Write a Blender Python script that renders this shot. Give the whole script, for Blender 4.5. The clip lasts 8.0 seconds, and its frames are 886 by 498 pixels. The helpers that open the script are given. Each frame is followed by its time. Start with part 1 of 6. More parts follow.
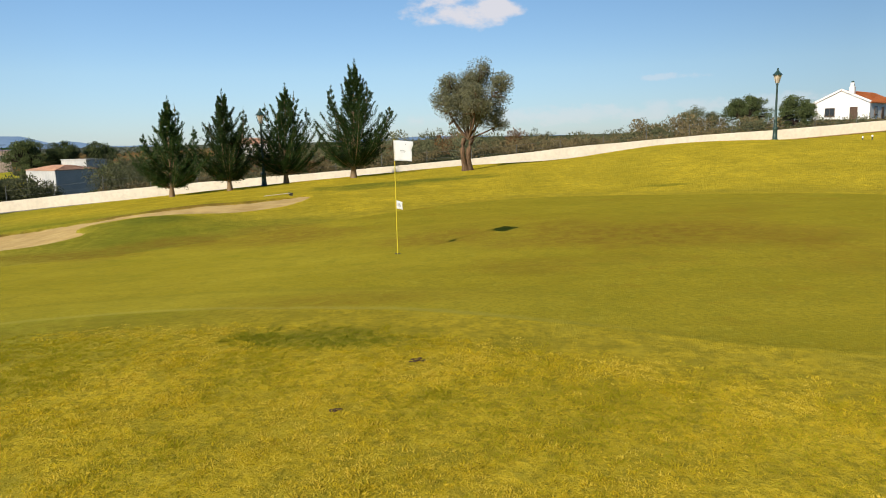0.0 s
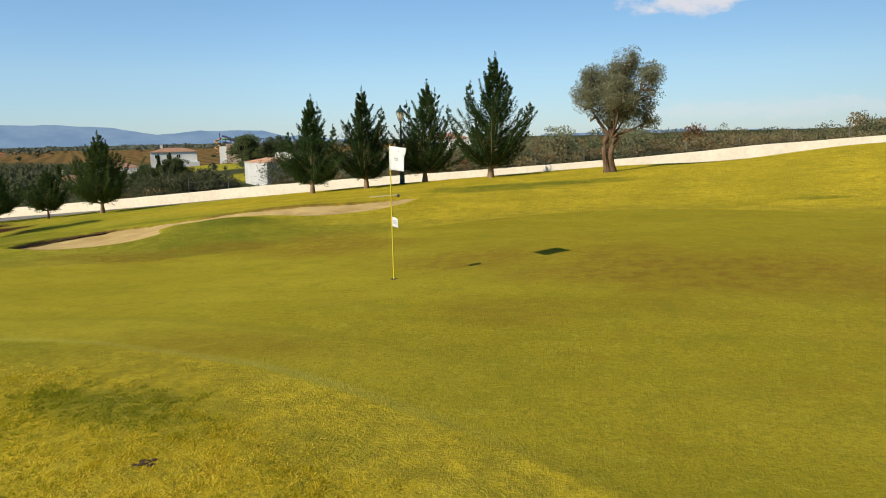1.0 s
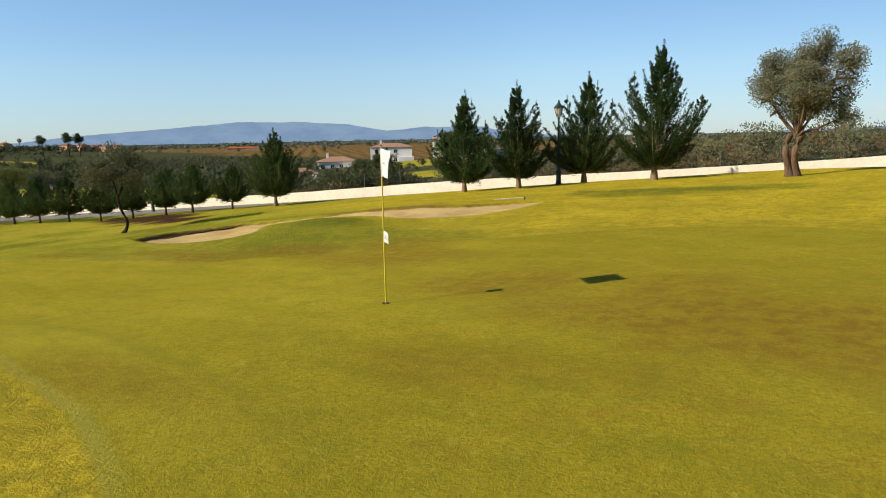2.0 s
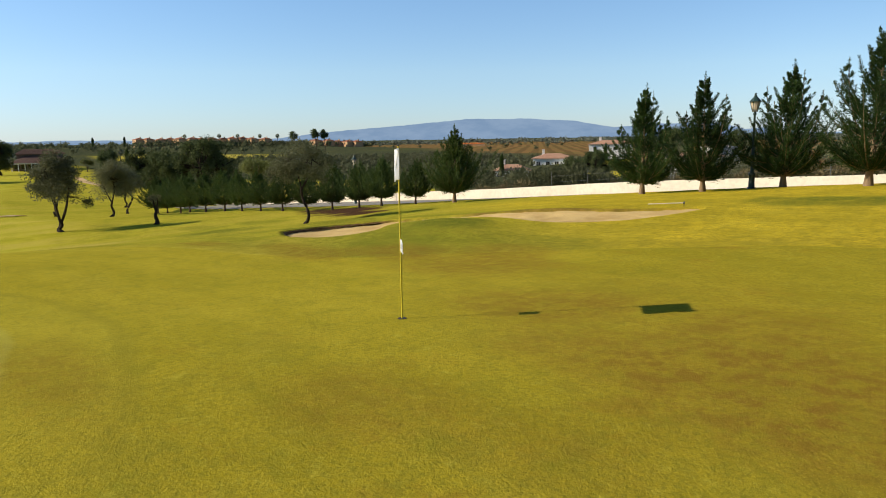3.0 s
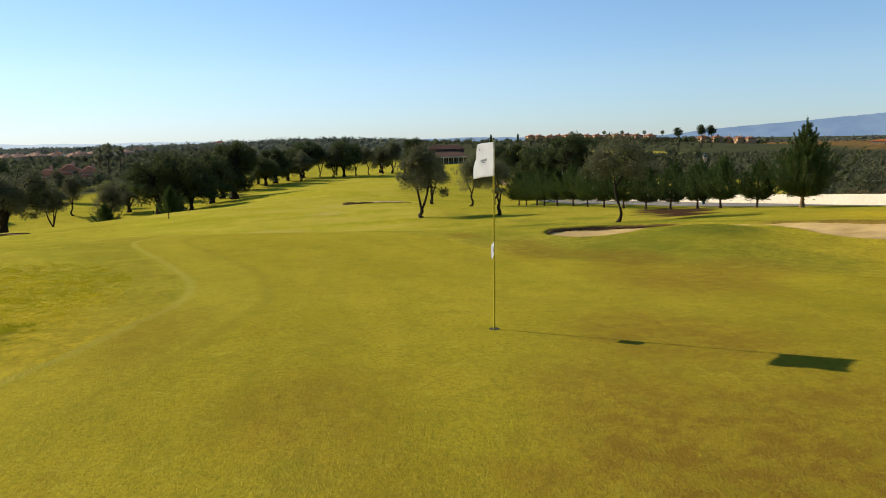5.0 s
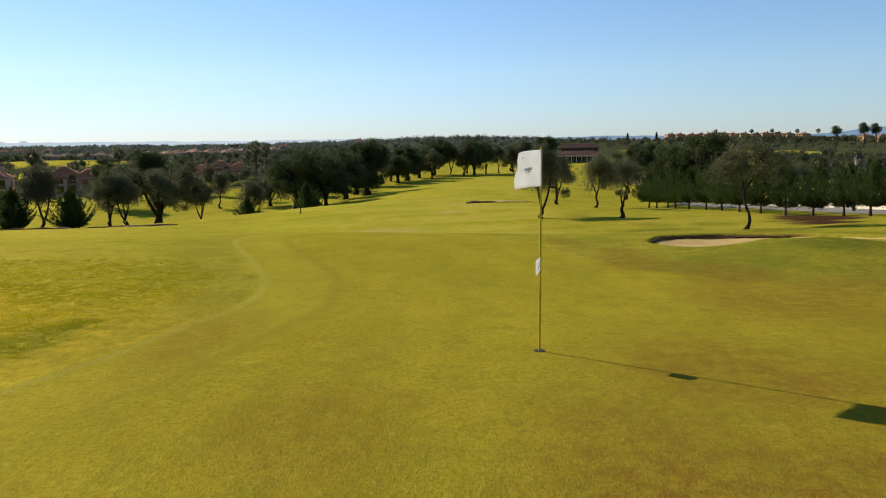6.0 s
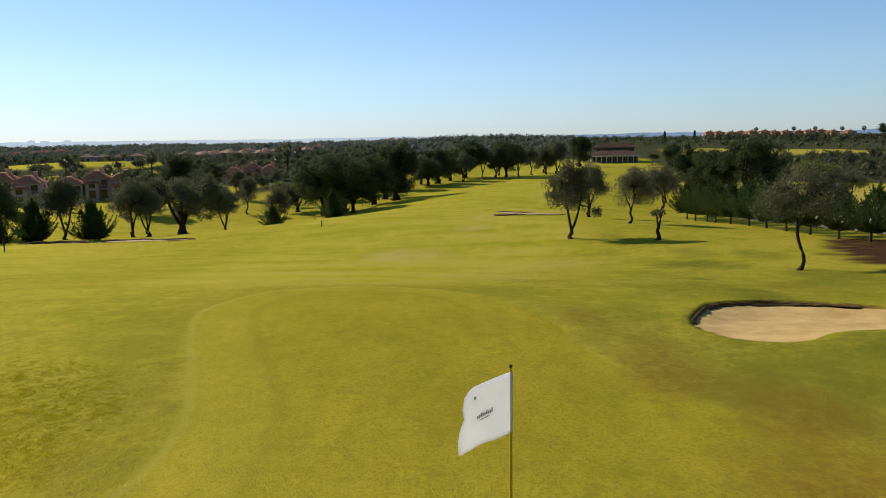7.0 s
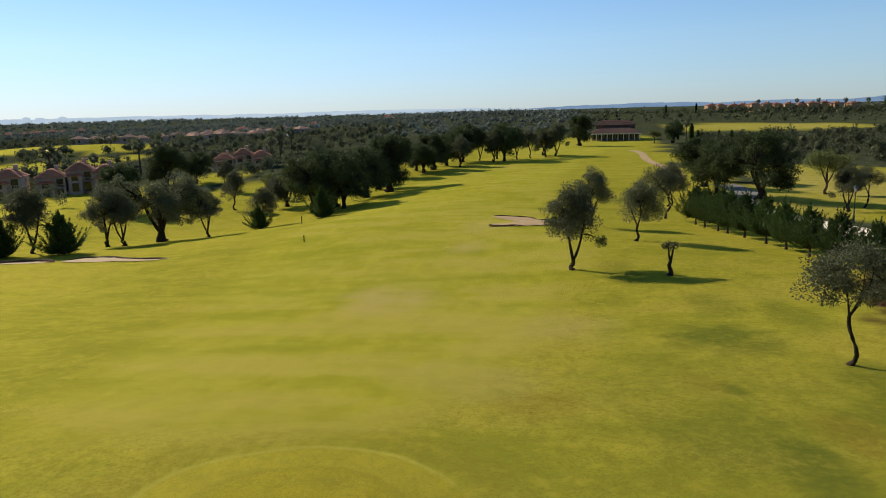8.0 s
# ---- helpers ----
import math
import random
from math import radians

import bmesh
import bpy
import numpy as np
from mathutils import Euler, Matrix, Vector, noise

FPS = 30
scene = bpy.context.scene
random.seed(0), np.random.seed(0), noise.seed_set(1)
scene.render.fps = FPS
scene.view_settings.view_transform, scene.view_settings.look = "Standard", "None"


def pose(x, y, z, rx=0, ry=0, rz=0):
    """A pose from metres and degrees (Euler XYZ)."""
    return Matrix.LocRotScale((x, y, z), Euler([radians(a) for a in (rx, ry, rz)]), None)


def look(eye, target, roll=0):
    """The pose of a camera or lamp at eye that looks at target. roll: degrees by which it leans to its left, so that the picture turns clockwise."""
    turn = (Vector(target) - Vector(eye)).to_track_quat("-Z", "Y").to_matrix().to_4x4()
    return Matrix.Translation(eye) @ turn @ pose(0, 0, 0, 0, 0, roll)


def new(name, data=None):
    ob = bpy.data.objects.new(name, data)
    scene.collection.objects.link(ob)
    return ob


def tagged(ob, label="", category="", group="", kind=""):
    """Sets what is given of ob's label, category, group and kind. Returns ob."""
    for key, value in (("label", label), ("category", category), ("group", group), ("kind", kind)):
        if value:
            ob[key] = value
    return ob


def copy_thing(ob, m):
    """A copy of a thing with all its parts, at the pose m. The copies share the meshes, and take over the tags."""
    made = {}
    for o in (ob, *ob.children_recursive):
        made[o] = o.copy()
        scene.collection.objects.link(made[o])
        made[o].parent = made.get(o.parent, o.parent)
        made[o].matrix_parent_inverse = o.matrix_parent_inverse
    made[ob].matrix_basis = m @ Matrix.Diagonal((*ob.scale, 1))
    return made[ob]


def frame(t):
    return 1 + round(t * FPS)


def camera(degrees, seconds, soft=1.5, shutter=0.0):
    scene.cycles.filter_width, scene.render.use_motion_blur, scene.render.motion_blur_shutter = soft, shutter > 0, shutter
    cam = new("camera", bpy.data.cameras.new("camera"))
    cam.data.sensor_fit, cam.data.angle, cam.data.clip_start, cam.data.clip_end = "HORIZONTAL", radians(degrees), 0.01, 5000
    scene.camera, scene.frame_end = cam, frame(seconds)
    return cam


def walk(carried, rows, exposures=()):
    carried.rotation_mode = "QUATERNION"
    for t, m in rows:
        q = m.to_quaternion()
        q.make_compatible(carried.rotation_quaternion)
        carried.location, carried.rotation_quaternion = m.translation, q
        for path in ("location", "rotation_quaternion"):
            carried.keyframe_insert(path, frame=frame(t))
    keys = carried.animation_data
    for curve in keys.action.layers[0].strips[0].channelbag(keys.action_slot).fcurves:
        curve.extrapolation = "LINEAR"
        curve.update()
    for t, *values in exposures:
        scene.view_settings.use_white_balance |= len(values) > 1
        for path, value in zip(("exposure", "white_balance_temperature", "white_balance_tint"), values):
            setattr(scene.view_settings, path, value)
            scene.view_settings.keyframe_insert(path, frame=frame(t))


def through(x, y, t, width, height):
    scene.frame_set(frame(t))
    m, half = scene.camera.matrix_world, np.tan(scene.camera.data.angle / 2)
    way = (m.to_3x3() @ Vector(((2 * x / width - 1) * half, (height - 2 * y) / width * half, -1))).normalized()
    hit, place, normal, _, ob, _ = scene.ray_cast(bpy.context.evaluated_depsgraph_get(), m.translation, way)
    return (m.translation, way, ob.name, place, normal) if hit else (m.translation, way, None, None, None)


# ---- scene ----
cam = camera(63.2, 8.0, soft=1.0)
PATH = [
    (0, (0.324, 0.81, 2.135), (0.268, 2.787, 1.834), -1.4),
    (0.5, (1.948, 2.127, 2.182), (1.618, 4.076, 1.88), -1.3),
    (1, (3.328, 3.6, 2.242), (2.72, 5.481, 1.938), -1.3),
    (1.5, (4.441, 5.161, 2.252), (3.566, 6.934, 1.948), -1.3),
    (3, (6.35, 9.205, 2.235), (4.78, 10.407, 1.934), -0.9),
    (3.5, (6.716, 10.191, 2.222), (4.989, 11.153, 1.922), -1.0),
    (4, (6.911, 11.054, 2.165), (5.067, 11.77, 1.867), -1.0),
    (4.5, (6.963, 11.764, 2.144), (5.043, 12.242, 1.849), -0.9),
    (5, (6.905, 12.482, 2.149), (4.945, 12.744, 1.855), -0.9),
    (6.5, (5.52, 13.808, 2.409), (3.55, 13.625, 2.111), -0.8),
    (7, (3.196, 14.115, 3.495), (1.228, 13.921, 3.195), -0.9),
    (7.5, (0.599, 14.338, 4.802), (-1.365, 14.144, 4.483), -0.9),
    (8, (-2.352, 14.416, 6.612), (-4.307, 14.222, 6.237), -1.5),
]
walk(cam, [(t, look(eye, target, roll)) for t, eye, target, roll in PATH],
     exposures=((0.0, 0.35, 6550, 8), (0.6, 0.34, 6500, 6), (1.5, 0.38, 6550, 7), (3.5, 0.47, 6650, 9), (5.0, 0.36, 6650, 9), (7.0, 0.19, 6500, 10), (8.0, 0.13, 6250, 9)))

# ---- light ----
SHADE = radians(52.4)          # the way in which shadows fall, from +x
SUN_UP = radians(28.9)
to_sun = Vector((-math.cos(SHADE) * math.cos(SUN_UP), -math.sin(SHADE) * math.cos(SUN_UP), math.sin(SUN_UP)))
sun = new("sun", bpy.data.lights.new("sun", "SUN"))
sun.data.energy, sun.data.angle, sun.data.color = 4.9, radians(0.6), (1.0, 0.90, 0.74)
sun.rotation_mode = "QUATERNION"
sun.rotation_quaternion = to_sun.to_track_quat("Z", "Y")


def sky():
    world = bpy.data.worlds.new("sky")
    scene.world = world
    world.use_nodes = True
    n, l = world.node_tree.nodes, world.node_tree.links
    n.clear()
    tex = n.new("ShaderNodeTexSky")
    tex.sky_type, tex.sun_disc = "NISHITA", False
    tex.sun_elevation = SUN_UP
    tex.sun_rotation = math.atan2(to_sun.x, to_sun.y)
    tex.air_density, tex.dust_density, tex.ozone_density, tex.altitude = 1.0, 0.05, 3.0, 60.0
    co = n.new("ShaderNodeTexCoord")
    cloud = None
    # one small cumulus and faint bands low in the north
    for az, el, wide, tall, rough in ((89.5, 9.7, 5.2, 1.5, 0.62), (69.0, 2.1, 9.0, 0.8, 0.75), (83.0, 1.6, 13.0, 0.9, 0.75), (74.0, 4.2, 3.0, 0.35, 0.8)):
        d = Vector((math.cos(radians(az)) * math.cos(radians(el)), math.sin(radians(az)) * math.cos(radians(el)), math.sin(radians(el))))
        side = Vector((d.y, -d.x, 0)).normalized()
        up = side.cross(d)
        parts = []
        for axis, size in ((side, wide), (up, tall)):
            dot = n.new("ShaderNodeVectorMath")
            dot.operation = "DOT_PRODUCT"
            dot.inputs[1].default_value = axis / math.sin(radians(size))
            l.new(co.outputs["Generated"], dot.inputs[0])
            if axis is up:
                off = n.new("ShaderNodeMath")
                off.operation = "SUBTRACT"
                off.inputs[1].default_value = axis.dot(d) / math.sin(radians(size))
                l.new(dot.outputs["Value"], off.inputs[0])
                dot_out = off.outputs[0]
            else:
                dot_out = dot.outputs["Value"]
            sq = n.new("ShaderNodeMath")
            sq.operation = "POWER"
            ab = n.new("ShaderNodeMath")
            ab.operation = "ABSOLUTE"
            l.new(dot_out, ab.inputs[0])
            l.new(ab.outputs[0], sq.inputs[0])
            sq.inputs[1].default_value = 2.0
            parts.append(sq.outputs[0])
        add = n.new("ShaderNodeMath")
        add.operation = "ADD"
        l.new(parts[0], add.inputs[0])
        l.new(parts[1], add.inputs[1])
        noi = n.new("ShaderNodeTexNoise")
        noi.inputs["Scale"].default_value, noi.inputs["Detail"].default_value, noi.inputs["Roughness"].default_value = 26.0, 7.0, rough - 0.08
        stretch = n.new("ShaderNodeMapping")
        stretch.inputs["Scale"].default_value = (1.0, 1.0, 1.8)
        l.new(co.outputs["Generated"], stretch.inputs[0])
        l.new(stretch.outputs[0], noi.inputs["Vector"])
        wob = n.new("ShaderNodeMath")
        wob.operation = "MULTIPLY_ADD"
        wob.inputs[1].default_value, wob.inputs[2].default_value = -3.2, 2.15
        l.new(noi.outputs["Fac"], wob.inputs[0])
        tot = n.new("ShaderNodeMath")
        tot.operation = "ADD"
        l.new(add.outputs[0], tot.inputs[0])
        l.new(wob.outputs[0], tot.inputs[1])
        ramp = n.new("ShaderNodeMapRange")
        ramp.interpolation_type = "SMOOTHSTEP"
        ramp.inputs[1].default_value, ramp.inputs[2].default_value = 1.35, 0.55
        ramp.inputs[3].default_value, ramp.inputs[4].default_value = 0.0, 0.85 if rough < 0.7 else 0.3
        l.new(tot.outputs[0], ramp.inputs[0])
        front = n.new("ShaderNodeVectorMath")
        front.operation = "DOT_PRODUCT"
        front.inputs[1].default_value = d
        l.new(co.outputs["Generated"], front.inputs[0])
        gate = n.new("ShaderNodeMath")
        gate.operation = "GREATER_THAN"
        gate.inputs[1].default_value = 0.8
        l.new(front.outputs["Value"], gate.inputs[0])
        m = n.new("ShaderNodeMath")
        m.operation = "MULTIPLY"
        l.new(ramp.outputs[0], m.inputs[0])
        l.new(gate.outputs[0], m.inputs[1])
        if cloud is None:
            cloud = m.outputs[0]
        else:
            mx = n.new("ShaderNodeMath")
            mx.operation = "MAXIMUM"
            l.new(cloud, mx.inputs[0])
            l.new(m.outputs[0], mx.inputs[1])
            cloud = mx.outputs[0]
    mix = n.new("ShaderNodeMix")
    mix.data_type = "RGBA"
    l.new(cloud, mix.inputs[0])
    tint = n.new("ShaderNodeMix")
    tint.data_type, tint.blend_type = "RGBA", "MULTIPLY"
    tint.inputs[0].default_value = 1.0
    l.new(tex.outputs[0], tint.inputs[6])
    sep = n.new("ShaderNodeSeparateXYZ")
    l.new(co.outputs["Generated"], sep.inputs[0])
    haze = n.new("ShaderNodeValToRGB")
    haze.color_ramp.elements[0].position, haze.color_ramp.elements[0].color = 0.0, (0.56, 0.70, 1.02, 1)
    low = haze.color_ramp.elements.new(0.09)
    low.color = (0.80, 0.88, 1.02, 1)
    haze.color_ramp.elements[2].position, haze.color_ramp.elements[2].color = 0.34, (0.865, 1.03, 1.12, 1)
    l.new(sep.outputs[2], haze.inputs[0])
    l.new(haze.outputs[0], tint.inputs[7])
    quarter = n.new("ShaderNodeVectorMath")
    quarter.operation = "DOT_PRODUCT"
    quarter.inputs[1].default_value = (math.cos(radians(170)), math.sin(radians(170)), 0)
    l.new(co.outputs["Generated"], quarter.inputs[0])
    fall = n.new("ShaderNodeMapRange")
    for i, v in enumerate((-0.3, 0.6, 0.60, 1.10)):
        fall.inputs[i + 1].default_value = v
    l.new(quarter.outputs["Value"], fall.inputs[0])
    dim = n.new("ShaderNodeVectorMath")
    dim.operation = "SCALE"
    l.new(tint.outputs[2], dim.inputs[0])
    l.new(fall.outputs[0], dim.inputs["Scale"])
    sunward = n.new("ShaderNodeVectorMath")
    sunward.operation = "DOT_PRODUCT"
    sunward.inputs[1].default_value = (to_sun.x, to_sun.y, 0)
    l.new(co.outputs["Generated"], sunward.inputs[0])
    pale = n.new("ShaderNodeMapRange")
    for i, v in enumerate((0.25, 0.85, 0.0, 1.0)):
        pale.inputs[i + 1].default_value = v
    l.new(sunward.outputs["Value"], pale.inputs[0])
    white = n.new("ShaderNodeMix")
    white.data_type, white.blend_type = "RGBA", "MULTIPLY"
    white.inputs[7].default_value = (0.98, 0.94, 0.95, 1)
    l.new(pale.outputs[0], white.inputs[0])
    l.new(dim.outputs[0], white.inputs[6])
    l.new(white.outputs[2], mix.inputs[6])
    mix.inputs[7].default_value = (6.2, 5.9, 6.2, 1)
    bg, out = n.new("ShaderNodeBackground"), n.new("ShaderNodeOutputWorld")
    bg.inputs["Strength"].default_value = 0.1
    l.new(mix.outputs[2], bg.inputs["Color"])
    l.new(bg.outputs[0], out.inputs["Surface"])


sky()


# ---- materials ----
class Nodes:
    """A short way to write node trees."""

    def __init__(self, name):
        self.m = bpy.data.materials.new(name)
        self.m.use_nodes = True
        self.n, self.l = self.m.node_tree.nodes, self.m.node_tree.links
        self.bsdf = self.n["Principled BSDF"]
        self.out = self.n["Material Output"]
        self.co = self.n.new("ShaderNodeTexCoord").outputs["Object"]

    def noise(self, scale, detail=4.0, rough=0.55, stretch=None):
        t = self.n.new("ShaderNodeTexNoise")
        t.inputs["Scale"].default_value, t.inputs["Detail"].default_value, t.inputs["Roughness"].default_value = scale, detail, rough
        src = self.co
        if stretch:
            mp = self.n.new("ShaderNodeMapping")
            mp.inputs["Scale"].default_value = stretch
            self.l.new(src, mp.inputs[0])
            src = mp.outputs[0]
        self.l.new(src, t.inputs["Vector"])
        return t.outputs["Fac"]

    def ramp(self, fac, lo, hi, a=0.0, b=1.0):
        r = self.n.new("ShaderNodeMapRange")
        r.interpolation_type = "SMOOTHSTEP"
        for i, v in enumerate((lo, hi, a, b)):
            r.inputs[i + 1].default_value = v
        self.l.new(fac, r.inputs[0])
        return r.outputs[0]

    def math(self, op, a, b):
        r = self.n.new("ShaderNodeMath")
        r.operation = op
        for i, v in enumerate((a, b)):
            if isinstance(v, (int, float)):
                r.inputs[i].default_value = v
            else:
                self.l.new(v, r.inputs[i])
        return r.outputs[0]

    def mix(self, fac, a, b, blend="MIX"):
        r = self.n.new("ShaderNodeMix")
        r.data_type, r.blend_type = "RGBA", blend
        for i, v in ((0, fac), (6, a), (7, b)):
            if isinstance(v, (int, float)):
                r.inputs[i].default_value = v
            elif isinstance(v, tuple):
                r.inputs[i].default_value = (*v, 1)
            else:
                self.l.new(v, r.inputs[i])
        return r.outputs[2]

    def attr(self, name):
        a = self.n.new("ShaderNodeAttribute")
        a.attribute_name = name
        return a.outputs["Fac"]

    def bump(self, height, strength, distance=0.02):
        b = self.n.new("ShaderNodeBump")
        b.inputs["Strength"].default_value, b.inputs["Distance"].default_value = strength, distance
        self.l.new(height, b.inputs["Height"])
        self.l.new(b.outputs[0], self.bsdf.inputs["Normal"])

    def done(self, colour, rough=0.85, spec=0.3):
        if isinstance(colour, tuple):
            self.bsdf.inputs["Base Color"].default_value = (*colour, 1)
        else:
            self.l.new(colour, self.bsdf.inputs["Base Color"])
        self.bsdf.inputs["Roughness"].default_value = rough
        self.bsdf.inputs["Specular IOR Level"].default_value = spec
        return self.m


def plain(name, a, b, scale=6.0, rough=0.8, spec=0.3, bump=0.15, stretch=None, fine=None, metal=0.0):
    k = Nodes(name)
    f = k.noise(scale, 6.0, 0.6, stretch)
    g = k.noise(fine or scale * 7.0, 3.0, 0.6)
    c = k.mix(k.ramp(f, 0.3, 0.7), a, b)
    c = k.mix(k.ramp(g, 0.35, 0.75, 0.0, 0.35), c, tuple(v * 0.6 for v in a))
    if bump:
        k.bump(g, bump)
    k.bsdf.inputs["Metallic"].default_value = metal
    return k.done(c, rough, spec)


def leaf(name, dark, light, through=0.25, gloss=0.35):
    """Leaves: colour differs from leaf to leaf, light comes through them."""
    k = Nodes(name)
    geo = k.n.new("ShaderNodeNewGeometry")
    info = k.n.new("ShaderNodeObjectInfo")
    c = k.mix(geo.outputs["Random Per Island"], dark, light)
    big = k.noise(0.6, 2.0)
    c = k.mix(k.ramp(big, 0.35, 0.7, 0.0, 0.5), c, tuple(0.5 * (a + b) for a, b in zip(dark, light)))
    hsv = k.n.new("ShaderNodeHueSaturation")
    k.l.new(c, hsv.inputs["Color"])
    k.l.new(k.ramp(info.outputs["Random"], 0.0, 1.0, 0.8, 1.2), hsv.inputs["Value"])
    c = hsv.outputs[0]
    k.done(c, 0.55, gloss)
    tr = k.n.new("ShaderNodeBsdfTranslucent")
    k.l.new(c, tr.inputs["Color"])
    mx = k.n.new("ShaderNodeMixShader")
    mx.inputs[0].default_value = through
    k.l.new(k.bsdf.outputs[0], mx.inputs[1])
    k.l.new(tr.outputs[0], mx.inputs[2])
    k.l.new(mx.outputs[0], k.out.inputs["Surface"])
    return k.m


def turf():
    """Mown grass, the putting green and its ring, bare soil, scrub land and ploughed fields, by zone."""
    k = Nodes("turf")
    gd, fair, wild, field, soil, mulch, deep, dry, gold, bare = (k.attr(a) for a in ("gd", "fair", "wild", "field", "soil", "mulch", "deep", "dry", "gold", "bare"))
    broad, mid, fine, tiny = k.noise(0.09, 4.0, 0.6), k.noise(0.55, 5.0, 0.6), k.noise(4.0, 5.0, 0.65), k.noise(38.0, 4.0, 0.7)
    streak = k.noise(0.8, 4.0, 0.6, (0.5, 1.2, 1.0))
    # stretched bands, in part the shading of rolling ground put into colour
    patch = k.noise(0.16, 5.0, 0.62, (1.5, 0.7, 1.0))
    grain = k.noise(75.0, 3.0, 0.8)
    # rough grass: straw yellow in the near part, greener down the slope, tufted
    c = k.mix(k.ramp(mid, 0.3, 0.72), (0.425, 0.305, 0.014), (0.690, 0.475, 0.025))
    green = k.mix(k.ramp(mid, 0.3, 0.72), (0.246, 0.252, 0.018), (0.420, 0.362, 0.028))
    green = k.mix(k.ramp(patch, 0.46, 0.62, 0.0, 0.65), green, (0.430, 0.335, 0.045))
    green = k.mix(k.ramp(patch, 0.52, 0.36, 0.0, 0.6), green, (0.160, 0.180, 0.010))
    c = k.mix(gold, green, c)
    # dark blotches: the shade in gaps between tufts, put into the colour
    c = k.mix(k.ramp(fine, 0.42, 0.68, 0.0, 0.6), c, (0.190, 0.165, 0.012))
    c = k.mix(k.ramp(k.noise(13.0, 5.0, 0.75), 0.46, 0.62, 0.0, 0.7), c, (0.160, 0.130, 0.010))
    c = k.mix(k.ramp(k.noise(1.7, 5.0, 0.7), 0.48, 0.70, 0.0, 0.6), c, (0.46, 0.350, 0.030))
    c = k.mix(k.ramp(k.noise(0.9, 5.0, 0.7, (1.0, 1.6, 1.0)), 0.52, 0.68, 0.0, 0.5), c, (0.17, 0.150, 0.012))
    c = k.mix(k.ramp(tiny, 0.5, 0.75, 0.0, 0.6), c, (0.40, 0.33, 0.05))
    # fairway: paler and more even, with dry and lush patches, whose bands also paint the shading of rolling ground
    f = k.mix(k.ramp(streak, 0.3, 0.7), (0.290, 0.268, 0.016), (0.390, 0.336, 0.027))
    f = k.mix(k.ramp(broad, 0.42, 0.68, 0.0, 0.45), f, (0.410, 0.340, 0.050))
    f = k.mix(k.ramp(patch, 0.48, 0.64, 0.0, 0.6), f, (0.440, 0.335, 0.070))
    f = k.mix(k.ramp(patch, 0.50, 0.34, 0.0, 0.6), f, (0.212, 0.228, 0.012))
    f = k.mix(k.ramp(fine, 0.5, 0.8, 0.0, 0.35), f, (0.20, 0.200, 0.020))
    c = k.mix(fair, c, f)
    c = k.mix(k.math("MULTIPLY", dry, k.ramp(mid, 0.3, 0.6, 0.4, 1.0)), c, (0.44, 0.325, 0.110))
    lush = k.math("MULTIPLY", deep, k.ramp(fine, 0.3, 0.6, 0.6, 1.0))
    c = k.mix(lush, c, (0.075, 0.100, 0.010))
    # putting green: olive, browner where it is worn
    g_west = k.mix(k.ramp(streak, 0.3, 0.7), (0.287, 0.226, 0.011), (0.378, 0.288, 0.019))
    g_east = k.mix(k.ramp(streak, 0.3, 0.7), (0.246, 0.193, 0.011), (0.325, 0.249, 0.017))
    g = k.mix(gold, g_west, g_east)
    g = k.mix(k.ramp(mid, 0.5, 0.75, 0.0, 0.5), g, (0.225, 0.180, 0.018))
    worn = k.noise(0.22, 5.0, 0.65)
    g = k.mix(k.math("MULTIPLY", gold, k.ramp(worn, 0.54, 0.72, 0.0, 0.4)), g, (0.235, 0.130, 0.018))
    patchy = k.ramp(k.noise(3.6, 6.0, 0.78), 0.42, 0.60)
    g = k.mix(k.ramp(k.noise(2.6, 6.0, 0.75), 0.46, 0.66, 0.0, 0.6), g, (0.185, 0.160, 0.014))
    g = k.mix(k.ramp(k.noise(20.0, 5.0, 0.75), 0.42, 0.66, 0.0, 0.75), g, (0.150, 0.130, 0.012))
    g = k.mix(k.ramp(k.noise(7.0, 5.0, 0.7), 0.53, 0.72, 0.0, 0.55), g, (0.37, 0.315, 0.035))
    # blotches: rusty where the turf is thin, dark green where it is thick
    blot = k.noise(0.85, 6.0, 0.72, (1.0, 1.25, 1.0))
    g = k.mix(k.math("MULTIPLY", k.math("MAXIMUM", gold, 0.3), k.ramp(blot, 0.54, 0.70, 0.0, 0.42)), g, (0.215, 0.098, 0.012))
    g = k.mix(k.ramp(blot, 0.46, 0.30, 0.0, 0.45), g, (0.150, 0.150, 0.008))
    # the ring that the mower leaves, its line wavering a little
    d = k.math("ADD", gd, k.ramp(mid, 0.2, 0.8, -0.08, 0.08))
    band = k.math("MULTIPLY", k.ramp(d, 0.05, 0.2), k.ramp(d, 1.3, 1.1))
    sx = k.n.new("ShaderNodeSeparateXYZ")
    k.l.new(k.co, sx.inputs[0])
    west = k.math("MULTIPLY", k.ramp(sx.outputs[0], 3.5, -1.0), k.ramp(sx.outputs[1], 14.5, 12.0))
    line = k.math("MULTIPLY", k.ramp(d, -0.05, 0.05), k.ramp(d, 0.24, 0.1))
    g = k.mix(k.math("MULTIPLY", line, k.math("MULTIPLY", west, 0.35)), g, (0.46, 0.41, 0.09))
    g = k.mix(k.math("MULTIPLY", k.math("MULTIPLY", band, west), 0.12), g, (0.38, 0.335, 0.045))
    inner = k.math("MULTIPLY", k.ramp(d, 1.1, 1.25), k.ramp(d, 1.5, 1.3))
    g = k.mix(k.math("MULTIPLY", inner, k.math("MULTIPLY", west, 0.4)), g, (0.18, 0.155, 0.016))
    c = k.mix(k.ramp(d, -0.05, 0.08), c, g)
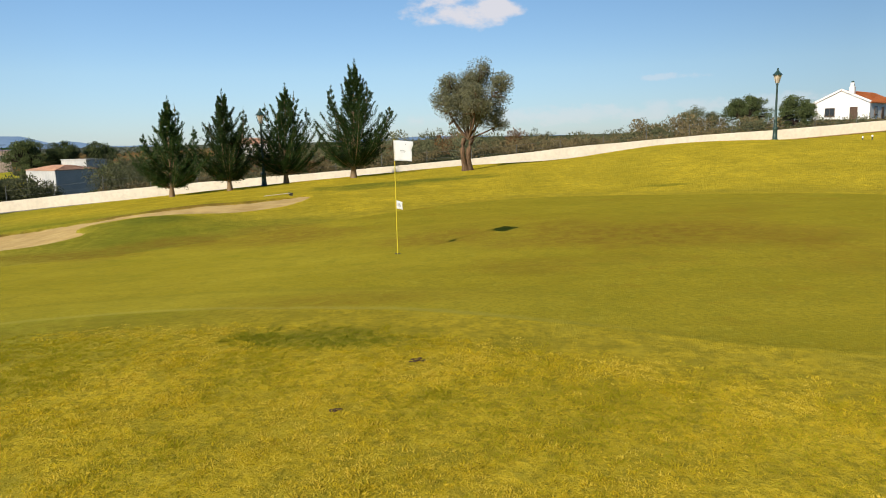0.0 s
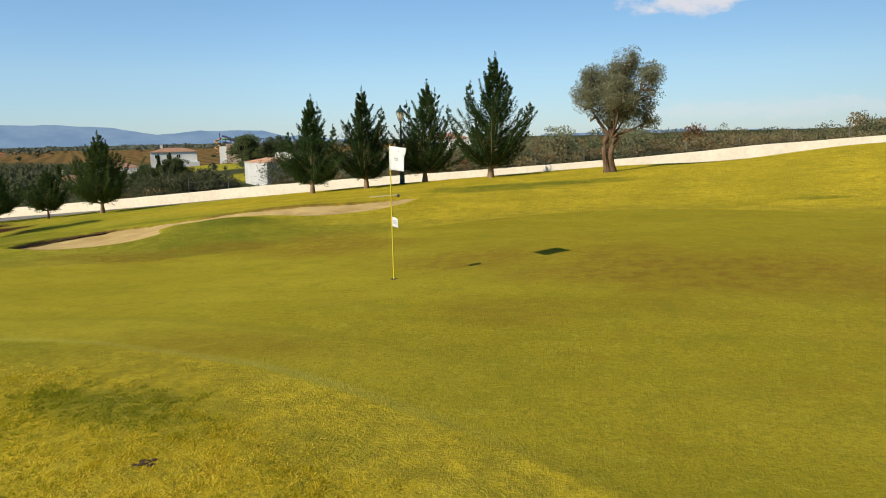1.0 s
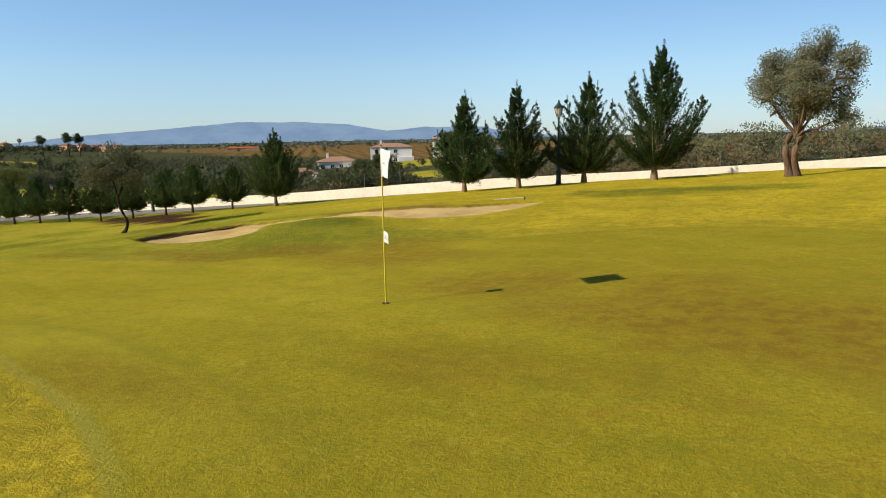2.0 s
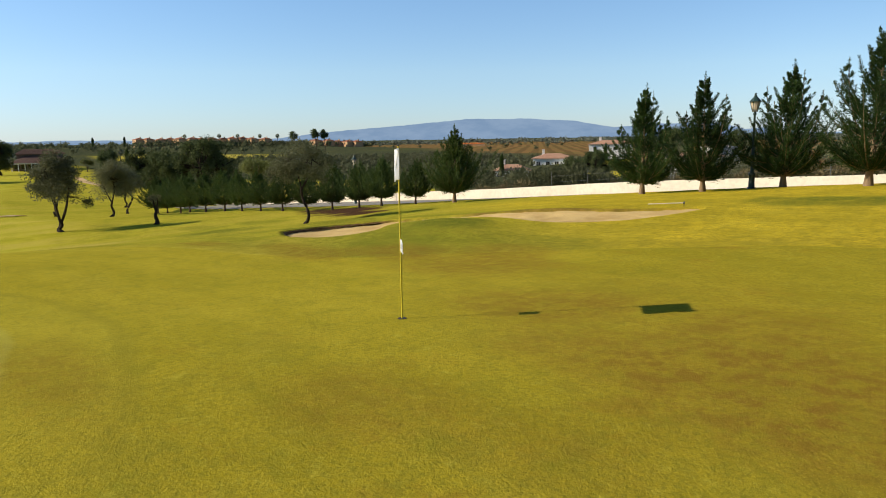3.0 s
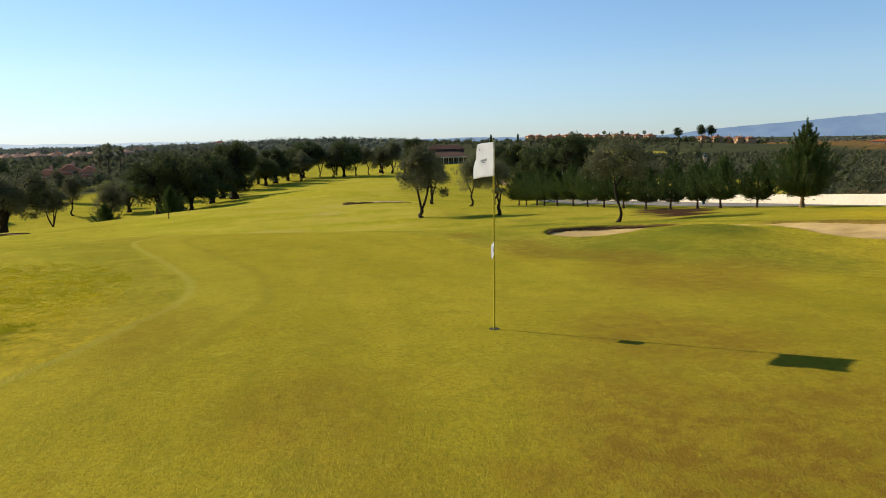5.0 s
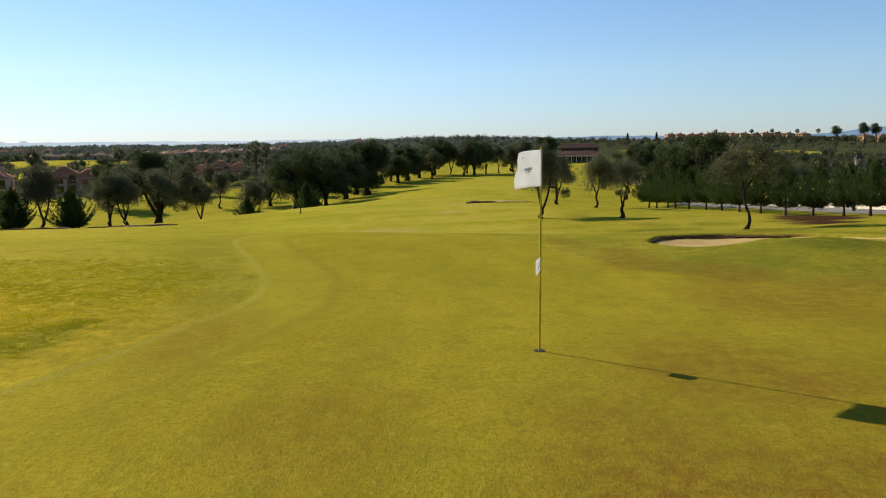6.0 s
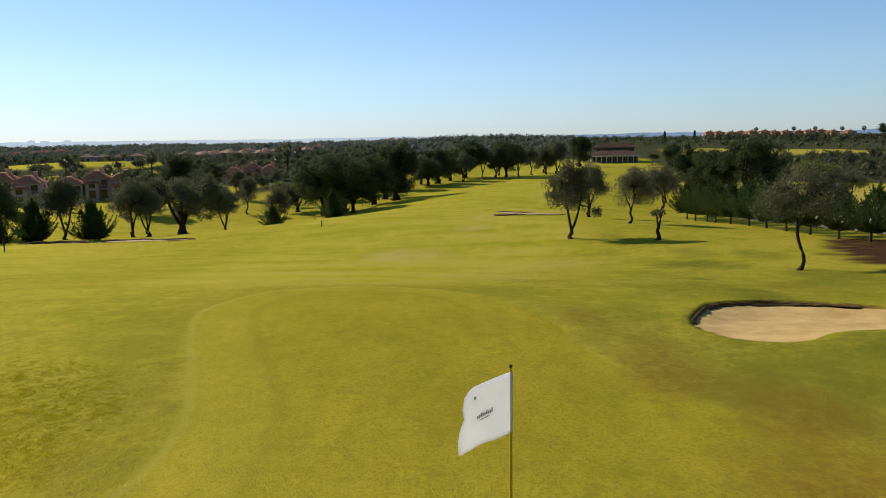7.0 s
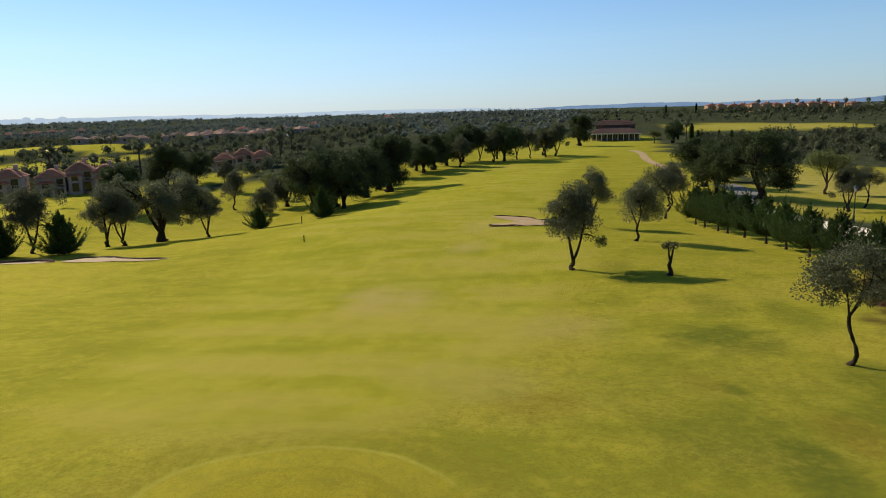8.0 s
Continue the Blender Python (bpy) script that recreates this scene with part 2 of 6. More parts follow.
    collar = k.math("MULTIPLY", k.ramp(d, -1.4, -1.0), k.ramp(d, 0.0, -0.15))
    c = k.mix(k.math("MULTIPLY", collar, k.ramp(fine, 0.25, 0.7, 0.1, 0.45)), c, (0.22, 0.170, 0.018))
    # worn reddish turf; broad patches also paint grass dimmer away from the sun
    c = k.mix(k.math("MULTIPLY", bare, k.math("ADD", k.math("MULTIPLY", patchy, 0.6), 0.45)), c, (0.162, 0.080, 0.012))
    # single blades, clippings and gaps
    c = k.mix(k.ramp(grain, 0.56, 0.74, 0.0, 0.55), c, (0.085, 0.075, 0.008))
    c = k.mix(k.ramp(grain, 0.46, 0.30, 0.0, 0.35), c, (0.48, 0.39, 0.05))
    # scrub land, fields, mulch, soil
    w = k.mix(k.ramp(mid, 0.35, 0.65), (0.042, 0.052, 0.026), (0.078, 0.080, 0.042))
    w = k.mix(k.ramp(k.noise(0.02, 5.0, 0.6), 0.5, 0.7, 0.0, 0.5), w, (0.085, 0.090, 0.03))
    c = k.mix(wild, c, w)
    vine = k.noise(0.02, 4.0, 0.6, (1.0, 3.0, 1.0))
    vines = k.n.new("ShaderNodeTexWave")
    vines.bands_direction = "DIAGONAL"
    vines.inputs["Scale"].default_value, vines.inputs["Distortion"].default_value, vines.inputs["Detail"].default_value = 0.045, 1.2, 3.0
    k.l.new(k.co, vines.inputs["Vector"])
    fd = k.mix(k.ramp(vine, 0.35, 0.65), (0.225, 0.120, 0.050), (0.160, 0.122, 0.042))
    fd = k.mix(k.ramp(vines.outputs["Fac"], 0.35, 0.75, 0.0, 0.55), fd, (0.095, 0.062, 0.028))
    c = k.mix(field, c, fd)
    m = k.mix(k.ramp(k.noise(12.0, 4.0, 0.7), 0.35, 0.7), (0.032, 0.019, 0.011), (0.115, 0.056, 0.031))
    c = k.mix(mulch, c, m)
    s = k.mix(k.ramp(k.noise(9.0, 4.0, 0.7), 0.3, 0.7), (0.075, 0.040, 0.020), (0.24, 0.125, 0.052))
    c = k.mix(soil, c, s)
    smooth = k.ramp(d, -0.3, 0.3, 1.0, 0.35)
    hgt = k.math("ADD", k.math("MULTIPLY", tiny, 0.6), k.math("MULTIPLY", k.noise(9.0, 5.0, 0.7), 0.9))
    hgt = k.math("ADD", hgt, k.math("MULTIPLY", grain, 0.25))
    k.bump(k.math("MULTIPLY", hgt, smooth), 0.9, 0.06)
    k.done(c, 0.95, 0.0)
    # the fine upright blades catch the light at low angles
    thin = k.ramp(k.math("MULTIPLY", gold, k.ramp(d, -0.3, 0.3)), 0.0, 1.0, 1.0, 0.58)
    grassy = k.ramp(k.math("MAXIMUM", k.math("MAXIMUM", wild, field), k.math("MAXIMUM", soil, mulch)), 0.0, 1.0, 1.0, 0.0)
    k.l.new(k.math("MULTIPLY", k.math("MULTIPLY", grassy, thin), 0.135), k.bsdf.inputs["Sheen Weight"])
    k.bsdf.inputs["Sheen Roughness"].default_value = 0.4
    k.bsdf.inputs["Sheen Tint"].default_value = (0.92, 0.80, 0.10, 1)
    # and shine a little, in their own colour
    shine = k.n.new("ShaderNodeBsdfGlossy")
    shine.inputs["Color"].default_value = (0.62, 0.54, 0.09, 1)
    shine.inputs["Roughness"].default_value = 0.6
    both = k.n.new("ShaderNodeMixShader")
    k.l.new(k.math("MULTIPLY", k.math("MULTIPLY", grassy, thin), 0.10), both.inputs[0])
    k.l.new(k.bsdf.inputs["Normal"].links[0].from_socket, shine.inputs["Normal"])
    k.l.new(k.bsdf.outputs[0], both.inputs[1])
    k.l.new(shine.outputs[0], both.inputs[2])
    k.l.new(both.outputs[0], k.out.inputs["Surface"])
    return k.m


def sand_mat():
    k = Nodes("sand")
    f = k.noise(1.1, 5.0, 0.6)
    c = k.mix(k.ramp(f, 0.35, 0.7), (0.57, 0.400, 0.160), (0.43, 0.282, 0.102))
    c = k.mix(k.ramp(k.noise(45.0, 4.0, 0.75), 0.48, 0.7, 0.0, 0.5), c, (0.28, 0.19, 0.09))
    wv = k.n.new("ShaderNodeTexWave")
    wv.inputs["Scale"].default_value, wv.inputs["Distortion"].default_value, wv.inputs["Detail"].default_value = 3.6, 3.0, 2.0
    k.l.new(k.co, wv.inputs["Vector"])
    k.bump(k.math("ADD", k.math("MULTIPLY", wv.outputs["Fac"], 0.10), k.noise(6.0, 5.0, 0.7)), 0.55, 0.05)
    return k.done(c, 0.95, 0.1)


TURF, SAND = turf(), sand_mat()
SAND_PALE = plain("sand_far", (0.50, 0.325, 0.135), (0.39, 0.245, 0.095), 1.2)
BARK = plain("bark", (0.115, 0.080, 0.052), (0.060, 0.042, 0.030), 5.0, 0.95, 0.1, 0.8, (3.0, 3.0, 0.5))
BARK_OLIVE = plain("olive_bark", (0.20, 0.125, 0.075), (0.075, 0.050, 0.035), 4.0, 0.95, 0.1, 0.9, (3.5, 3.5, 0.5))
BARK_DARK = plain("dark_bark", (0.050, 0.038, 0.028), (0.025, 0.019, 0.015), 5.0, 0.95, 0.1, 0.7, (3.0, 3.0, 0.5))
BARK_PALE = plain("pale_bark", (0.27, 0.19, 0.11), (0.17, 0.115, 0.07), 6.0, 0.95, 0.1, 0.5, (3.0, 3.0, 0.5))
NEEDLE = leaf("cypress_needles", (0.018, 0.042, 0.013), (0.060, 0.098, 0.026), 0.14, 0.12)
NEEDLE_DARK = leaf("row_needles", (0.034, 0.064, 0.019), (0.100, 0.138, 0.036), 0.24, 0.1)
OLIVE_LEAF = leaf("olive_leaves", (0.105, 0.108, 0.056), (0.250, 0.245, 0.145), 0.35, 0.3)
GROVE_LEAF = leaf("grove_leaves", (0.090, 0.097, 0.048), (0.185, 0.185, 0.099), 0.24, 0.06)
CAROB_LEAF = leaf("carob_leaves", (0.055, 0.076, 0.029), (0.126, 0.150, 0.058), 0.22, 0.04)
LIME_LEAF = leaf("light_leaves", (0.10, 0.12, 0.025), (0.19, 0.20, 0.05), 0.35)
WOOD_LEAF = leaf("woodland_leaves", (0.087, 0.098, 0.048), (0.147, 0.151, 0.081), 0.2, 0.0)
GARDEN_LEAF = leaf("garden_leaves", (0.097, 0.111, 0.056), (0.203, 0.203, 0.119), 0.25, 0.0)
# far trees: distance haze is put into the leaf colour, paler and bluer
HAZED_LEAF = leaf("hazed_leaves", (0.132, 0.149, 0.111), (0.176, 0.186, 0.144), 0.25, 0.0)
SCRUB_LEAF = leaf("scrub_twigs", (0.100, 0.080, 0.036), (0.240, 0.185, 0.092), 0.3, 0.1)
RUST_LEAF = leaf("rusty_leaves", (0.10, 0.050, 0.022), (0.19, 0.105, 0.04), 0.25, 0.1)


def blade_mat():
    """Grass blades: green to straw from tuft to tuft, each blade a little different."""
    k = Nodes("grass_blades")
    geo = k.n.new("ShaderNodeNewGeometry")
    tone = k.attr("tone")
    c = k.mix(k.ramp(tone, 0.0, 0.15), (0.150, 0.165, 0.012), (0.320, 0.270, 0.012))
    c = k.mix(k.ramp(tone, 0.15, 0.6), c, (0.660, 0.450, 0.022))
    c = k.mix(k.ramp(tone, 0.6, 1.0), c, (0.760, 0.540, 0.070))
    c = k.mix(k.ramp(geo.outputs["Random Per Island"], 0.0, 1.0, 0.0, 0.4), c, (0.30, 0.23, 0.012))
    k.done(c, 0.7, 0.05)
    tr = k.n.new("ShaderNodeBsdfTranslucent")
    k.l.new(k.mix(0.6, c, (0.50, 0.50, 0.015)), tr.inputs["Color"])
    mx = k.n.new("ShaderNodeMixShader")
    mx.inputs[0].default_value = 0.4
    k.l.new(k.bsdf.outputs[0], mx.inputs[1])
    k.l.new(tr.outputs[0], mx.inputs[2])
    k.l.new(mx.outputs[0], k.out.inputs["Surface"])
    return k.m


GRASS_BLADE = blade_mat()
PALM_LEAF = leaf("palm_fronds", (0.07, 0.085, 0.035), (0.27, 0.27, 0.15), 0.3, 0.5)
LIMEWASH = plain("limewash", (0.66, 0.585, 0.46), (0.60, 0.52, 0.40), 0.7, 0.9, 0.1, 0.2)
WHITE = plain("white_render", (0.80, 0.79, 0.76), (0.72, 0.70, 0.66), 0.5, 0.9, 0.1, 0.1)
# white walls greyed in the colour so that their shaded side turns out dark
SHADED_WHITE = plain("shaded_white_render", (0.50, 0.49, 0.47), (0.40, 0.40, 0.39), 0.5, 0.9, 0.1, 0.1)
CREAM = plain("cream_render", (0.58, 0.44, 0.35), (0.49, 0.36, 0.29), 0.4, 0.9, 0.1, 0.1)
OCHRE = plain("ochre_render", (0.62, 0.40, 0.22), (0.50, 0.30, 0.16), 0.3, 0.9, 0.1, 0.1)
TILE = plain("terracotta_tiles", (0.62, 0.185, 0.045), (0.50, 0.14, 0.04), 1.5, 0.85, 0.15, 0.3)
TILE_RED = plain("red_tiles", (0.36, 0.155, 0.085), (0.27, 0.115, 0.065), 1.5, 0.85, 0.15, 0.3)
TILE_OLD = plain("weathered_tiles", (0.50, 0.21, 0.115), (0.36, 0.15, 0.09), 1.2, 0.9, 0.1, 0.3)
TILE_FADED = plain("faded_tiles", (0.50, 0.30, 0.20), (0.42, 0.24, 0.16), 1.0, 0.9, 0.1, 0.3)
CHUTE_ORANGE = plain("orange_chute", (0.42, 0.24, 0.07), (0.34, 0.19, 0.06), 0.8, 0.5)
CHUTE_GREEN = plain("green_chute", (0.25, 0.42, 0.08), (0.20, 0.34, 0.08), 0.8, 0.5)
CHUTE_VIOLET = plain("violet_chute", (0.16, 0.15, 0.28), (0.12, 0.11, 0.22), 0.8, 0.5)
TILE_BROWN = plain("brown_tiles", (0.17, 0.100, 0.075), (0.12, 0.070, 0.055), 0.8, 0.9, 0.1, 0.2)
FRAME_BROWN = plain("brown_frame", (0.10, 0.060, 0.035), (0.07, 0.04, 0.025), 4.0, 0.6)
FRAME_WHITE = plain("white_frame", (0.75, 0.74, 0.72), (0.68, 0.67, 0.65), 3.0, 0.6)
ASPHALT = plain("road_surface", (0.25, 0.225, 0.18), (0.18, 0.165, 0.135), 1.4, 0.9, 0.2, 0.2)
CAST_IRON = plain("green_cast_iron", (0.020, 0.050, 0.040), (0.014, 0.034, 0.028), 9.0, 0.45, 0.5, 0.1)
LANTERN = plain("lantern_glass", (0.62, 0.52, 0.40), (0.52, 0.42, 0.32), 5.0, 0.25, 0.5, 0.0)
POLE_YELLOW = plain("yellow_fibreglass", (0.60, 0.48, 0.030), (0.52, 0.41, 0.028), 8.0, 0.6, 0.2, 0.0)
def cloth_mat():
    k = Nodes("flag_cloth")
    c = k.mix(k.ramp(k.noise(4.0, 4.0), 0.3, 0.7), (0.90, 0.90, 0.90), (0.84, 0.84, 0.85))
    k.bump(k.noise(260.0, 2.0), 0.15, 0.002)
    k.done(c, 0.85, 0.1)
    tr = k.n.new("ShaderNodeBsdfTranslucent")
    k.l.new(c, tr.inputs["Color"])
    mx = k.n.new("ShaderNodeMixShader")
    mx.inputs[0].default_value = 0.55
    k.l.new(k.bsdf.outputs[0], mx.inputs[1])
    k.l.new(tr.outputs[0], mx.inputs[2])
    k.l.new(mx.outputs[0], k.out.inputs["Surface"])
    return k.m


CLOTH = cloth_mat()
PRINT = plain("grey_print", (0.36, 0.37, 0.38), (0.42, 0.43, 0.44), 9.0, 0.8, 0.1, 0.0)
# the darkness inside the hole as a colour; the rake head shares it
HOLE_DARK = plain("hole_and_rake_dark", (0.05, 0.045, 0.035), (0.03, 0.028, 0.022), 9.0, 0.7)
STAKE = plain("wood_stake", (0.10, 0.07, 0.045), (0.06, 0.045, 0.03), 8.0, 0.9)
RAKE_WOOD = plain("rake_wood", (0.66, 0.58, 0.44), (0.54, 0.47, 0.35), 9.0, 0.8)
WIRE = plain("fence_wire", (0.16, 0.16, 0.15), (0.11, 0.11, 0.10), 9.0, 0.6)
DIRT = plain("bare_dirt", (0.120, 0.078, 0.038), (0.065, 0.042, 0.020), 14.0, 0.95, 0.1, 0.6)
LIP_SOIL = plain("lip_soil", (0.170, 0.100, 0.042), (0.085, 0.048, 0.020), 9.0, 0.95, 0.1, 0.6)


def pane_mat():
    k = Nodes("window_glass")
    k.bsdf.inputs["Transmission Weight"].default_value = 0.0
    return k.done((0.016, 0.018, 0.020), 0.08, 0.6)


PANE = pane_mat()


# distant shapes glow by themselves, in the colour that haze gives them
def haze_mat(name, a, b):
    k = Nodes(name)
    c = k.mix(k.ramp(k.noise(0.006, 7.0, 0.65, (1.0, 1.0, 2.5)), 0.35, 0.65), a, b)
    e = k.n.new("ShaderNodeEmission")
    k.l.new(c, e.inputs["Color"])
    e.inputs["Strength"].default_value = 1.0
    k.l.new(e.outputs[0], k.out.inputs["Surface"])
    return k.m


HILL_HAZE = haze_mat("hill_haze", (0.150, 0.228, 0.350), (0.188, 0.268, 0.388))
TOWN_HAZE = haze_mat("town_haze", (0.40, 0.49, 0.58), (0.46, 0.54, 0.62))


# ---- mesh helpers ----
def mesh_of(name, verts, faces, material, smooth=False):
    """A mesh from arrays; faces all have the same number of corners, or are lists of them."""
    me = bpy.data.meshes.new(name)
    verts = np.asarray(verts, dtype=np.float32)
    if isinstance(faces, np.ndarray):
        m, k = faces.shape
        me.vertices.add(len(verts))
        me.vertices.foreach_set("co", verts.ravel())
        me.loops.add(m * k)
        me.loops.foreach_set("vertex_index", faces.astype(np.int32).ravel())
        me.polygons.add(m)
        me.polygons.foreach_set("loop_start", (np.arange(m) * k).astype(np.int32))
        if smooth:
            me.polygons.foreach_set("use_smooth", np.ones(m, dtype=bool))
        me.update(calc_edges=True)
    else:
        me.from_pydata(verts.tolist(), [], faces)
        if smooth:
            me.polygons.foreach_set("use_smooth", np.ones(len(faces), dtype=bool))
    me.materials.append(material)
    return me


def bm_mesh(name, bm, material, smooth=False):
    bmesh.ops.recalc_face_normals(bm, faces=bm.faces)
    me = bpy.data.meshes.new(name)
    bm.to_mesh(me)
    bm.free()
    if smooth:
        me.polygons.foreach_set("use_smooth", np.ones(len(me.polygons), dtype=bool))
    me.materials.append(material)
    return me


def part(name, data, parent, label="", m=None):
    ob = new(name, data)
    ob.parent = parent
    if m is not None:
        ob.matrix_basis = m
    if label:
        ob["label"] = label
    return ob


def box(bm, cx, cy, z0, sx, sy, sz, bevel=0.0):
    r = bmesh.ops.create_cube(bm, size=1.0)
    bmesh.ops.scale(bm, verts=r["verts"], vec=(sx, sy, sz))
    bmesh.ops.translate(bm, verts=r["verts"], vec=(cx, cy, z0 + sz / 2))
    if bevel:
        edges = list({e for v in r["verts"] for e in v.link_edges})
        bmesh.ops.bevel(bm, geom=edges, offset=bevel, segments=1, affect="EDGES")


def tube(path, radii, sides=7, cap=True):
    """Vertices and quads of a tapered tube along a path."""
    path = np.asarray(path, float)
    ahead = np.gradient(path, axis=0)
    ahead /= np.linalg.norm(ahead, axis=1)[:, None] + 1e-9
    ref = np.where(np.abs(ahead[:, 2:3]) > 0.9, (1.0, 0.0, 0.0), (0.0, 0.0, 1.0))
    u = np.cross(ahead, ref)
    u /= np.linalg.norm(u, axis=1)[:, None] + 1e-9
    w = np.cross(ahead, u)
    a = np.linspace(0, 2 * np.pi, sides, endpoint=False)
    ring = np.cos(a)[None, :, None] * u[:, None] + np.sin(a)[None, :, None] * w[:, None]
    v = (path[:, None] + ring * np.asarray(radii, float)[:, None, None]).reshape(-1, 3)
    i = np.arange(len(path) - 1)[:, None] * sides
    j = np.arange(sides)[None]
    q = np.stack([i + j, i + (j + 1) % sides, i + sides + (j + 1) % sides, i + sides + j], -1).reshape(-1, 4)
    return v, q


def joined(pieces):
    vs, fs, at = [], [], 0
    for v, f in pieces:
        vs.append(v)
        fs.append(f + at)
        at += len(v)
    return np.concatenate(vs), np.concatenate(fs)


def blades(rng, centres, ways, length, width):
    """Narrow four-cornered leaves: from each centre along its way."""
    n = len(centres)
    ways = ways / (np.linalg.norm(ways, axis=1)[:, None] + 1e-9)
    side = np.cross(ways, rng.normal(size=(n, 3)))
    side /= np.linalg.norm(side, axis=1)[:, None] + 1e-9
    length = np.broadcast_to(length, (n,))[:, None]
    width = np.broadcast_to(width, (n,))[:, None]
    mid = centres + ways * length * 0.45
    v = np.stack([centres, mid + side * width / 2, centres + ways * length, mid - side * width / 2], 1).reshape(-1, 3)
    return v, np.arange(4 * n).reshape(-1, 4)


def value_noise(x, y, scale, seed=0):
    """Smooth noise in -1..1 over the plan."""
    x, y = np.asarray(x, float) / scale, np.asarray(y, float) / scale
    ix, iy = np.floor(x).astype(np.int64), np.floor(y).astype(np.int64)
    fx, fy = x - ix, y - iy
    fx, fy = fx * fx * (3 - 2 * fx), fy * fy * (3 - 2 * fy)

    def h(a, b):
        k = (a * 374761393 + b * 668265263 + seed * 974634777) & 0x7FFFFFFF
        k = ((k ^ (k >> 13)) * 1274126177) & 0x7FFFFFFF
        return ((k ^ (k >> 16)) & 0xFFFF) / 32767.5 - 1.0

    return (h(ix, iy) * (1 - fx) + h(ix + 1, iy) * fx) * (1 - fy) + (h(ix, iy + 1) * (1 - fx) + h(ix + 1, iy + 1) * fx) * fy


# ---- the lie of the land ----
MOUNDS = ((14, 40, 11, 1.52), (24, 36, 14, 0.43), (5, 32, 8, -0.28), (-14, 36, 9, 0.30), (-9, 24, 6, 0.22), (-20, 30, 9, -0.13), (-28, 22, 10, -0.18),
          (-30, 36, 9, 0.60), (-42, 14, 12, -0.44), (-50, 28, 12, 0.36), (-62, 22, 14, 0.95), (-48, -8, 14, -0.34), (-54, -28, 16, -0.70), (-80, 16, 16, -0.74),
          (-95, -28, 18, -2.26), (-84, -2, 18, 2.08))
MOUNDS_FAR = ((-58.0, -31.0, 2.8, 0.24), (-57.5, -26.0, 2.8, 0.24), (-57.0, -21.0, 2.8, 0.24), (-56.6, -16.5, 2.6, 0.2), (-47, 84, 13, -2.0), (-61, 108, 14, -1.5), (-110, 184, 20, 2.3), (-312, -182, 34, 3.2), (-112, -14, 18, -0.91), (-126, 8, 20, 2.37), (-140, -16, 22, -1.95), (-12, 10, 9, 0.58), (-6, 16, 6, -0.46), (4, 16, 6, 0.22), (2, 6, 8, -0.15),
              (-8.5, 20.4, 1.4, 0.19), (-8.5, 20.7, 1.3, 0.16), (-0.9, 14.1, 4.0, -0.07), (-9.5, 26.3, 1.6, 0.12), (50, 98, 22, 3.4), (-12, 71, 9, 0.9), (4, 72, 10, 0.8), (20, 70, 9, 0.2), (-135, 170, 30, 2.0), (-71.5, 17, 3.6, 0.5), (-150, 198, 20, -1.2), (6.0, 41.5, 2.8, -0.28), (-60, 156, 24, 4.2), (-170, -110, 60, -2.0), (-520, -40, 120, 6.0), (-820, -20, 170, 5.5), (-322, 55, 50, -2.4), (-620, 230, 120, 5.4), (-385, -165, 70, -0.8))
BUNKER = ((-11.9, 17.85), (-13.2, 18.3), (-14.4, 18.95), (-14.95, 20.3), (-14.3, 22.0), (-12.6, 23.3), (-10.2, 24.6), (-7.2, 26.0), (-5.6, 27.5), (-5.2, 26.6), (-5.4, 25.0),
          (-5.75, 24.1), (-7.2, 22.95), (-9.0, 23.1), (-10.2, 23.2), (-10.65, 21.8), (-10.2, 20.0), (-9.5, 19.2), (-10.0, 18.4), (-10.9, 17.95))
GREEN = ((-15.8, 7.7), (-13.4, 7.0), (-10.8, 7.4), (-7.2, 9.0), (-5.4, 9.75), (-3.7, 10.0), (-2.0, 9.8), (0.0, 9.3), (2.0, 8.4), (4.0, 7.5), (9.0, 6.0), (14.0, 8.0), (15.0, 13.0), (12.5, 18.5), (7.0, 21.5),
         (2.0, 22.8), (-4.0, 19.4), (-6.9, 16.8), (-9.2, 15.6), (-12.4, 14.8), (-14.8, 13.7), (-16.7, 12.0), (-17.1, 9.8))


def rounded(outline, steps=6):
    """A closed smooth curve through the corners."""
    p = np.array(outline, float)
    t = np.linspace(0, 1, steps, endpoint=False)[:, None]
    out = []
    for i in range(len(p)):
        a, b, c, d = p[i - 1], p[i], p[(i + 1) % len(p)], p[(i + 2) % len(p)]
        out.append(0.5 * (2 * b + (c - a) * t + (2 * a - 5 * b + 4 * c - d) * t**2 + (3 * b - a - 3 * c + d) * t**3))
    return np.concatenate(out)


def inside_by(outline, x, y, reach):
    """How far points lie inside a closed curve (outside: minus), up to reach."""
    p = np.asarray(outline, float)
    x, y = np.asarray(x, float), np.asarray(y, float)
    out = np.full(x.shape, -reach)
    near = (x > p[:, 0].min() - reach) & (x < p[:, 0].max() + reach) & (y > p[:, 1].min() - reach) & (y < p[:, 1].max() + reach)
    px, py = x[near], y[near]
    best, inside = np.full(px.shape, 1e9), np.zeros(px.shape, bool)
    for a, b in zip(p, np.roll(p, -1, 0)):
        d = b - a
        t = np.clip(((px - a[0]) * d[0] + (py - a[1]) * d[1]) / (d @ d + 1e-12), 0, 1)
        best = np.minimum(best, np.hypot(px - a[0] - t * d[0], py - a[1] - t * d[1]))
        if a[1] != b[1]:
            inside ^= ((a[1] > py) != (b[1] > py)) & (px < (b[0] - a[0]) * (py - a[1]) / (b[1] - a[1]) + a[0])
    out[near] = np.where(inside, best, -best).clip(-reach, reach)
    return out


BUNKER_LINE, GREEN_LINE = rounded(BUNKER), rounded(GREEN)


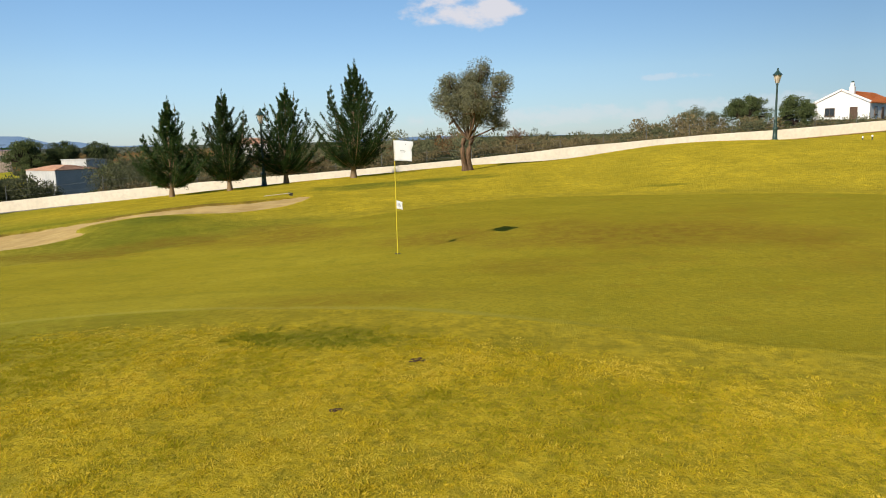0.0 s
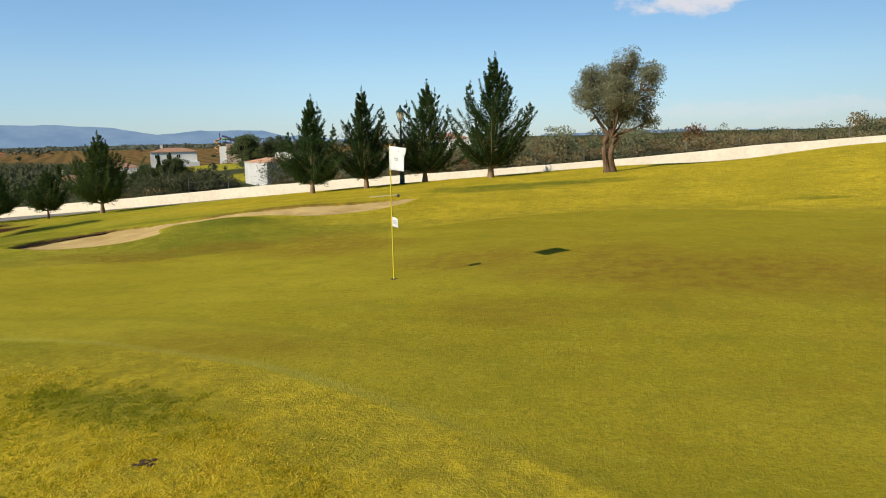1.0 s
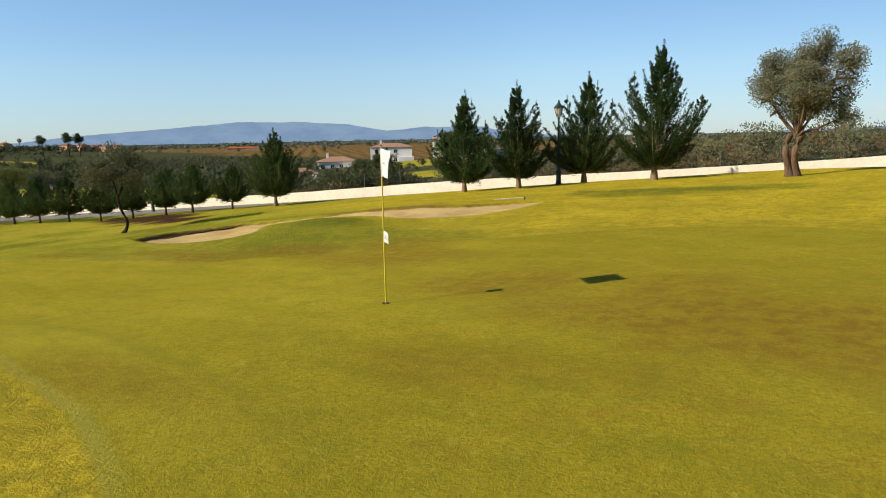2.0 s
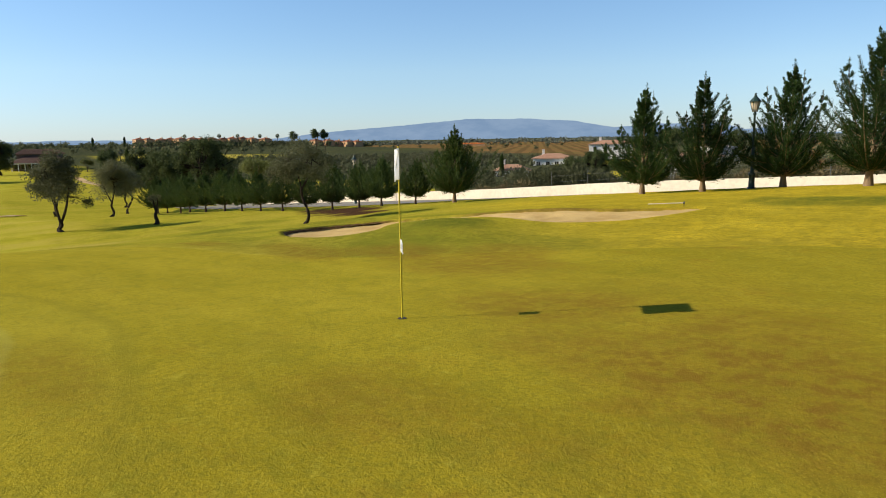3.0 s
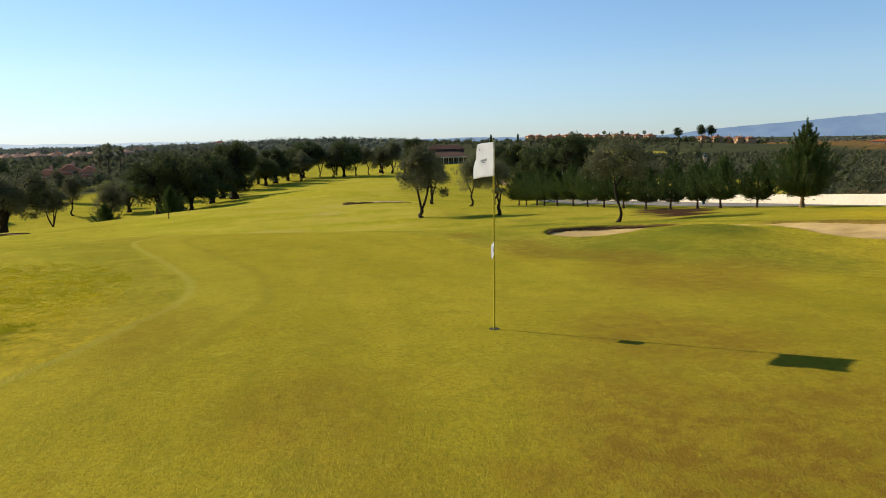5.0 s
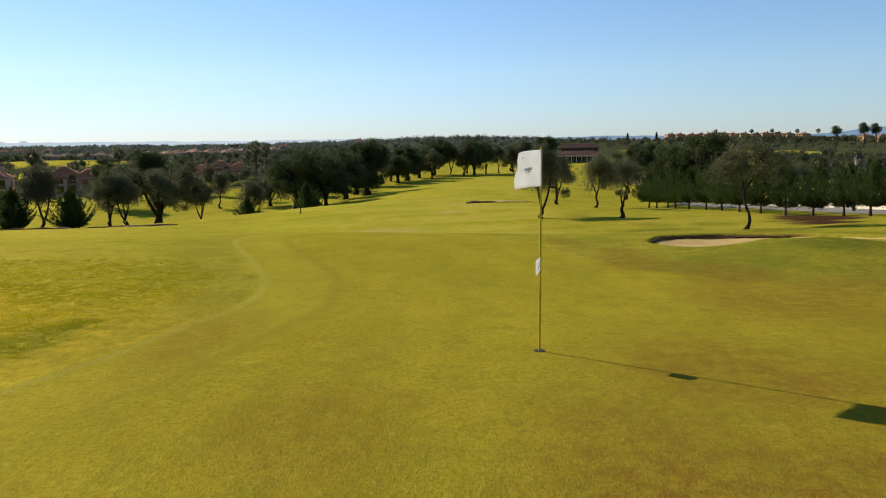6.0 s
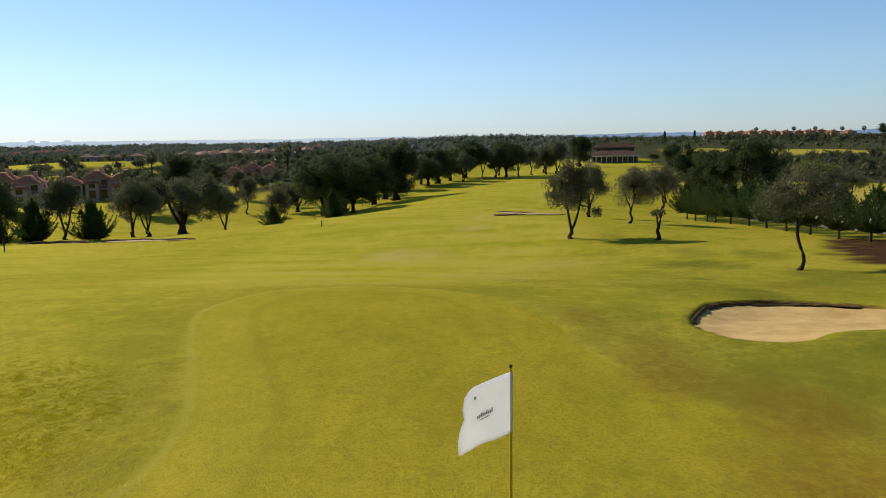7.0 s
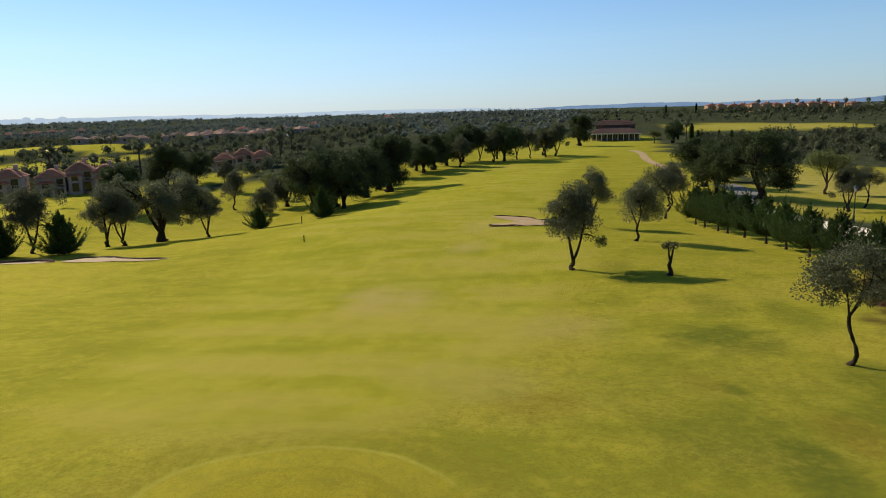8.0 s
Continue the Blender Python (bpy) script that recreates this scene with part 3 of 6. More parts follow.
def wall_y(x):
    """The line of the low wall beside the road."""
    x = np.asarray(x, float)
    return np.where(x > -30.5, 46.5 + 0.112 * x, 43.084 + 0.02 * (x + 30.5))


def wall_top(x):
    return np.interp(x, (-85, -70, -60.4, -54, -48.9, -40.7, -33.7, -28.6, -24, -17.3, -9.7, -5.6, 1.4, 4.75, 7.9, 10.6, 16.2, 20.9, 32), (-4.85, -4.0, -3.28, -2.85, -2.5, -1.9, -1.42, -1.03, -0.66, -0.2, 0.22, 0.45, 0.92, 1.21, 1.50, 1.66, 2.02, 2.21, 2.9))


def wall_foot(x):
    """The ground beside the wall."""
    return wall_top(x) - 0.68 - 0.22 * np.exp(-(((np.asarray(x, float) - 4.5) / 6.0) ** 2))


def land(x, y):
    """Height of the ground without bunkers."""
    x, y = np.asarray(x, float), np.asarray(y, float)
    z = -7.2 * (1 - np.exp(-((np.maximum(-x, 0) / 55.0) ** 1.6)))
    for cx, cy, s, a in MOUNDS + MOUNDS_FAR:
        z = z + a * np.exp(-((x - cx) ** 2 + (y - cy) ** 2) / (2.0 * s * s))
    r = np.hypot(x + 60, y - 10)
    far = np.clip((r - 150) / 400, 0, 1)
    z = z + far * (value_noise(x, y, 160, 3) * 2.2 + value_noise(x, y, 60, 4) * 0.8) + np.clip(r - 900, 0, None) * 0.0026
    z = z + value_noise(x, y, 6.0, 5) * 0.035 + np.clip((r - 30) / 60, 0, 1) * value_noise(x, y, 14.0, 6) * 0.12
    gap = y - wall_y(x)
    level = np.clip((gap + 6.0) / 3.5, 0, 1) * np.clip((5.0 - gap) / 4.0, 0, 1) * np.clip((x + 104) / 14, 0, 1) * np.clip((40 - x) / 10, 0, 1)
    return z * (1 - level) + level * wall_foot(x)


def ground_z(x, y):
    return float(land(np.array([x]), np.array([y]))[0])


def knots(dense, fine, lo, hi):
    """Grid lines: tight within dense, wider within fine, then ever wider out to lo and hi."""
    out = list(np.arange(dense[0], dense[1], dense[2]))
    out += list(np.arange(dense[1], fine[1], fine[2])) + list(np.arange(dense[0] - fine[2], fine[0], -fine[2]))
    for end, way in ((hi, 1), (lo, -1)):
        v, s = (max(out) if way > 0 else min(out)), fine[2]
        while abs(v) < abs(end):
            s *= 1.048
            v += way * s
            out.append(v)
    return np.array(sorted(out))


def build_ground():
    gx, gy = knots((-15.6, -4.6, 0.13), (-30, 12, 0.3), -4700, 2500), knots((17.2, 28.2, 0.13), (2, 44, 0.3), -3600, 4700)
    x, y = (a.ravel() for a in np.meshgrid(gx, gy))
    z = land(x, y)
    b = inside_by(BUNKER_LINE, x, y, 2.0)
    lip = np.clip(1 - np.abs(b + 0.25) / 0.5, 0, 1)
    z = z + 0.05 * lip * (b < 0.05) - 0.5 * np.clip(b / 0.14, 0, 1)
    v = np.stack([x, y, z], 1)
    nx, ny = len(gx), len(gy)
    i, j = np.meshgrid(np.arange(nx - 1), np.arange(ny - 1))
    a = (j * nx + i).ravel()
    me = mesh_of("ground", v, np.stack([a, a + 1, a + nx + 1, a + nx], 1), TURF, True)
    gd = inside_by(GREEN_LINE, x, y, 3.0)
    north = y - wall_y(x)
    south = np.where(x > -150, -70 - 0.25 * (-x - 60), -45.0 + 0.25 * (-x - 150))
    wob = value_noise(x, y, 18.0, 9) * 6
    wild = np.maximum(np.clip((north + 0.1) / 0.6, 0, 1) * (x > -95), np.clip((y - (44 + 0.12 * (-95 - x)) + wob) / 4, 0, 1) * (x <= -95))
    wild = np.maximum(wild, np.clip((south - y + wob) / 8, 0, 1))
    wild = np.maximum(wild, np.clip((-x - 345 + wob) / 10, 0, 1))
    for cx, cy, rx, ry in ((-135, 78, 34, 20), (-104, 66, 30, 22), (-395, 146, 38, 54), (-240, -128, 30, 11), (-300, -150, 34, 9), (-88, 127, 20, 8), (-112, 176, 24, 28), (-175, -62, 30, 9), (-220, -146, 34, 17), (-318, -182, 52, 30)):
        wild = wild * (1 - np.clip((1.1 - ((x - cx) / rx) ** 2 - ((y - cy) / ry) ** 2 + 0.02 * wob) / 0.25, 0, 1))
    field = np.clip((y - 290 + 0.25 * (x + 300) + 4 * wob) / 30, 0, 1) * (x < -80) * (np.hypot(x, y) < 1500)
    mid = np.interp(-x, (0, 60, 140, 200, 330), (8, 6, 8, 16, 55))
    half = np.interp(-x, (14, 30, 60, 140, 330), (4, 10, 15, 17, 16))
    fair = np.clip((half - np.abs(y - mid) + 0.3 * wob) / 2.5, 0, 1) * np.clip((-x - 16) / 3, 0, 1) * (1 - wild)
    soil = np.clip(1 - np.abs(b - 0.07) / 0.08, 0, 1) * np.clip(0.6 + value_noise(x, y, 0.5, 12), 0, 1)
    soil = np.maximum(soil, 0.95 * np.clip((b + 0.05) / 0.06, 0, 1)) * np.interp(x + 0.9 * np.clip(y - 21.5, 0, 9), (-13.2, -11.4), (1.0, 0.25))
    back = np.clip((y - (23.3 + 0.5 * (x + 12.6)) + 0.9) / 0.5, 0, 1) * np.clip((x + 12.2) / 1.0, 0, 1) * np.clip((-5.6 - x) / 1.5, 0, 1)
    soil = np.maximum(soil, 0.7 * back * np.clip(1.0 - np.abs(b + 0.08) / 0.22 + 0.5 * value_noise(x, y, 0.4, 14), 0, 1) * (b < 0.12))
    mulch = np.clip((1.1 - ((0.93 * (x + 35.5) - 0.36 * (y - 32.6)) / 11.5) ** 2 - ((0.36 * (x + 35.5) + 0.93 * (y - 32.6)) / 2.5) ** 2 + 0.45 * value_noise(x, y, 1.1, 13) + 0.25 * value_noise(x, y, 0.5, 18)) / 0.7, 0, 1)
    deep = np.zeros_like(x)
    for cx, cy, rx, ry, f in ((-2.2, 31.6, 4.2, 1.1, 1.0), (0.6, 32.6, 1.2, 0.5, 0.9), (-3.5, 16.6, 3.2, 1.5, 0.35), (-6.5, 17.2, 2.2, 1.2, 0.35), (-8.0, 18.7, 3.2, 1.3, 0.6), (-13.5, 24.6, 2.6, 1.0, 0.5), (-16.6, 20.6, 2.2, 1.0, 1.0), (-30.4, 22.4, 2.4, 2.2, 1.0), (-22.9, 20.8, 0.9, 0.5, 0.9), (-20.8, 20.2, 0.7, 0.4, 0.6), (-1.0, 8.4, 1.1, 0.45, 0.6), (0.9, 8.1, 0.6, 0.25, 0.4), (-8.6, 20.6, 1.5, 1.2, 1.0), (-3.6, 30.5, 2.6, 1.5, 0.8), (-29.5, 22.8, 3.2, 1.6, 0.8), (-22.0, 21.0, 7.0, 5.0, 0.25), (-19.0, 19.5, 3.4, 2.4, 0.6), (-23.0, 25.5, 3.2, 1.6, 0.8), (-20.0, 24.0, 2.4, 1.6, 0.7), (-34.0, 26.5, 3.5, 1.2, 0.6), (-12.0, 16.7, 2.6, 0.9, 0.4), (-9.5, 17.7, 2.2, 0.8, 0.45), (-5.0, 20.3, 2.2, 1.1, 0.6),
                              (7.0, 24.6, 1.0, 0.4, 0.7), (-37.0, 24.0, 3.0, 1.2, 0.5), (-47.0, 21.0, 5.0, 1.2, 0.5)):
        deep = np.maximum(deep, f * np.clip(1.25 - ((x - cx) / rx) ** 2 - ((y - cy) / ry) ** 2 + 0.4 * value_noise(x, y, 0.7, 15), 0, 1))
    dry = np.zeros_like(x)
    for cx, cy, rx, ry, f in ((-395, 146, 44, 60, 0.5), (-125, 72, 42, 22, 0.6), (-105, 52, 20, 7, 0.5), (-41, 8, 5.0, 3.5, 0.8), (-33, 17, 4.0, 3.0, 0.45), (-59, 11, 3.5, 2.5, 0.6), (-72, 12, 6, 3, 0.5), (-24, 13, 3.5, 3.0, 0.35)):
        dry = np.maximum(dry, f * np.clip(1.1 - ((x - cx) / rx) ** 2 - ((y - cy) / ry) ** 2 + 0.5 * value_noise(x, y, 2.0, 16), 0, 1))
    # worn spots, and a broad one that dims the side away from the sun
    bare = np.zeros_like(x)
    for cx, cy, rx, ry, f in ((0.2, 15.9, 1.9, 1.3, 0.8), (3.6, 14.9, 2.4, 1.6, 0.9), (2.2, 15.6, 2.6, 1.8, 0.75), (3.4, 12.6, 1.4, 0.8, 0.5), (-4.5, 17.6, 2.4, 1.3, 0.8), (2.6, 16.6, 5.5, 3.0, 0.25), (5.0, 14.2, 2.8, 1.9, 0.85), (8.5, 11.5, 3.0, 3.0, 0.4), (1.5, 12.2, 1.6, 0.8, 0.5), (-1.0, 10.2, 2.4, 0.7, 0.5), (-3.0, 17.2, 1.6, 0.7, 0.35), (3.4, 15.2, 2.2, 1.4, 0.8), (-8.5, 16.6, 2.2, 0.8, 0.75), (-6.0, 17.7, 2.2, 0.9, 0.85), (-4.2, 18.2, 2.6, 1.0, 0.75), (-12.6, 15.7, 1.2, 0.5, 0.7), (-4.3, 19.2, 1.5, 0.8, 0.6), (-21.0, 15.0, 1.6, 1.4, 0.4), (-19.0, 22.5, 2.0, 1.0, 0.5), (-24.0, 20.0, 1.8, 0.8, 0.4)):
        bare = np.maximum(bare, f * np.clip(1.1 - ((x - cx) / rx) ** 2 - ((y - cy) / ry) ** 2 + 0.6 * value_noise(x, y, 1.3, 17), 0, 1))
    gold = np.clip((x + np.interp(y, (6, 10, 15, 19, 25, 31), (5.8, 4.8, 3, 7, 14, 24)) + 0.1 * wob) / np.interp(y, (8, 15), (3, 8)), 0, 1)
    for name, val in (("gd", gd), ("fair", fair), ("wild", wild), ("field", field), ("soil", soil), ("mulch", mulch), ("deep", deep), ("dry", dry), ("gold", gold), ("bare", bare)):
        me.attributes.new(name, "FLOAT", "POINT").data.foreach_set("value", val.astype(np.float32))
    tagged(new("ground", me), "mown golf course turf with a putting green and scrub land beyond", "ground", kind="structure")


build_ground()


def build_bunker(name, line, depth, material, step, label):
    """Raked sand lying in the hollow."""
    gx = np.arange(line[:, 0].min(), line[:, 0].max() + step, step)
    gy = np.arange(line[:, 1].min(), line[:, 1].max() + step, step)
    x, y = (a.ravel() for a in np.meshgrid(gx, gy))
    b = inside_by(line, x, y, 3.0)
    fall = np.interp(x + 0.9 * np.clip(y - 21.5, 0, 9), (-13.4, -11.0), (1.1, 0.4)) if depth[1] else 1.0
    z = land(x, y) - depth[0] * fall - depth[1] * fall * np.clip(b / 1.2, 0, 1) ** 0.7 + 0.02 * value_noise(x, y, 0.45, 21) + 0.018 * value_noise(x, y, 0.2, 22)
    nx = len(gx)
    i, j = np.meshgrid(np.arange(nx - 1), np.arange(len(gy) - 1))
    a = (j * nx + i).ravel()
    q = np.stack([a, a + 1, a + nx + 1, a + nx], 1)
    q = q[(b[q] > -step * 1.1).all(1)]
    used, inv = np.unique(q, return_inverse=True)
    me = mesh_of(name, np.stack([x, y, z], 1)[used], inv.reshape(-1, 4), material, True)
    return tagged(new(name, me), label, "bunker", kind="structure")




def soil_lip(bunker, line, first, last):
    """An undercut face of dark soil under the turf edge, ragged, tallest in the middle of its run."""
    rng = np.random.default_rng(77)
    run = line[first:last]
    s = np.concatenate([[0], np.cumsum(np.hypot(*np.diff(run, axis=0).T))])
    u = np.arange(0, s[-1], 0.07)
    p = np.stack([np.interp(u, s, run[:, 0]), np.interp(u, s, run[:, 1])], 1)
    ahead = np.gradient(p, axis=0)
    ahead /= np.linalg.norm(ahead, axis=1)[:, None]
    inward = np.c_[ahead[:, 1], -ahead[:, 0]]
    if inside_by(line, *(p + 0.2 * inward).T, 1.0).mean() < 0:
        inward = -inward
    top = land(p[:, 0], p[:, 1])
    tall = np.interp(u / s[-1], (0, 0.12, 0.35, 0.55, 0.8, 1), (0.15, 0.6, 0.62, 0.3, 0.12, 0.0))
    rows = []
    for off, z in ((-0.03, 0.004), (-0.01, 0.018), (0.03, 0.008), (0.04, -0.04), (0.045, -0.10), (0.12, -0.22)):
        rag = rng.normal(0, 0.012, len(u)) + 0.03 * value_noise(p[:, 0], p[:, 1], 0.35, 78)
        q = p + inward * (off + rag)[:, None]
        rows.append(np.c_[q, top - 0.01 + z * (0.02 + 0.98 * tall) + rng.normal(0, 0.006, len(u))])
    n = len(u)
    i, j = np.meshgrid(np.arange(n - 1), np.arange(len(rows) - 1) * n)
    a = (i + j).ravel()
    part("lip", mesh_of("lip", np.concatenate(rows), np.stack([a, a + 1, a + n + 1, a + n], 1), LIP_SOIL, True), bunker, "ragged raised lip, dark to stand in for the shaded bank")


near_bunker = build_bunker("bunker", BUNKER_LINE, (0.055, 0.14), SAND, 0.12, "raked pale sand bunker with a raised lip, dark to stand in for the shaded bank")
soil_lip(near_bunker, BUNKER_LINE, 0, 26)


# ---- road, wall and fence ----
def strip(name, xs, y0, y1, z_off, material, thick=0.0):
    """A band over the ground between two lines in plan."""
    ys = [np.linspace(a, b, 5) for a, b in zip(y0, y1)]
    v = np.array([(x, y, 0) for x, row in zip(xs, ys) for y in row], float)
    v[:, 2] = land(v[:, 0], v[:, 1]) + z_off
    i, j = np.meshgrid(np.arange(len(xs) - 1) * 5, np.arange(4))
    a = (i + j).ravel()
    return mesh_of(name, v, np.stack([a, a + 1, a + 6, a + 5], 1), material, True)


def build_road():
    xs = np.arange(-87, 17, 0.75)
    wy = wall_y(xs)
    wide = np.interp(xs, (-118, -60, -30, 5, 34), (4.2, 4.0, 4.0, 4.0, 4.0))
    tagged(new("road", strip("road", xs, wy - 0.1 - wide, wy - 0.1, 0.03, ASPHALT)), "narrow pale grey service road beside the wall", "road", kind="structure")
    px = np.arange(16.4, 36, 0.7)
    tagged(new("path", strip("path", px, wall_y(px) - 1.3, wall_y(px) - 0.1, 0.03, SAND_PALE)), "narrow sandy path below the wall", "path", kind="structure")
    t = np.linspace(0, 1, 60)
    cx = -140 - 105 * t
    cy = 45.5 + 7.0 * np.sin(t * 1.5) + 1.0 * np.sin(t * 9)
    tagged(new("cart_path", strip("cart_path", cx, cy - 1.1, cy + 1.1, 0.05, SAND_PALE)), "pale cart path along the edge of the wood", "path", kind="structure")
    bx = -87.5 - 42 * t
    by = 40.2 + 12 * np.sin(t * 1.6) - 2 * t
    tagged(new("road", strip("road", bx, by - 2.2, by + 2.2, 0.05, ASPHALT)), "grey road bending away behind the cypress row", "road", kind="structure")


def build_wall():
    """Low whitewashed wall with a rounded top."""
    s = np.arange(-84.2, 35.1, 0.7)
    y = wall_y(s)
    top = wall_top(s) + 0.012 * value_noise(s, y, 1.3, 31)
    base = land(s, y) - 0.5
    prof = [(-0.11, base), (-0.10, top - 0.03), (-0.07, top), (0.07, top), (0.10, top - 0.03), (0.11, base)]
    v = np.stack([np.stack([s, y + o, z], 1) for o, z in prof], 1).reshape(-1, 3)
    n = len(s)
    i, j = np.meshgrid(np.arange(n - 1) * 6, np.arange(5))
    k = (i + j).ravel()
    e = 6 * (n - 1)
    ends = np.array([[0, 1, 4, 5], [1, 2, 3, 4], [e, e + 5, e + 4, e + 1], [e + 1, e + 4, e + 3, e + 2]])
    me = mesh_of("wall_north", v, np.concatenate([np.stack([k, k + 1, k + 7, k + 6], 1), ends]), LIMEWASH)
    tagged(new("wall_north", me), "low whitewashed masonry wall along the service road", "wall", kind="structure")


build_road()
build_wall()


def build_fence():
    """Thin dark stakes with wire behind the wall."""
    xs = np.concatenate([np.arange(-28, 30, 2.9)])
    rng = np.random.default_rng(7)
    holder = tagged(new("wire_fence"), "thin dark wire fence on stakes behind the wall", "fence")
    tops = []
    bm = bmesh.new()
    bmesh.ops.create_cone(bm, cap_ends=True, segments=6, radius1=0.022, radius2=0.018, depth=1.7, matrix=Matrix.Translation((0, 0, 0.85)))
    me = bm_mesh("post", bm, WIRE)
    for x in xs:
        y = float(wall_y(x)) + 1.5
        z = ground_z(x, y)
        part("post", me, holder, m=pose(x, y, z - 0.2, rng.normal(0, 1.5), rng.normal(0, 1.5)) @ Matrix.Diagonal((1, 1, rng.uniform(0.85, 1.1), 1)))
        tops.append((x, y, z))
    for k, hgt in enumerate((0.5, 0.9, 1.3)):
        p = np.array(tops) + (0, 0, hgt)
        v, q = tube(p, np.full(len(p), 0.005), 4)
        part("wire", mesh_of("wire", v, q, WIRE), holder)


build_fence()


# ---- trees ----
def conifer_meshes(seed, h, width, branches, sprays, leaf_len, low=0.1, lean=0.0, ragged=1.0, tops=(), pear=False):
    """A young cypress: a straight stem, side leaders and upswept branches, each a pointed feathery plume; a thin spire on top. tops: side leaders, (bearing, reach, height) each; pear: blunter, fuller above."""
    rng = np.random.default_rng(seed)
    zs = np.linspace(0, h, 11)
    wob = np.cumsum(rng.normal(0, 0.008 * h, (11, 2)), 0) * np.linspace(0, 1, 11)[:, None]
    stem = np.c_[wob[:, 0] + lean * (zs / h) ** 2, wob[:, 1], zs]
    pieces = [tube(stem, 0.022 * h * (1 - 0.93 * zs / h) ** 1.7 * (1 + 0.5 * np.exp(-zs / 0.25)) + 0.001 * h, 7)]
    cs, ws, ls = [], [], []
    lobes = rng.uniform(0, 6.28, 3)

    def plume(path, t, n, spread, fine):
        """Sprays of scale leaves along a branch, all sweeping towards its tip."""
        k = 5
        sp = rng.uniform(0.04, 1.0, n) ** 0.7
        at = np.stack([np.interp(sp, t, path[:, j]) for j in range(3)], 1)
        tip = np.gradient(path, axis=0)
        tip = np.stack([np.interp(sp, t, tip[:, j]) for j in range(3)], 1)
        tip /= np.linalg.norm(tip, axis=1)[:, None]
        side = np.cross(tip, rng.normal(size=(n, 3)))
        side /= np.linalg.norm(side, axis=1)[:, None]
        sub = tip * 0.9 + side * rng.uniform(0.25, 0.95, (n, 1)) + (0, 0, 0.15)
        sub /= np.linalg.norm(sub, axis=1)[:, None]
        length = (spread * (1.0 - sp) ** 0.6 + 0.018 * h * (1.1 - sp)) * rng.uniform(0.5, 1.2, n)
        frac = (np.arange(k) + 0.2) / k
        c = at[:, None] + sub[:, None] * (length[:, None] * frac)[..., None] + rng.normal(0, 0.003 * h, (n, k, 3))
        w = sub[:, None] + rng.normal(0, 0.22, (n, k, 3)) + np.array([0, 0, 0.12])
        cs.append(c.reshape(-1, 3))
        ws.append(w.reshape(-1, 3))
        ls.append(fine * leaf_len * rng.uniform(0.6, 1.2, n * k) * np.repeat(1.1 - 0.6 * sp, k))

    t = np.linspace(0, 1, 7)
    leaders = rng.uniform(0.3, 0.5, 2)
    for i in range(branches):
        g = low + 0.05 + (0.93 - low) * ((i + rng.uniform()) / branches) ** 0.9
        az = i * 2.39996 + rng.normal(0, 0.4)
        q = (g - low) / (1 - low)
        shape = np.interp(q, (0, 0.1, 0.26, 0.42, 0.6, 0.8, 1.0), (0.30, 0.72, 1.0, 1.0, 0.76, 0.42, 0.10) if pear else (0.34, 0.66, 1.0, 0.95, 0.58, 0.27, 0.06))
        uneven = 1 + 0.10 * ragged * math.sin(2 * az + lobes[0] + 3 * g) + 0.07 * ragged * math.sin(3 * az + lobes[1] - 9 * g)
        reach = width * 0.5 * shape * uneven * rng.uniform(0.58, 1.0 + 0.09 * ragged)
        up = np.interp(g, (0, 0.25, 0.6, 1), (0.30, 0.65, 1.0, 1.9)) + rng.normal(0, 0.15)
        if np.abs(leaders - g).min() < 0.4 / branches:
            up, reach = 1.8, reach * 0.55
        f = max(low, g - reach * up / h)
        root = np.array([np.interp(f * h, zs, stem[:, k]) for k in range(3)])
        out = np.array([math.cos(az), math.sin(az), 0])
        s = t[:, None]
        path = root + out * reach * s**0.85 + np.array([0, 0, 1]) * reach * up * (0.35 * s + 0.65 * s**2) + rng.normal(0, 0.012 * h, (1, 3)) * s
        pieces.append(tube(path, np.linspace(0.006, 0.0008, 7) * h * (0.4 + reach / width), 4))
        plume(path, t, max(10, int(sprays * (0.2 + 1.8 * reach * max(1.0, up * 0.8) / width))), 0.36 * min(reach, 0.32 * width), 1.0)
    # side leaders that rise beside the stem, feathered all along
    for az, out_by, top in tops:
        a = radians(az)
        out = np.array([math.cos(a), math.sin(a), 0])
        s = t[:, None]
        root = np.array([np.interp(0.22 * h, zs, stem[:, k]) for k in range(3)])
        path = root + out * out_by * (1 - (1 - s) ** 2.2) + np.array([0, 0, 1]) * (top - 0.22) * h * s**1.15
        pieces.append(tube(path, np.linspace(0.008, 0.001, 7) * h, 5))
        plume(path, t, sprays // 2, 0.03 * h, 0.8)
        for j in range(15):
            u = 0.3 + 0.62 * (j + rng.uniform()) / 15
            foot = np.array([np.interp(u, t, path[:, k]) for k in range(3)])
            b = a + j * 2.39996
            way = np.array([math.cos(b), math.sin(b), 0]) * 0.7 + out * 0.35
            r = 0.30 * width * (1.02 - u) * rng.uniform(0.6, 1.15)
            twig = foot + way * r * s + np.array([0, 0, 1]) * r * (0.25 * s + 0.65 * s**2)
            plume(twig, t, max(8, sprays // 6), 0.32 * r, 0.9)
    # shaded leaves round the stem
    n = branches * 36
    g = rng.uniform(low + 0.04, 0.86, n)
    q = (g - low) / (1 - low)
    r = width * 0.21 * np.interp(q, (0, 0.1, 0.26, 0.6, 1.0), (0.4, 0.8, 1.1, 0.6, 0.04)) * rng.uniform(0, 1, n) ** 0.5
    a = rng.uniform(0, 6.28, n)
    cs.append(np.c_[np.interp(g * h, zs, stem[:, 0]) + r * np.cos(a), np.interp(g * h, zs, stem[:, 1]) + r * np.sin(a), g * h])
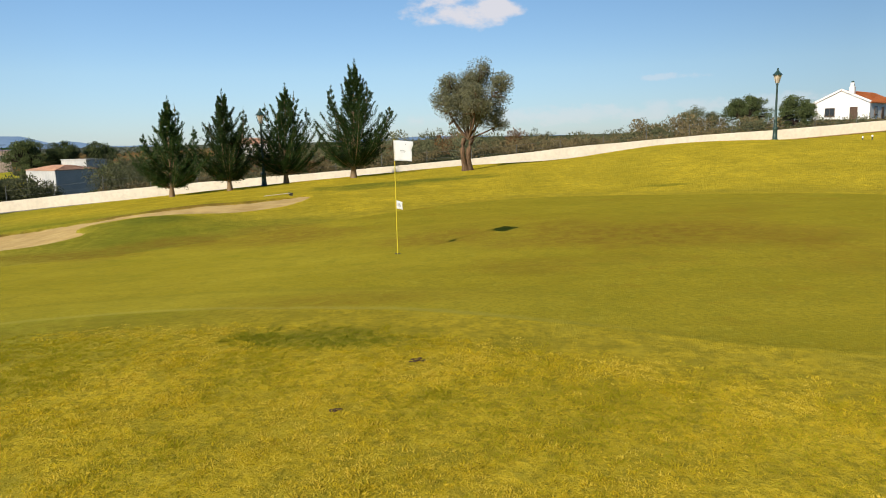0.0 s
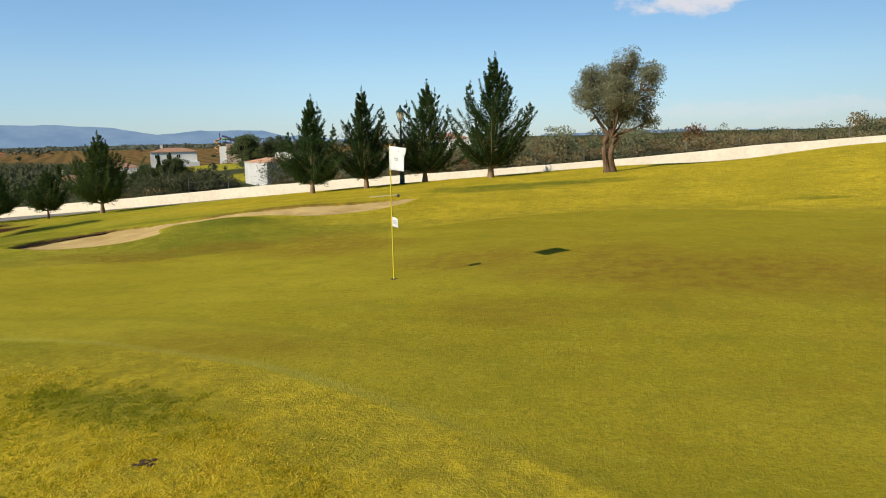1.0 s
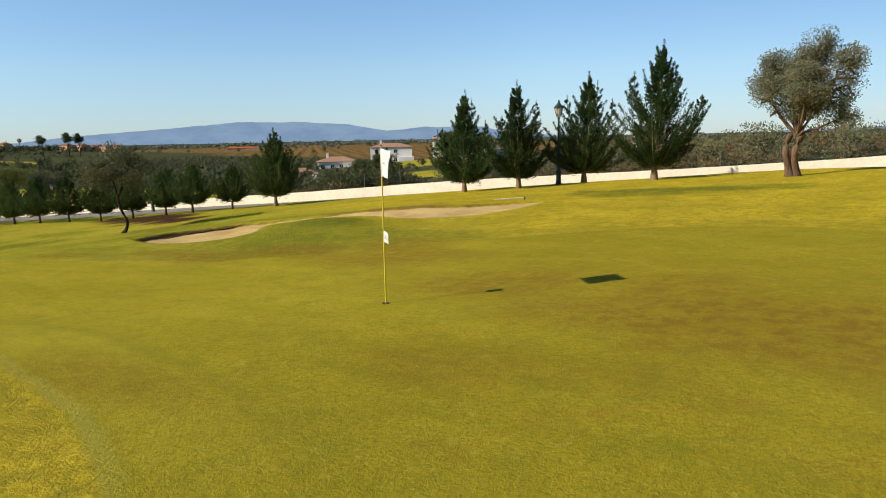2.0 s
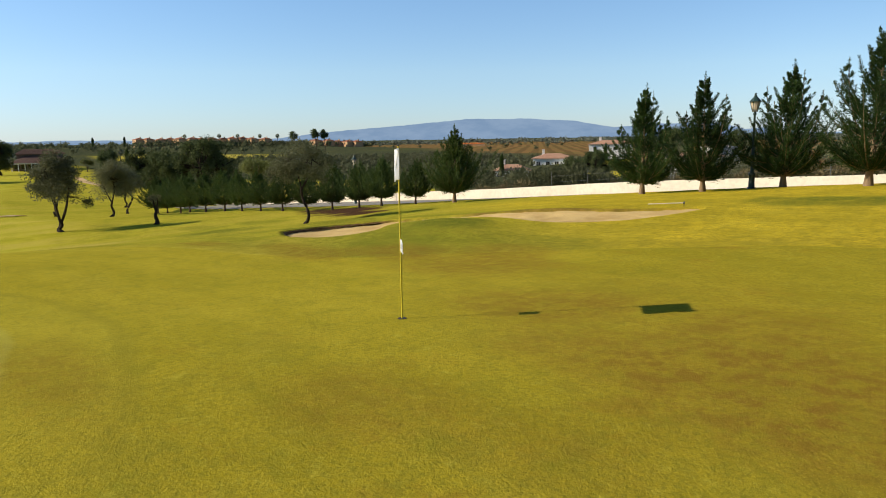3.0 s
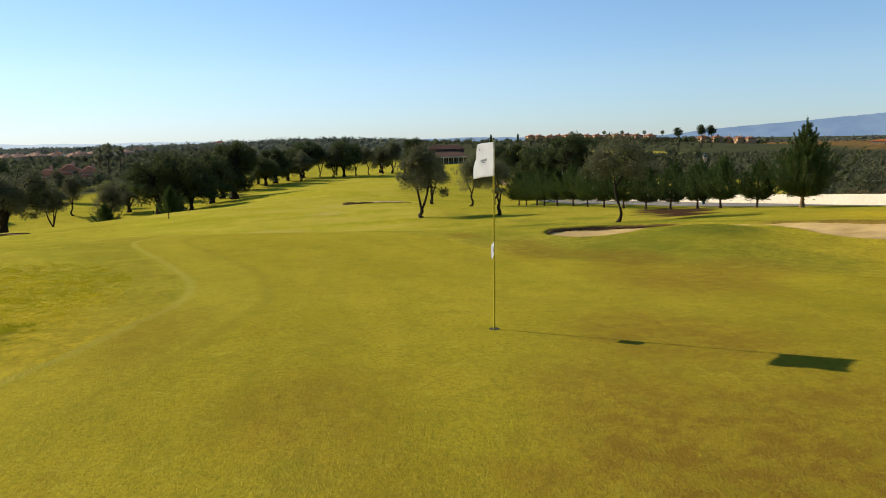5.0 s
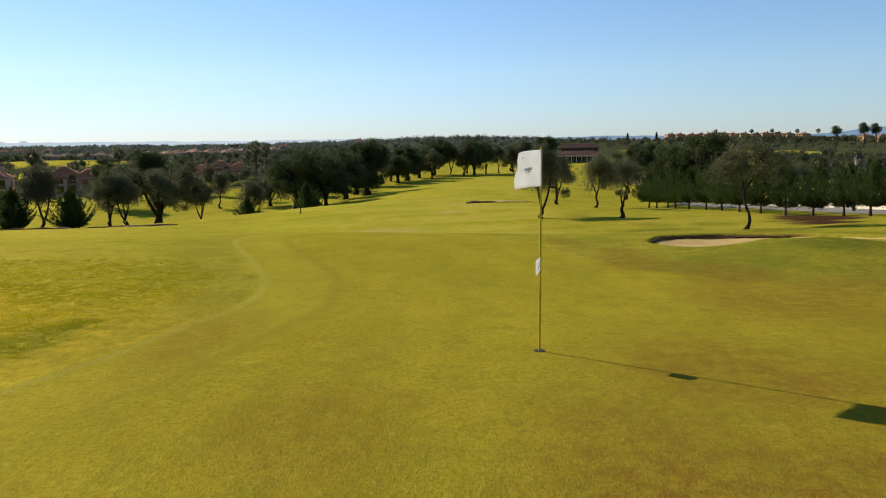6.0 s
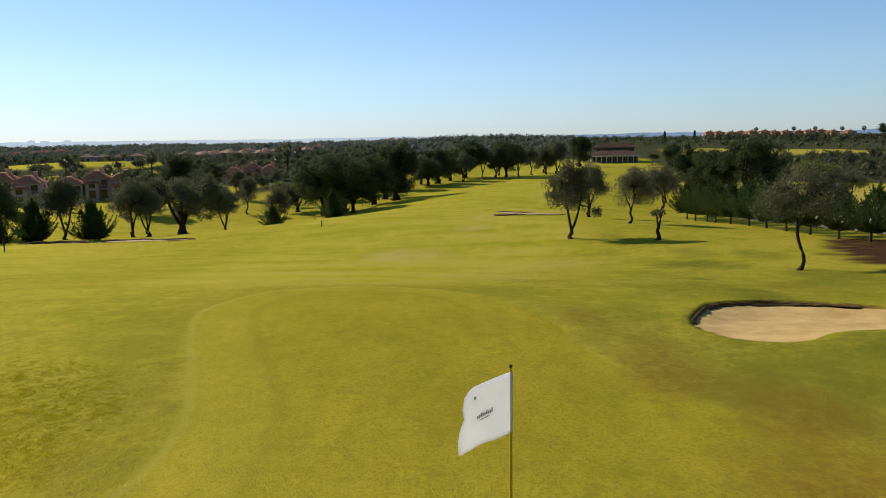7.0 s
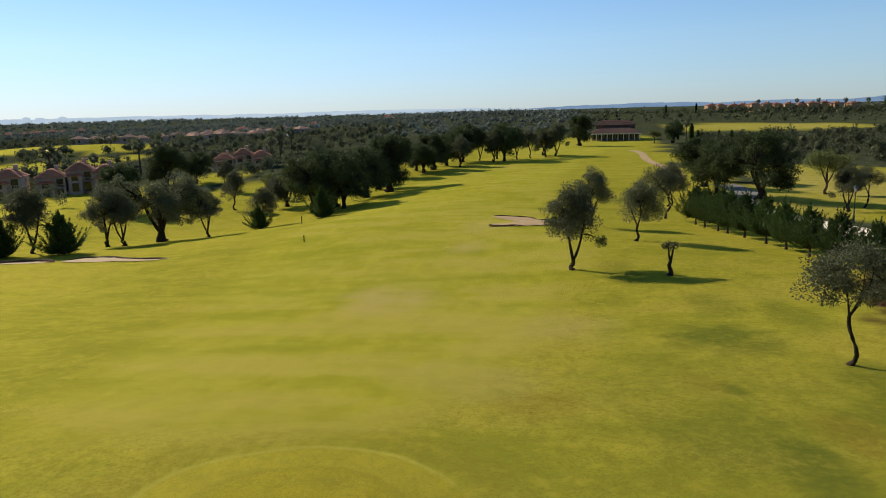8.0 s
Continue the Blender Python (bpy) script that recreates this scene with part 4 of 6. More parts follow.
    ws.append(np.c_[np.cos(a), np.sin(a), np.full(n, 0.9)] + rng.normal(0, 0.4, (n, 3)))
    ls.append(leaf_len * 1.25 * rng.uniform(0.7, 1.2, n))
    # the spire, with short twigs
    spire = np.stack([np.interp(np.linspace(0.78, 1.035, 7) * h, zs, stem[:, k]) for k in range(3)], 1)
    spire[:, 2] = np.linspace(0.78, 1.035, 7) * h
    plume(spire, t, 40 + branches // 3, 0.05 * h, 0.8)
    c, w, l = np.concatenate(cs), np.concatenate(ws), np.concatenate(ls)
    return joined(pieces), blades(rng, c, w, l, l * 0.24)


def round_meshes(seed, h, crown, centre, clumps, per, leaf_len, trunk_r, forks=3, fork_at=0.28, clump_r=0.16, split=False, sway=0.0, flat=0.75, lobes=()):
    """A broad-leaved tree: trunk, forked limbs to every clump of leaves, gaps between the clumps. crown: its half sizes; centre: its middle."""
    rng = np.random.default_rng(seed)
    crown, centre = np.array(crown, float), np.array(centre, float)
    pieces = []
    top = np.array([sway, 0.0, h * fork_at])
    t = np.linspace(0, 1, 8)[:, None]
    bend = np.sin(t * np.pi) * rng.normal(0, 0.12 * h * fork_at, (1, 3)) * (1, 1, 0) + np.sin(t * 2 * np.pi) * rng.normal(0, 0.05 * h * fork_at, (1, 3)) * (1, 1, 0)
    path = t * top + bend
    flare = 1 + 0.75 * np.exp(-t[:, 0] * h * fork_at / (0.8 * trunk_r + 0.05))
    if split:
        for s in (-1, 1):
            off = np.array([0.55 * trunk_r * s, 0.1 * trunk_r * s, 0]) * (1 + 0.9 * t**2)
            pieces.append(tube(path + off, trunk_r * 0.62 * flare * np.linspace(1, 0.85, 8), 9))
    else:
        pieces.append(tube(path, trunk_r * flare * np.linspace(1, 0.8, 8), 9))
    # clump places: in an uneven ellipsoid shell
    d = rng.normal(size=(clumps, 3))
    d /= np.linalg.norm(d, axis=1)[:, None]
    d[:, 2] = np.where(d[:, 2] < -0.85, -d[:, 2], d[:, 2])
    lumpy = 1 + 0.14 * np.sin(3 * np.arctan2(d[:, 1], d[:, 0]) + seed) + 0.08 * np.sin(5 * d[:, 2] + seed * 1.7)
    place = centre + d * crown * (rng.uniform(0.05, 1.0, clumps) ** 0.45 * lumpy)[:, None]
    given = len(lobes) > 0
    if given:
        lobe = np.array(lobes, float)
    else:
        # boughs of unequal size make the crown, with notches between them
        m = 15
        e = rng.normal(size=(m, 3))
        e /= np.linalg.norm(e, axis=1)[:, None]
        e[:, 2] = np.where(e[:, 2] < -0.8, -e[:, 2], e[:, 2])
        e[0] = (0, 0, 0.2)
        far = rng.uniform(0.55, 0.88, (m, 1))
        far[0] = 0.3
        size = rng.uniform(0.30, 0.48, m)
        size[0] = 0.55
        lobe = np.c_[centre + e * crown * far, size * crown.mean()]
    pick = rng.choice(len(lobe), clumps, p=lobe[:, 3] ** 2.2 / (lobe[:, 3] ** 2.2).sum())
    place = lobe[pick, :3] + d * (lobe[pick, 3] * rng.uniform(0.2, 1.0, clumps) ** 0.5)[:, None]
    forks = len(lobe) if given else forks
    mains = []
    for i in range(forks):
        a = 2 * np.pi * (i + rng.uniform(-0.2, 0.2)) / forks + seed
        end = centre + crown * np.array([0.38 * math.cos(a), 0.38 * math.sin(a), rng.uniform(-0.1, 0.3)])
        if given:
            end = lobe[i, :3] * (1, 1, 0.94)
        s = np.linspace(0, 1, 7)[:, None]
        lim = path[-1] * (1 - s) + end * s + np.sin(s * np.pi) * rng.normal(0, 0.025 * h, (1, 3))
        thick = 0.27 if given else 0.62
        pieces.append(tube(lim, trunk_r * np.linspace(thick, thick * 0.4, 7), 6))
        mains.append(lim)
    allp = np.concatenate(mains)
    for p in place:
        j = np.argmin(((allp - p) ** 2).sum(1) + rng.uniform(0, 0.1 * h, len(allp)))
        s = np.linspace(0, 1, 5)[:, None]
        tw = allp[j] * (1 - s) + p * s + np.sin(s * np.pi) * rng.normal(0, 0.03 * h, (1, 3))
        pieces.append(tube(tw, trunk_r * np.linspace(0.2, 0.05, 5), 4))
    r = clump_r * h * rng.uniform(0.6, 1.25, clumps)
    n = clumps * per
    own = np.repeat(np.arange(clumps), per)
    ball = rng.normal(size=(n, 3))
    ball *= (rng.uniform(0, 1, n) ** 0.42 / np.linalg.norm(ball, axis=1))[:, None]
    off = ball * r[own][:, None] * (1.1, 1.1, 1.1 * flat)
    c = place[own] + off
    w = off / (r[own][:, None] + 1e-9) + rng.normal(0, 0.8, (n, 3)) + (0, 0, 0.1)
    l = leaf_len * rng.uniform(0.6, 1.3, n)
    return joined(pieces), blades(rng, c, w, l, l * 0.42)


def tree_of(name, meshes, bark, leaves, label, group, at=None, scale=1.0, turn=0.0):
    """One tree as a thing with a trunk and a crown."""
    holder = tagged(new(name), label, "tree", group)
    (tv, tf), (cv, cf) = meshes
    part("trunk", mesh_of("trunk", tv, tf, bark, True), holder)
    part("crown", mesh_of("crown", cv, cf, leaves), holder)
    if at:
        holder.matrix_basis = pose(at[0], at[1], ground_z(*at) - 0.05, 0, 0, turn) @ Matrix.Scale(scale, 4)
    return holder


def stand(tree, x, y, scale, turn, label=""):
    """A copy of a tree with its foot on the ground."""
    t = copy_thing(tree, pose(x, y, ground_z(x, y) - 0.06 * scale, 0, 0, turn))
    t.scale = (scale, scale, scale)
    if label:
        t["label"] = label
    return t


# four large cypresses by the wall, then the row along the road
BIG_CYPRESS = [tree_of("cypress_tree", conifer_meshes(s, 5.1, wd * 1.25, 84, 180, 0.13, 0.10, ln, 2.0, [(az - tn, r, top) for az, r, top in tops]), BARK_PALE, NEEDLE, "dense green young cypress with upswept feathery branches", "cypresses by the wall", at, sc, tn)
               for s, wd, ln, at, sc, tn, tops in ((3, 3.0, 0.15, (-14.1, 36.3), 0.94, 20, ((185, 1.25, 0.66), (10, 0.45, 0.96), (350, 1.5, 0.72), (80, 1.0, 0.7))),
                                                   (11, 2.9, 0.1, (-11.3, 36.7), 0.96, 150, ((5, 0.95, 0.84), (200, 0.8, 0.70), (270, 0.9, 0.66))),
                                                   (17, 3.1, -0.1, (-9.0, 39.0), 1.00, 250, ((5, 0.62, 0.95), (175, 0.95, 0.84), (30, 1.3, 0.78), (260, 0.8, 0.7))),
                                                   (23, 3.3, 0.2, (-5.25, 38.0), 1.14, 60, ((180, 0.9, 0.82), (0, 0.7, 0.84), (355, 1.7, 0.62), (100, 1.1, 0.7))))]
LONE = tree_of("cypress_tree", conifer_meshes(31, 4.3, 4.7, 80, 130, 0.15, 0.13, 0.0, 1.8, ((200, 1.1, 0.72), (20, 1.0, 0.78), (110, 1.2, 0.66), (290, 0.9, 0.7))), BARK_PALE, NEEDLE_DARK, "dark green conical cypress standing in mown grass", "cypresses along the road", (-26.05, 34.9), 1.0, 0)
ROW_TREE = tree_of("cypress_tree", conifer_meshes(37, 3.3, 4.1, 54, 80, 0.17, 0.17, 0.35, 1.3, ((60, 0.7, 0.82), (250, 0.8, 0.74)), True), BARK, NEEDLE_DARK, "small bushy dark green cypress on a short trunk", "cypresses along the road", (-29.5, 34.6), 0.83, 0)
ROW_TREE_B = tree_of("cypress_tree", conifer_meshes(41, 3.3, 3.9, 54, 80, 0.17, 0.17, 0.3, 1.4, ((130, 0.7, 0.8), (300, 0.75, 0.86)), True), BARK, NEEDLE_DARK, "small bushy dark green cypress on a short trunk", "cypresses along the road", (-33.2, 34.5), 0.98, 70)
for i, (x, y, s) in enumerate(((-36.0, 34.5, 0.95), (-39.6, 34.4, 1.02), (-43.4, 34.3, 0.98), (-47.6, 34.25, 1.05), (-51.8, 34.2, 1.06), (-55.7, 34.1, 1.1), (-59.6, 34.0, 1.18), (-64.5, 33.9, 1.2), (-69.0, 33.8, 1.25), (-72.0, 33.8, 1.3), (-76.0, 33.6, 1.25), (-79.6, 33.6, 1.3))):
    stand(ROW_TREE if i % 2 else ROW_TREE_B, x, y, s * 1.02, 47 * i)

# the old olive beside the wall
OLD_CROWN = ((-1.05, 0, 3.45, 0.50), (-0.65, 0.3, 4.05, 0.62), (0.65, 0.0, 4.65, 0.55), (0.4, 0.4, 4.2, 0.55), (1.6, -0.2, 4.1, 0.5), (1.15, 0.2, 3.3, 0.7), (1.55, 0.1, 2.4, 0.5), (0.1, -0.4, 3.3, 0.85), (-0.5, 0.3, 2.75, 0.55), (0.3, -1.0, 3.4, 0.7), (0.2, 1.0, 3.6, 0.75), (0.55, -0.3, 2.6, 0.5), (-0.9, -0.4, 3.0, 0.5), (0.1, 0.1, 2.55, 0.55), (0.45, 0.5, 2.9, 0.6))
tree_of("olive_tree", round_meshes(5, 5.2, (1.62, 1.6, 1.55), (0.15, 0, 3.6), 240, 220, 0.080, 0.20, 4, 0.30, 0.070, True, 0.05, 0.8, OLD_CROWN), BARK_OLIVE, OLIVE_LEAF, "old olive tree with a split gnarled trunk and airy grey-green crown", "olives", (0.63, 36.0), 1.0, 5)

# olives of the grove: three shapes, copied
OLIVE_A = tree_of("olive_tree", round_meshes(8, 5.0, (1.8, 1.75, 1.95), (0.15, 0, 2.95), 96, 220, 0.125, 0.16, 3, 0.12, 0.10, True), BARK_DARK, GROVE_LEAF, "grey-green olive tree with several dark stems on the fairway edge", "olives on the fairway", (-48.2, 18.25), 1.03, 0)
OLIVE_B = tree_of("olive_tree", round_meshes(12, 4.5, (1.9, 1.8, 1.5), (0.2, 0, 2.8), 74, 200, 0.125, 0.11, 3, 0.28, 0.12, False, 0.15), BARK_DARK, GROVE_LEAF, "small olive tree with a slender forked trunk in grass", "olives on the fairway", (-59.8, 24.1), 1.0, 40)
OLIVE_C = tree_of("olive_tree", round_meshes(19, 5.5, (2.2, 2.1, 1.7), (-0.4, 0, 3.7), 58, 240, 0.125, 0.13, 2, 0.34, 0.12, False, 0.7), BARK_DARK, GROVE_LEAF, "leaning olive tree with a thin bare-looking grey crown", "olives on the fairway", (-85.9, 31.8), 1.05, 90)
WIDE_OLIVE = tree_of("olive_tree", round_meshes(71, 7.4, (4.4, 4.2, 3.1), (0.2, 0, 4.0), 190, 190, 0.18, 0.42, 5, 0.14, 0.085), BARK_DARK, GROVE_LEAF, "broad old olive tree with a thick forked trunk", "old trees left of the fairway", (-127.2, -25.8), 0.8, 0)
CAROB = tree_of("carob_tree", round_meshes(27, 8.0, (4.3, 4.1, 3.2), (0.0, 0, 4.3), 170, 150, 0.26, 0.5, 5, 0.14, 0.095), BARK_DARK, CAROB_LEAF, "broad dark evergreen carob tree with a thick trunk", "old trees left of the fairway", (-139.9, -9.4), 1.33, 0)
CAROB_B = tree_of("carob_tree", round_meshes(29, 8.0, (4.0, 3.8, 3.1), (0.3, 0, 4.2), 160, 150, 0.26, 0.42, 4, 0.14, 0.095, True), BARK_DARK, CAROB_LEAF, "dark evergreen carob tree with a forked trunk", "old trees left of the fairway", (-117, -13.0), 1.12, 0)
BUSHY = tree_of("cypress_bush", conifer_meshes(47, 4.0, 4.6, 74, 40, 0.30, 0.02, 0.0, 1.6, ((40, 1.1, 0.72), (170, 1.2, 0.7), (280, 1.1, 0.76)), True), BARK_DARK, NEEDLE_DARK, "bushy dark young conifer branching from the ground", "bushy conifers", (-70.6, -31.3), 1.12, 0)
LIME = tree_of("light_green_tree", round_meshes(53, 6.5, (3.1, 2.9, 2.1), (0, 0, 4.2), 60, 130, 0.24, 0.2, 4, 0.25, 0.125), BARK, LIME_LEAF, "light green spreading tree on the lawn beyond the road", "trees beyond the road", (-113.0, 60.4), 1.0, 0)

# thin bent olive, and the pruned stump beside it
tree_of("olive_tree", round_meshes(61, 3.9, (1.4, 1.35, 0.95), (0.15, 0, 2.95), 52, 200, 0.10, 0.072, 3, 0.44, 0.10, False, -0.3), BARK_DARK, GROVE_LEAF, "thin crooked olive tree with a sparse crown", "olives on the fairway", (-25.6, 25.2), 1.0, 130)
tree_of("pruned_olive", round_meshes(67, 2.2, (0.42, 0.4, 0.42), (0.1, 0, 1.8), 9, 110, 0.09, 0.13, 2, 0.42, 0.1, False, 0.12), BARK_DARK, GROVE_LEAF, "pruned olive stump with one small tuft of shoots", "olives on the fairway", (-45.1, 23.65), 1.0, 0)
for tree, x, y, s, turn in (
    (OLIVE_A, -73.0, 22.0, 1.05, 120), (OLIVE_B, -98.0, 34.5, 1.2, 30), (OLIVE_A, -92.6, 54.5, 1.05, 200), (OLIVE_B, -137.0, 48.7, 1.1, 77), (CAROB, -105.5, 48.6, 1.18, 60), (CAROB_B, -112, 44.5, 1.0, 140),
    (OLIVE_C, -96, 58, 0.95, 10), (OLIVE_A, -86, 60, 1.0, 310), (CAROB_B, -125, 46, 1.05, 250), (CAROB, -134, 52, 0.95, 190),
    (OLIVE_A, -71.8, -35.4, 1.3, 40), (BUSHY, -68.2, -36.4, 1.15, 90), (OLIVE_A, -79.6, -31.9, 1.3, 160), (OLIVE_A, -79.4, -29.9, 1.2, 260), (WIDE_OLIVE, -85.8, -28.5, 1.2, 200),
    (OLIVE_A, -90.4, -24.7, 1.15, 220), (BUSHY, -99.2, -20.9, 0.85, 10), (OLIVE_B, -101.5, -21.5, 1.2, 100), (OLIVE_B, -123.4, -33.9, 1.4, 200), (LIME, -139.0, -32.4, 0.8, 0),
    (BUSHY, -106.5, -13.7, 1.15, 50), (CAROB_B, -118.5, -18.5, 1.30, 30), (CAROB, -121.5, -15.5, 1.18, 230), (CAROB_B, -132.0, -12.3, 1.20, 330), (CAROB, -184.0, -5.4, 1.1, 100), (CAROB_B, -181.8, -9.5, 0.9, 15),
    (CAROB_B, -204.6, 0.3, 1.36, 80), (OLIVE_A, -207.7, 5.3, 1.65, 0), (OLIVE_A, -202.1, 9.4, 1.65, 70), (CAROB_B, -203.6, 12.2, 1.36, 170), (OLIVE_A, -207.1, 15.6, 1.65, 150), (OLIVE_B, -213.1, 19.7, 1.7, 240),
    (OLIVE_A, -217.0, 24.0, 1.53, 290), (OLIVE_A, -221.2, 27.5, 1.89, 33), (CAROB, -292.0, 40.5, 1.45, 0), (CAROB_B, -226, 24, 1.1, 60), (CAROB_B, -194, -3, 1.0, 33), (OLIVE_A, -190, 1.0, 1.5, 80), (CAROB_B, -176, -7, 0.95, 210), (OLIVE_A, -212, 10, 1.6, 130), (CAROB, -148, -13, 0.95, 75), (CAROB, -170, -14, 1.0, 300), (CAROB_B, -160, -20, 1.0, 200), (CAROB_B, -150, -26, 0.95, 20),
    (CAROB, -161, -64.5, 1.15, 280), (CAROB_B, -166, -60, 0.95, 110), (CAROB, -118, -52, 0.95, 10), (OLIVE_A, -150, -46, 1.2, 100), (CAROB_B, -74, -46, 0.9, 45), (BUSHY, -62.5, -36.5, 0.85, 200), (CAROB_B, -300, 78, 1.1, 100), (LIME, -305, 72, 0.8, 20)):
    stand(tree, x, y, s, turn)


# ---- woods, scrub and far trees: past counting ----
def scatter(rng, n, area, keep):
    x, y = rng.uniform(area[0], area[1], n), rng.uniform(area[2], area[3], n)
    ok = keep(x, y) & sight_gap(x, y)
    return x[ok], y[ok]


def sight_gap(x, y):
    """True outside a wedge kept free of plants so that the opening camera view reaches the outbuilding."""
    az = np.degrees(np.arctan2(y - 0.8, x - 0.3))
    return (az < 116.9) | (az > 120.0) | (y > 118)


def thicket(name, rng, x, y, tall, hearts, per, leaf_size, material, label, slim=0.55, low=0.0, thin=0.55, upward=0.0):
    """Many uneven shrubs or trees in one mesh, each of several rounded heaps of leaves."""
    n, k = len(x), 6
    z = land(x, y)
    hgt = rng.uniform(tall[0], tall[1], n)
    half = hgt * (1 - low) * 0.5
    size = np.stack([hgt * slim, hgt * slim, half], 1) * np.exp(rng.normal(0, 0.12, (n, 3)) * (1, 1, 0))
    mid = np.stack([x, y, z + hgt * low + half], 1)

    def ways(*shape):
        d = rng.normal(size=(*shape, 3))
        return d / np.linalg.norm(d, axis=-1)[..., None]

    heap = ways(n, k) * rng.uniform(0.3, 0.66, (n, k, 1))
    heap[:, 0] *= 0.25
    girth = rng.uniform(0.3, 0.46, (n, k))
    girth[:, 0] = 0.55
    own = np.repeat(np.arange(n), per)
    m = len(own)
    which = rng.integers(0, k, m)
    d = ways(m)
    rel = heap[own, which] + d * (girth[own, which] * rng.uniform(0.1, 1.0, m) ** 0.4)[:, None]
    c = mid[own] + rel * size[own]
    c[:, 2] = np.maximum(c[:, 2], z[own] + 0.03)
    w = d + rng.normal(0, 0.6, (m, 3)) + np.array([0, 0, upward])
    s = leaf_size * np.clip(hgt[own] / tall[1], 0.4, 1) * rng.uniform(0.6, 1.3, m)
    v, q = blades(rng, c, w, s, s * thin)
    if hearts:
        # a dark uneven heart to each, hidden among the leaves
        a, e = np.meshgrid(np.linspace(0, 2 * np.pi, 7)[:-1], np.linspace(-1.3, 1.3, 4))
        unit = np.stack([np.cos(a) * np.cos(e), np.sin(a) * np.cos(e), np.sin(e)], -1).reshape(-1, 3)
        heart = mid[:, None] + unit[None] * size[:, None] * rng.uniform(0.25, 0.5, (n, len(unit), 1))
        i, j = np.meshgrid(np.arange(6), np.arange(3) * 6)
        ring = np.stack([i + j, (i + 1) % 6 + j, (i + 1) % 6 + j + 6, i + j + 6], -1).reshape(-1, 4)
        hq = (ring[None] + np.arange(n)[:, None, None] * len(unit)).reshape(-1, 4)
        v, q = joined([(heart.reshape(-1, 3), hq), (v, q)])
    tagged(new(name, mesh_of(name, v, q, material)), label, "bushes" if tall[1] < 3.6 else "trees", kind="stuff")


rng = np.random.default_rng(101)
# brown scrub behind the wall
x, y = scatter(rng, 1700, (-45, 60, 46, 84), lambda x, y: (y > wall_y(x) + 2.2) & (np.hypot(x - 50, y - 98) > 17) & (np.hypot(x + 32, y - 55) > 5) & ((y < 56) | (x > -22)))
thicket("scrub", rng, x, y, (0.6, 1.4), 0, 210, 0.21, SCRUB_LEAF, "dry brown scrub behind the wall", 0.85, 0.0, 0.34, 0.35)
x, y = scatter(rng, 330, (-45, 60, 48, 88), lambda x, y: (y > wall_y(x) + 3.4) & (np.hypot(x - 50, y - 98) > 17))
thicket("green_scrub", rng, x, y, (0.8, 2.2), 0, 260, 0.22, WOOD_LEAF, "dark green scrub among dry bushes", 0.75, 0.0, 0.4, 0.3)
x, y = scatter(rng, 26, (18, 28, 62, 80), lambda x, y: y > 60)
thicket("tall_scrub", rng, x, y, (1.8, 3.4), 0, 420, 0.22, SCRUB_LEAF, "tall brown bushes near the cottage", 0.5)
x, y = scatter(rng, 12, (-18, 10, 49, 60), lambda x, y: y > wall_y(x) + 2.5)
thicket("rusty_scrub", rng, x, y, (1.2, 2.4), 0, 420, 0.22, RUST_LEAF, "rusty brown bushes behind the wall", 0.55, 0.0, 0.35, 0.4)
x, y = scatter(rng, 90, (-38.5, -26.0, 47, 58), lambda x, y: (y > wall_y(x) + 3.6) & (y < 0.8 - 1.78 * (x - 0.3)))
thicket("spiky_bushes", rng, x, y, (1.4, 3.0), 0, 900, 0.2, WOOD_LEAF, "dark green bushes close behind the wall", 0.55, 0.0, 0.4, 0.4)
x, y = scatter(rng, 14, (-26.3, -20.5, 48.5, 53), lambda x, y: y > wall_y(x) + 3.5)
thicket("tall_brown_bushes", rng, x, y, (2.6, 4.6), 0, 700, 0.2, GROVE_LEAF, "tall olive-brown bushes behind the wall", 0.55, 0.0, 0.35, 0.4)
x, y = scatter(rng, 46, (-25, 2, 49, 62), lambda x, y: y > wall_y(x) + 3.5)
thicket("olive_bushes", rng, x, y, (1.5, 3.0), 0, 420, 0.2, GROVE_LEAF, "dense olive-green bushes behind the cypresses", 0.6, 0.0, 0.4, 0.3)
x, y = scatter(rng, 46, (-62, -34, 96, 140), lambda x, y: (y > -1.75 * x + 46) & (y - 0.8 < -1.78 * (x - 0.3)))
thicket("dark_trees", rng, x, y, (2.6, 5.2), 1, 320, 0.4, WOOD_LEAF, "dark bushy trees beyond the outbuilding", 0.6, 0.0, 0.5, 0.2)
x, y = scatter(rng, 260, (-110, -40, 42, 104), lambda x, y: ((x > -62) | (y > 92)) & (y > wall_y(x) + 3.5) & (np.hypot(x + 66, y - 118) > 12) & (np.hypot(x + 90, y - 126) > 16))
thicket("valley_scrub", rng, x, y, (1.0, 2.4), 0, 420, 0.2, WOOD_LEAF, "dark scrub in the valley beyond the wall", 0.65)
x, y = scatter(rng, 260, (-120, -30, 42, 110), lambda x, y: ((x > -62) | (y > 95)) & (y > wall_y(x) + 3) & (np.hypot(x + 66, y - 118) > 11))
thicket("dry_scrub", rng, x, y, (0.7, 1.8), 0, 380, 0.19, SCRUB_LEAF, "dry grass and scrub in the valley", 0.8)
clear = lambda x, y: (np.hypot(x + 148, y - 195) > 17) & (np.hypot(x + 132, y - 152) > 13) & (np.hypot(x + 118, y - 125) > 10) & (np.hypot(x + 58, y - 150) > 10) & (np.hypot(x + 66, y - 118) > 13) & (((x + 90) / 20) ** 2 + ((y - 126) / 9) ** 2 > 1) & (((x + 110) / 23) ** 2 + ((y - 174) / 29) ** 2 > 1)
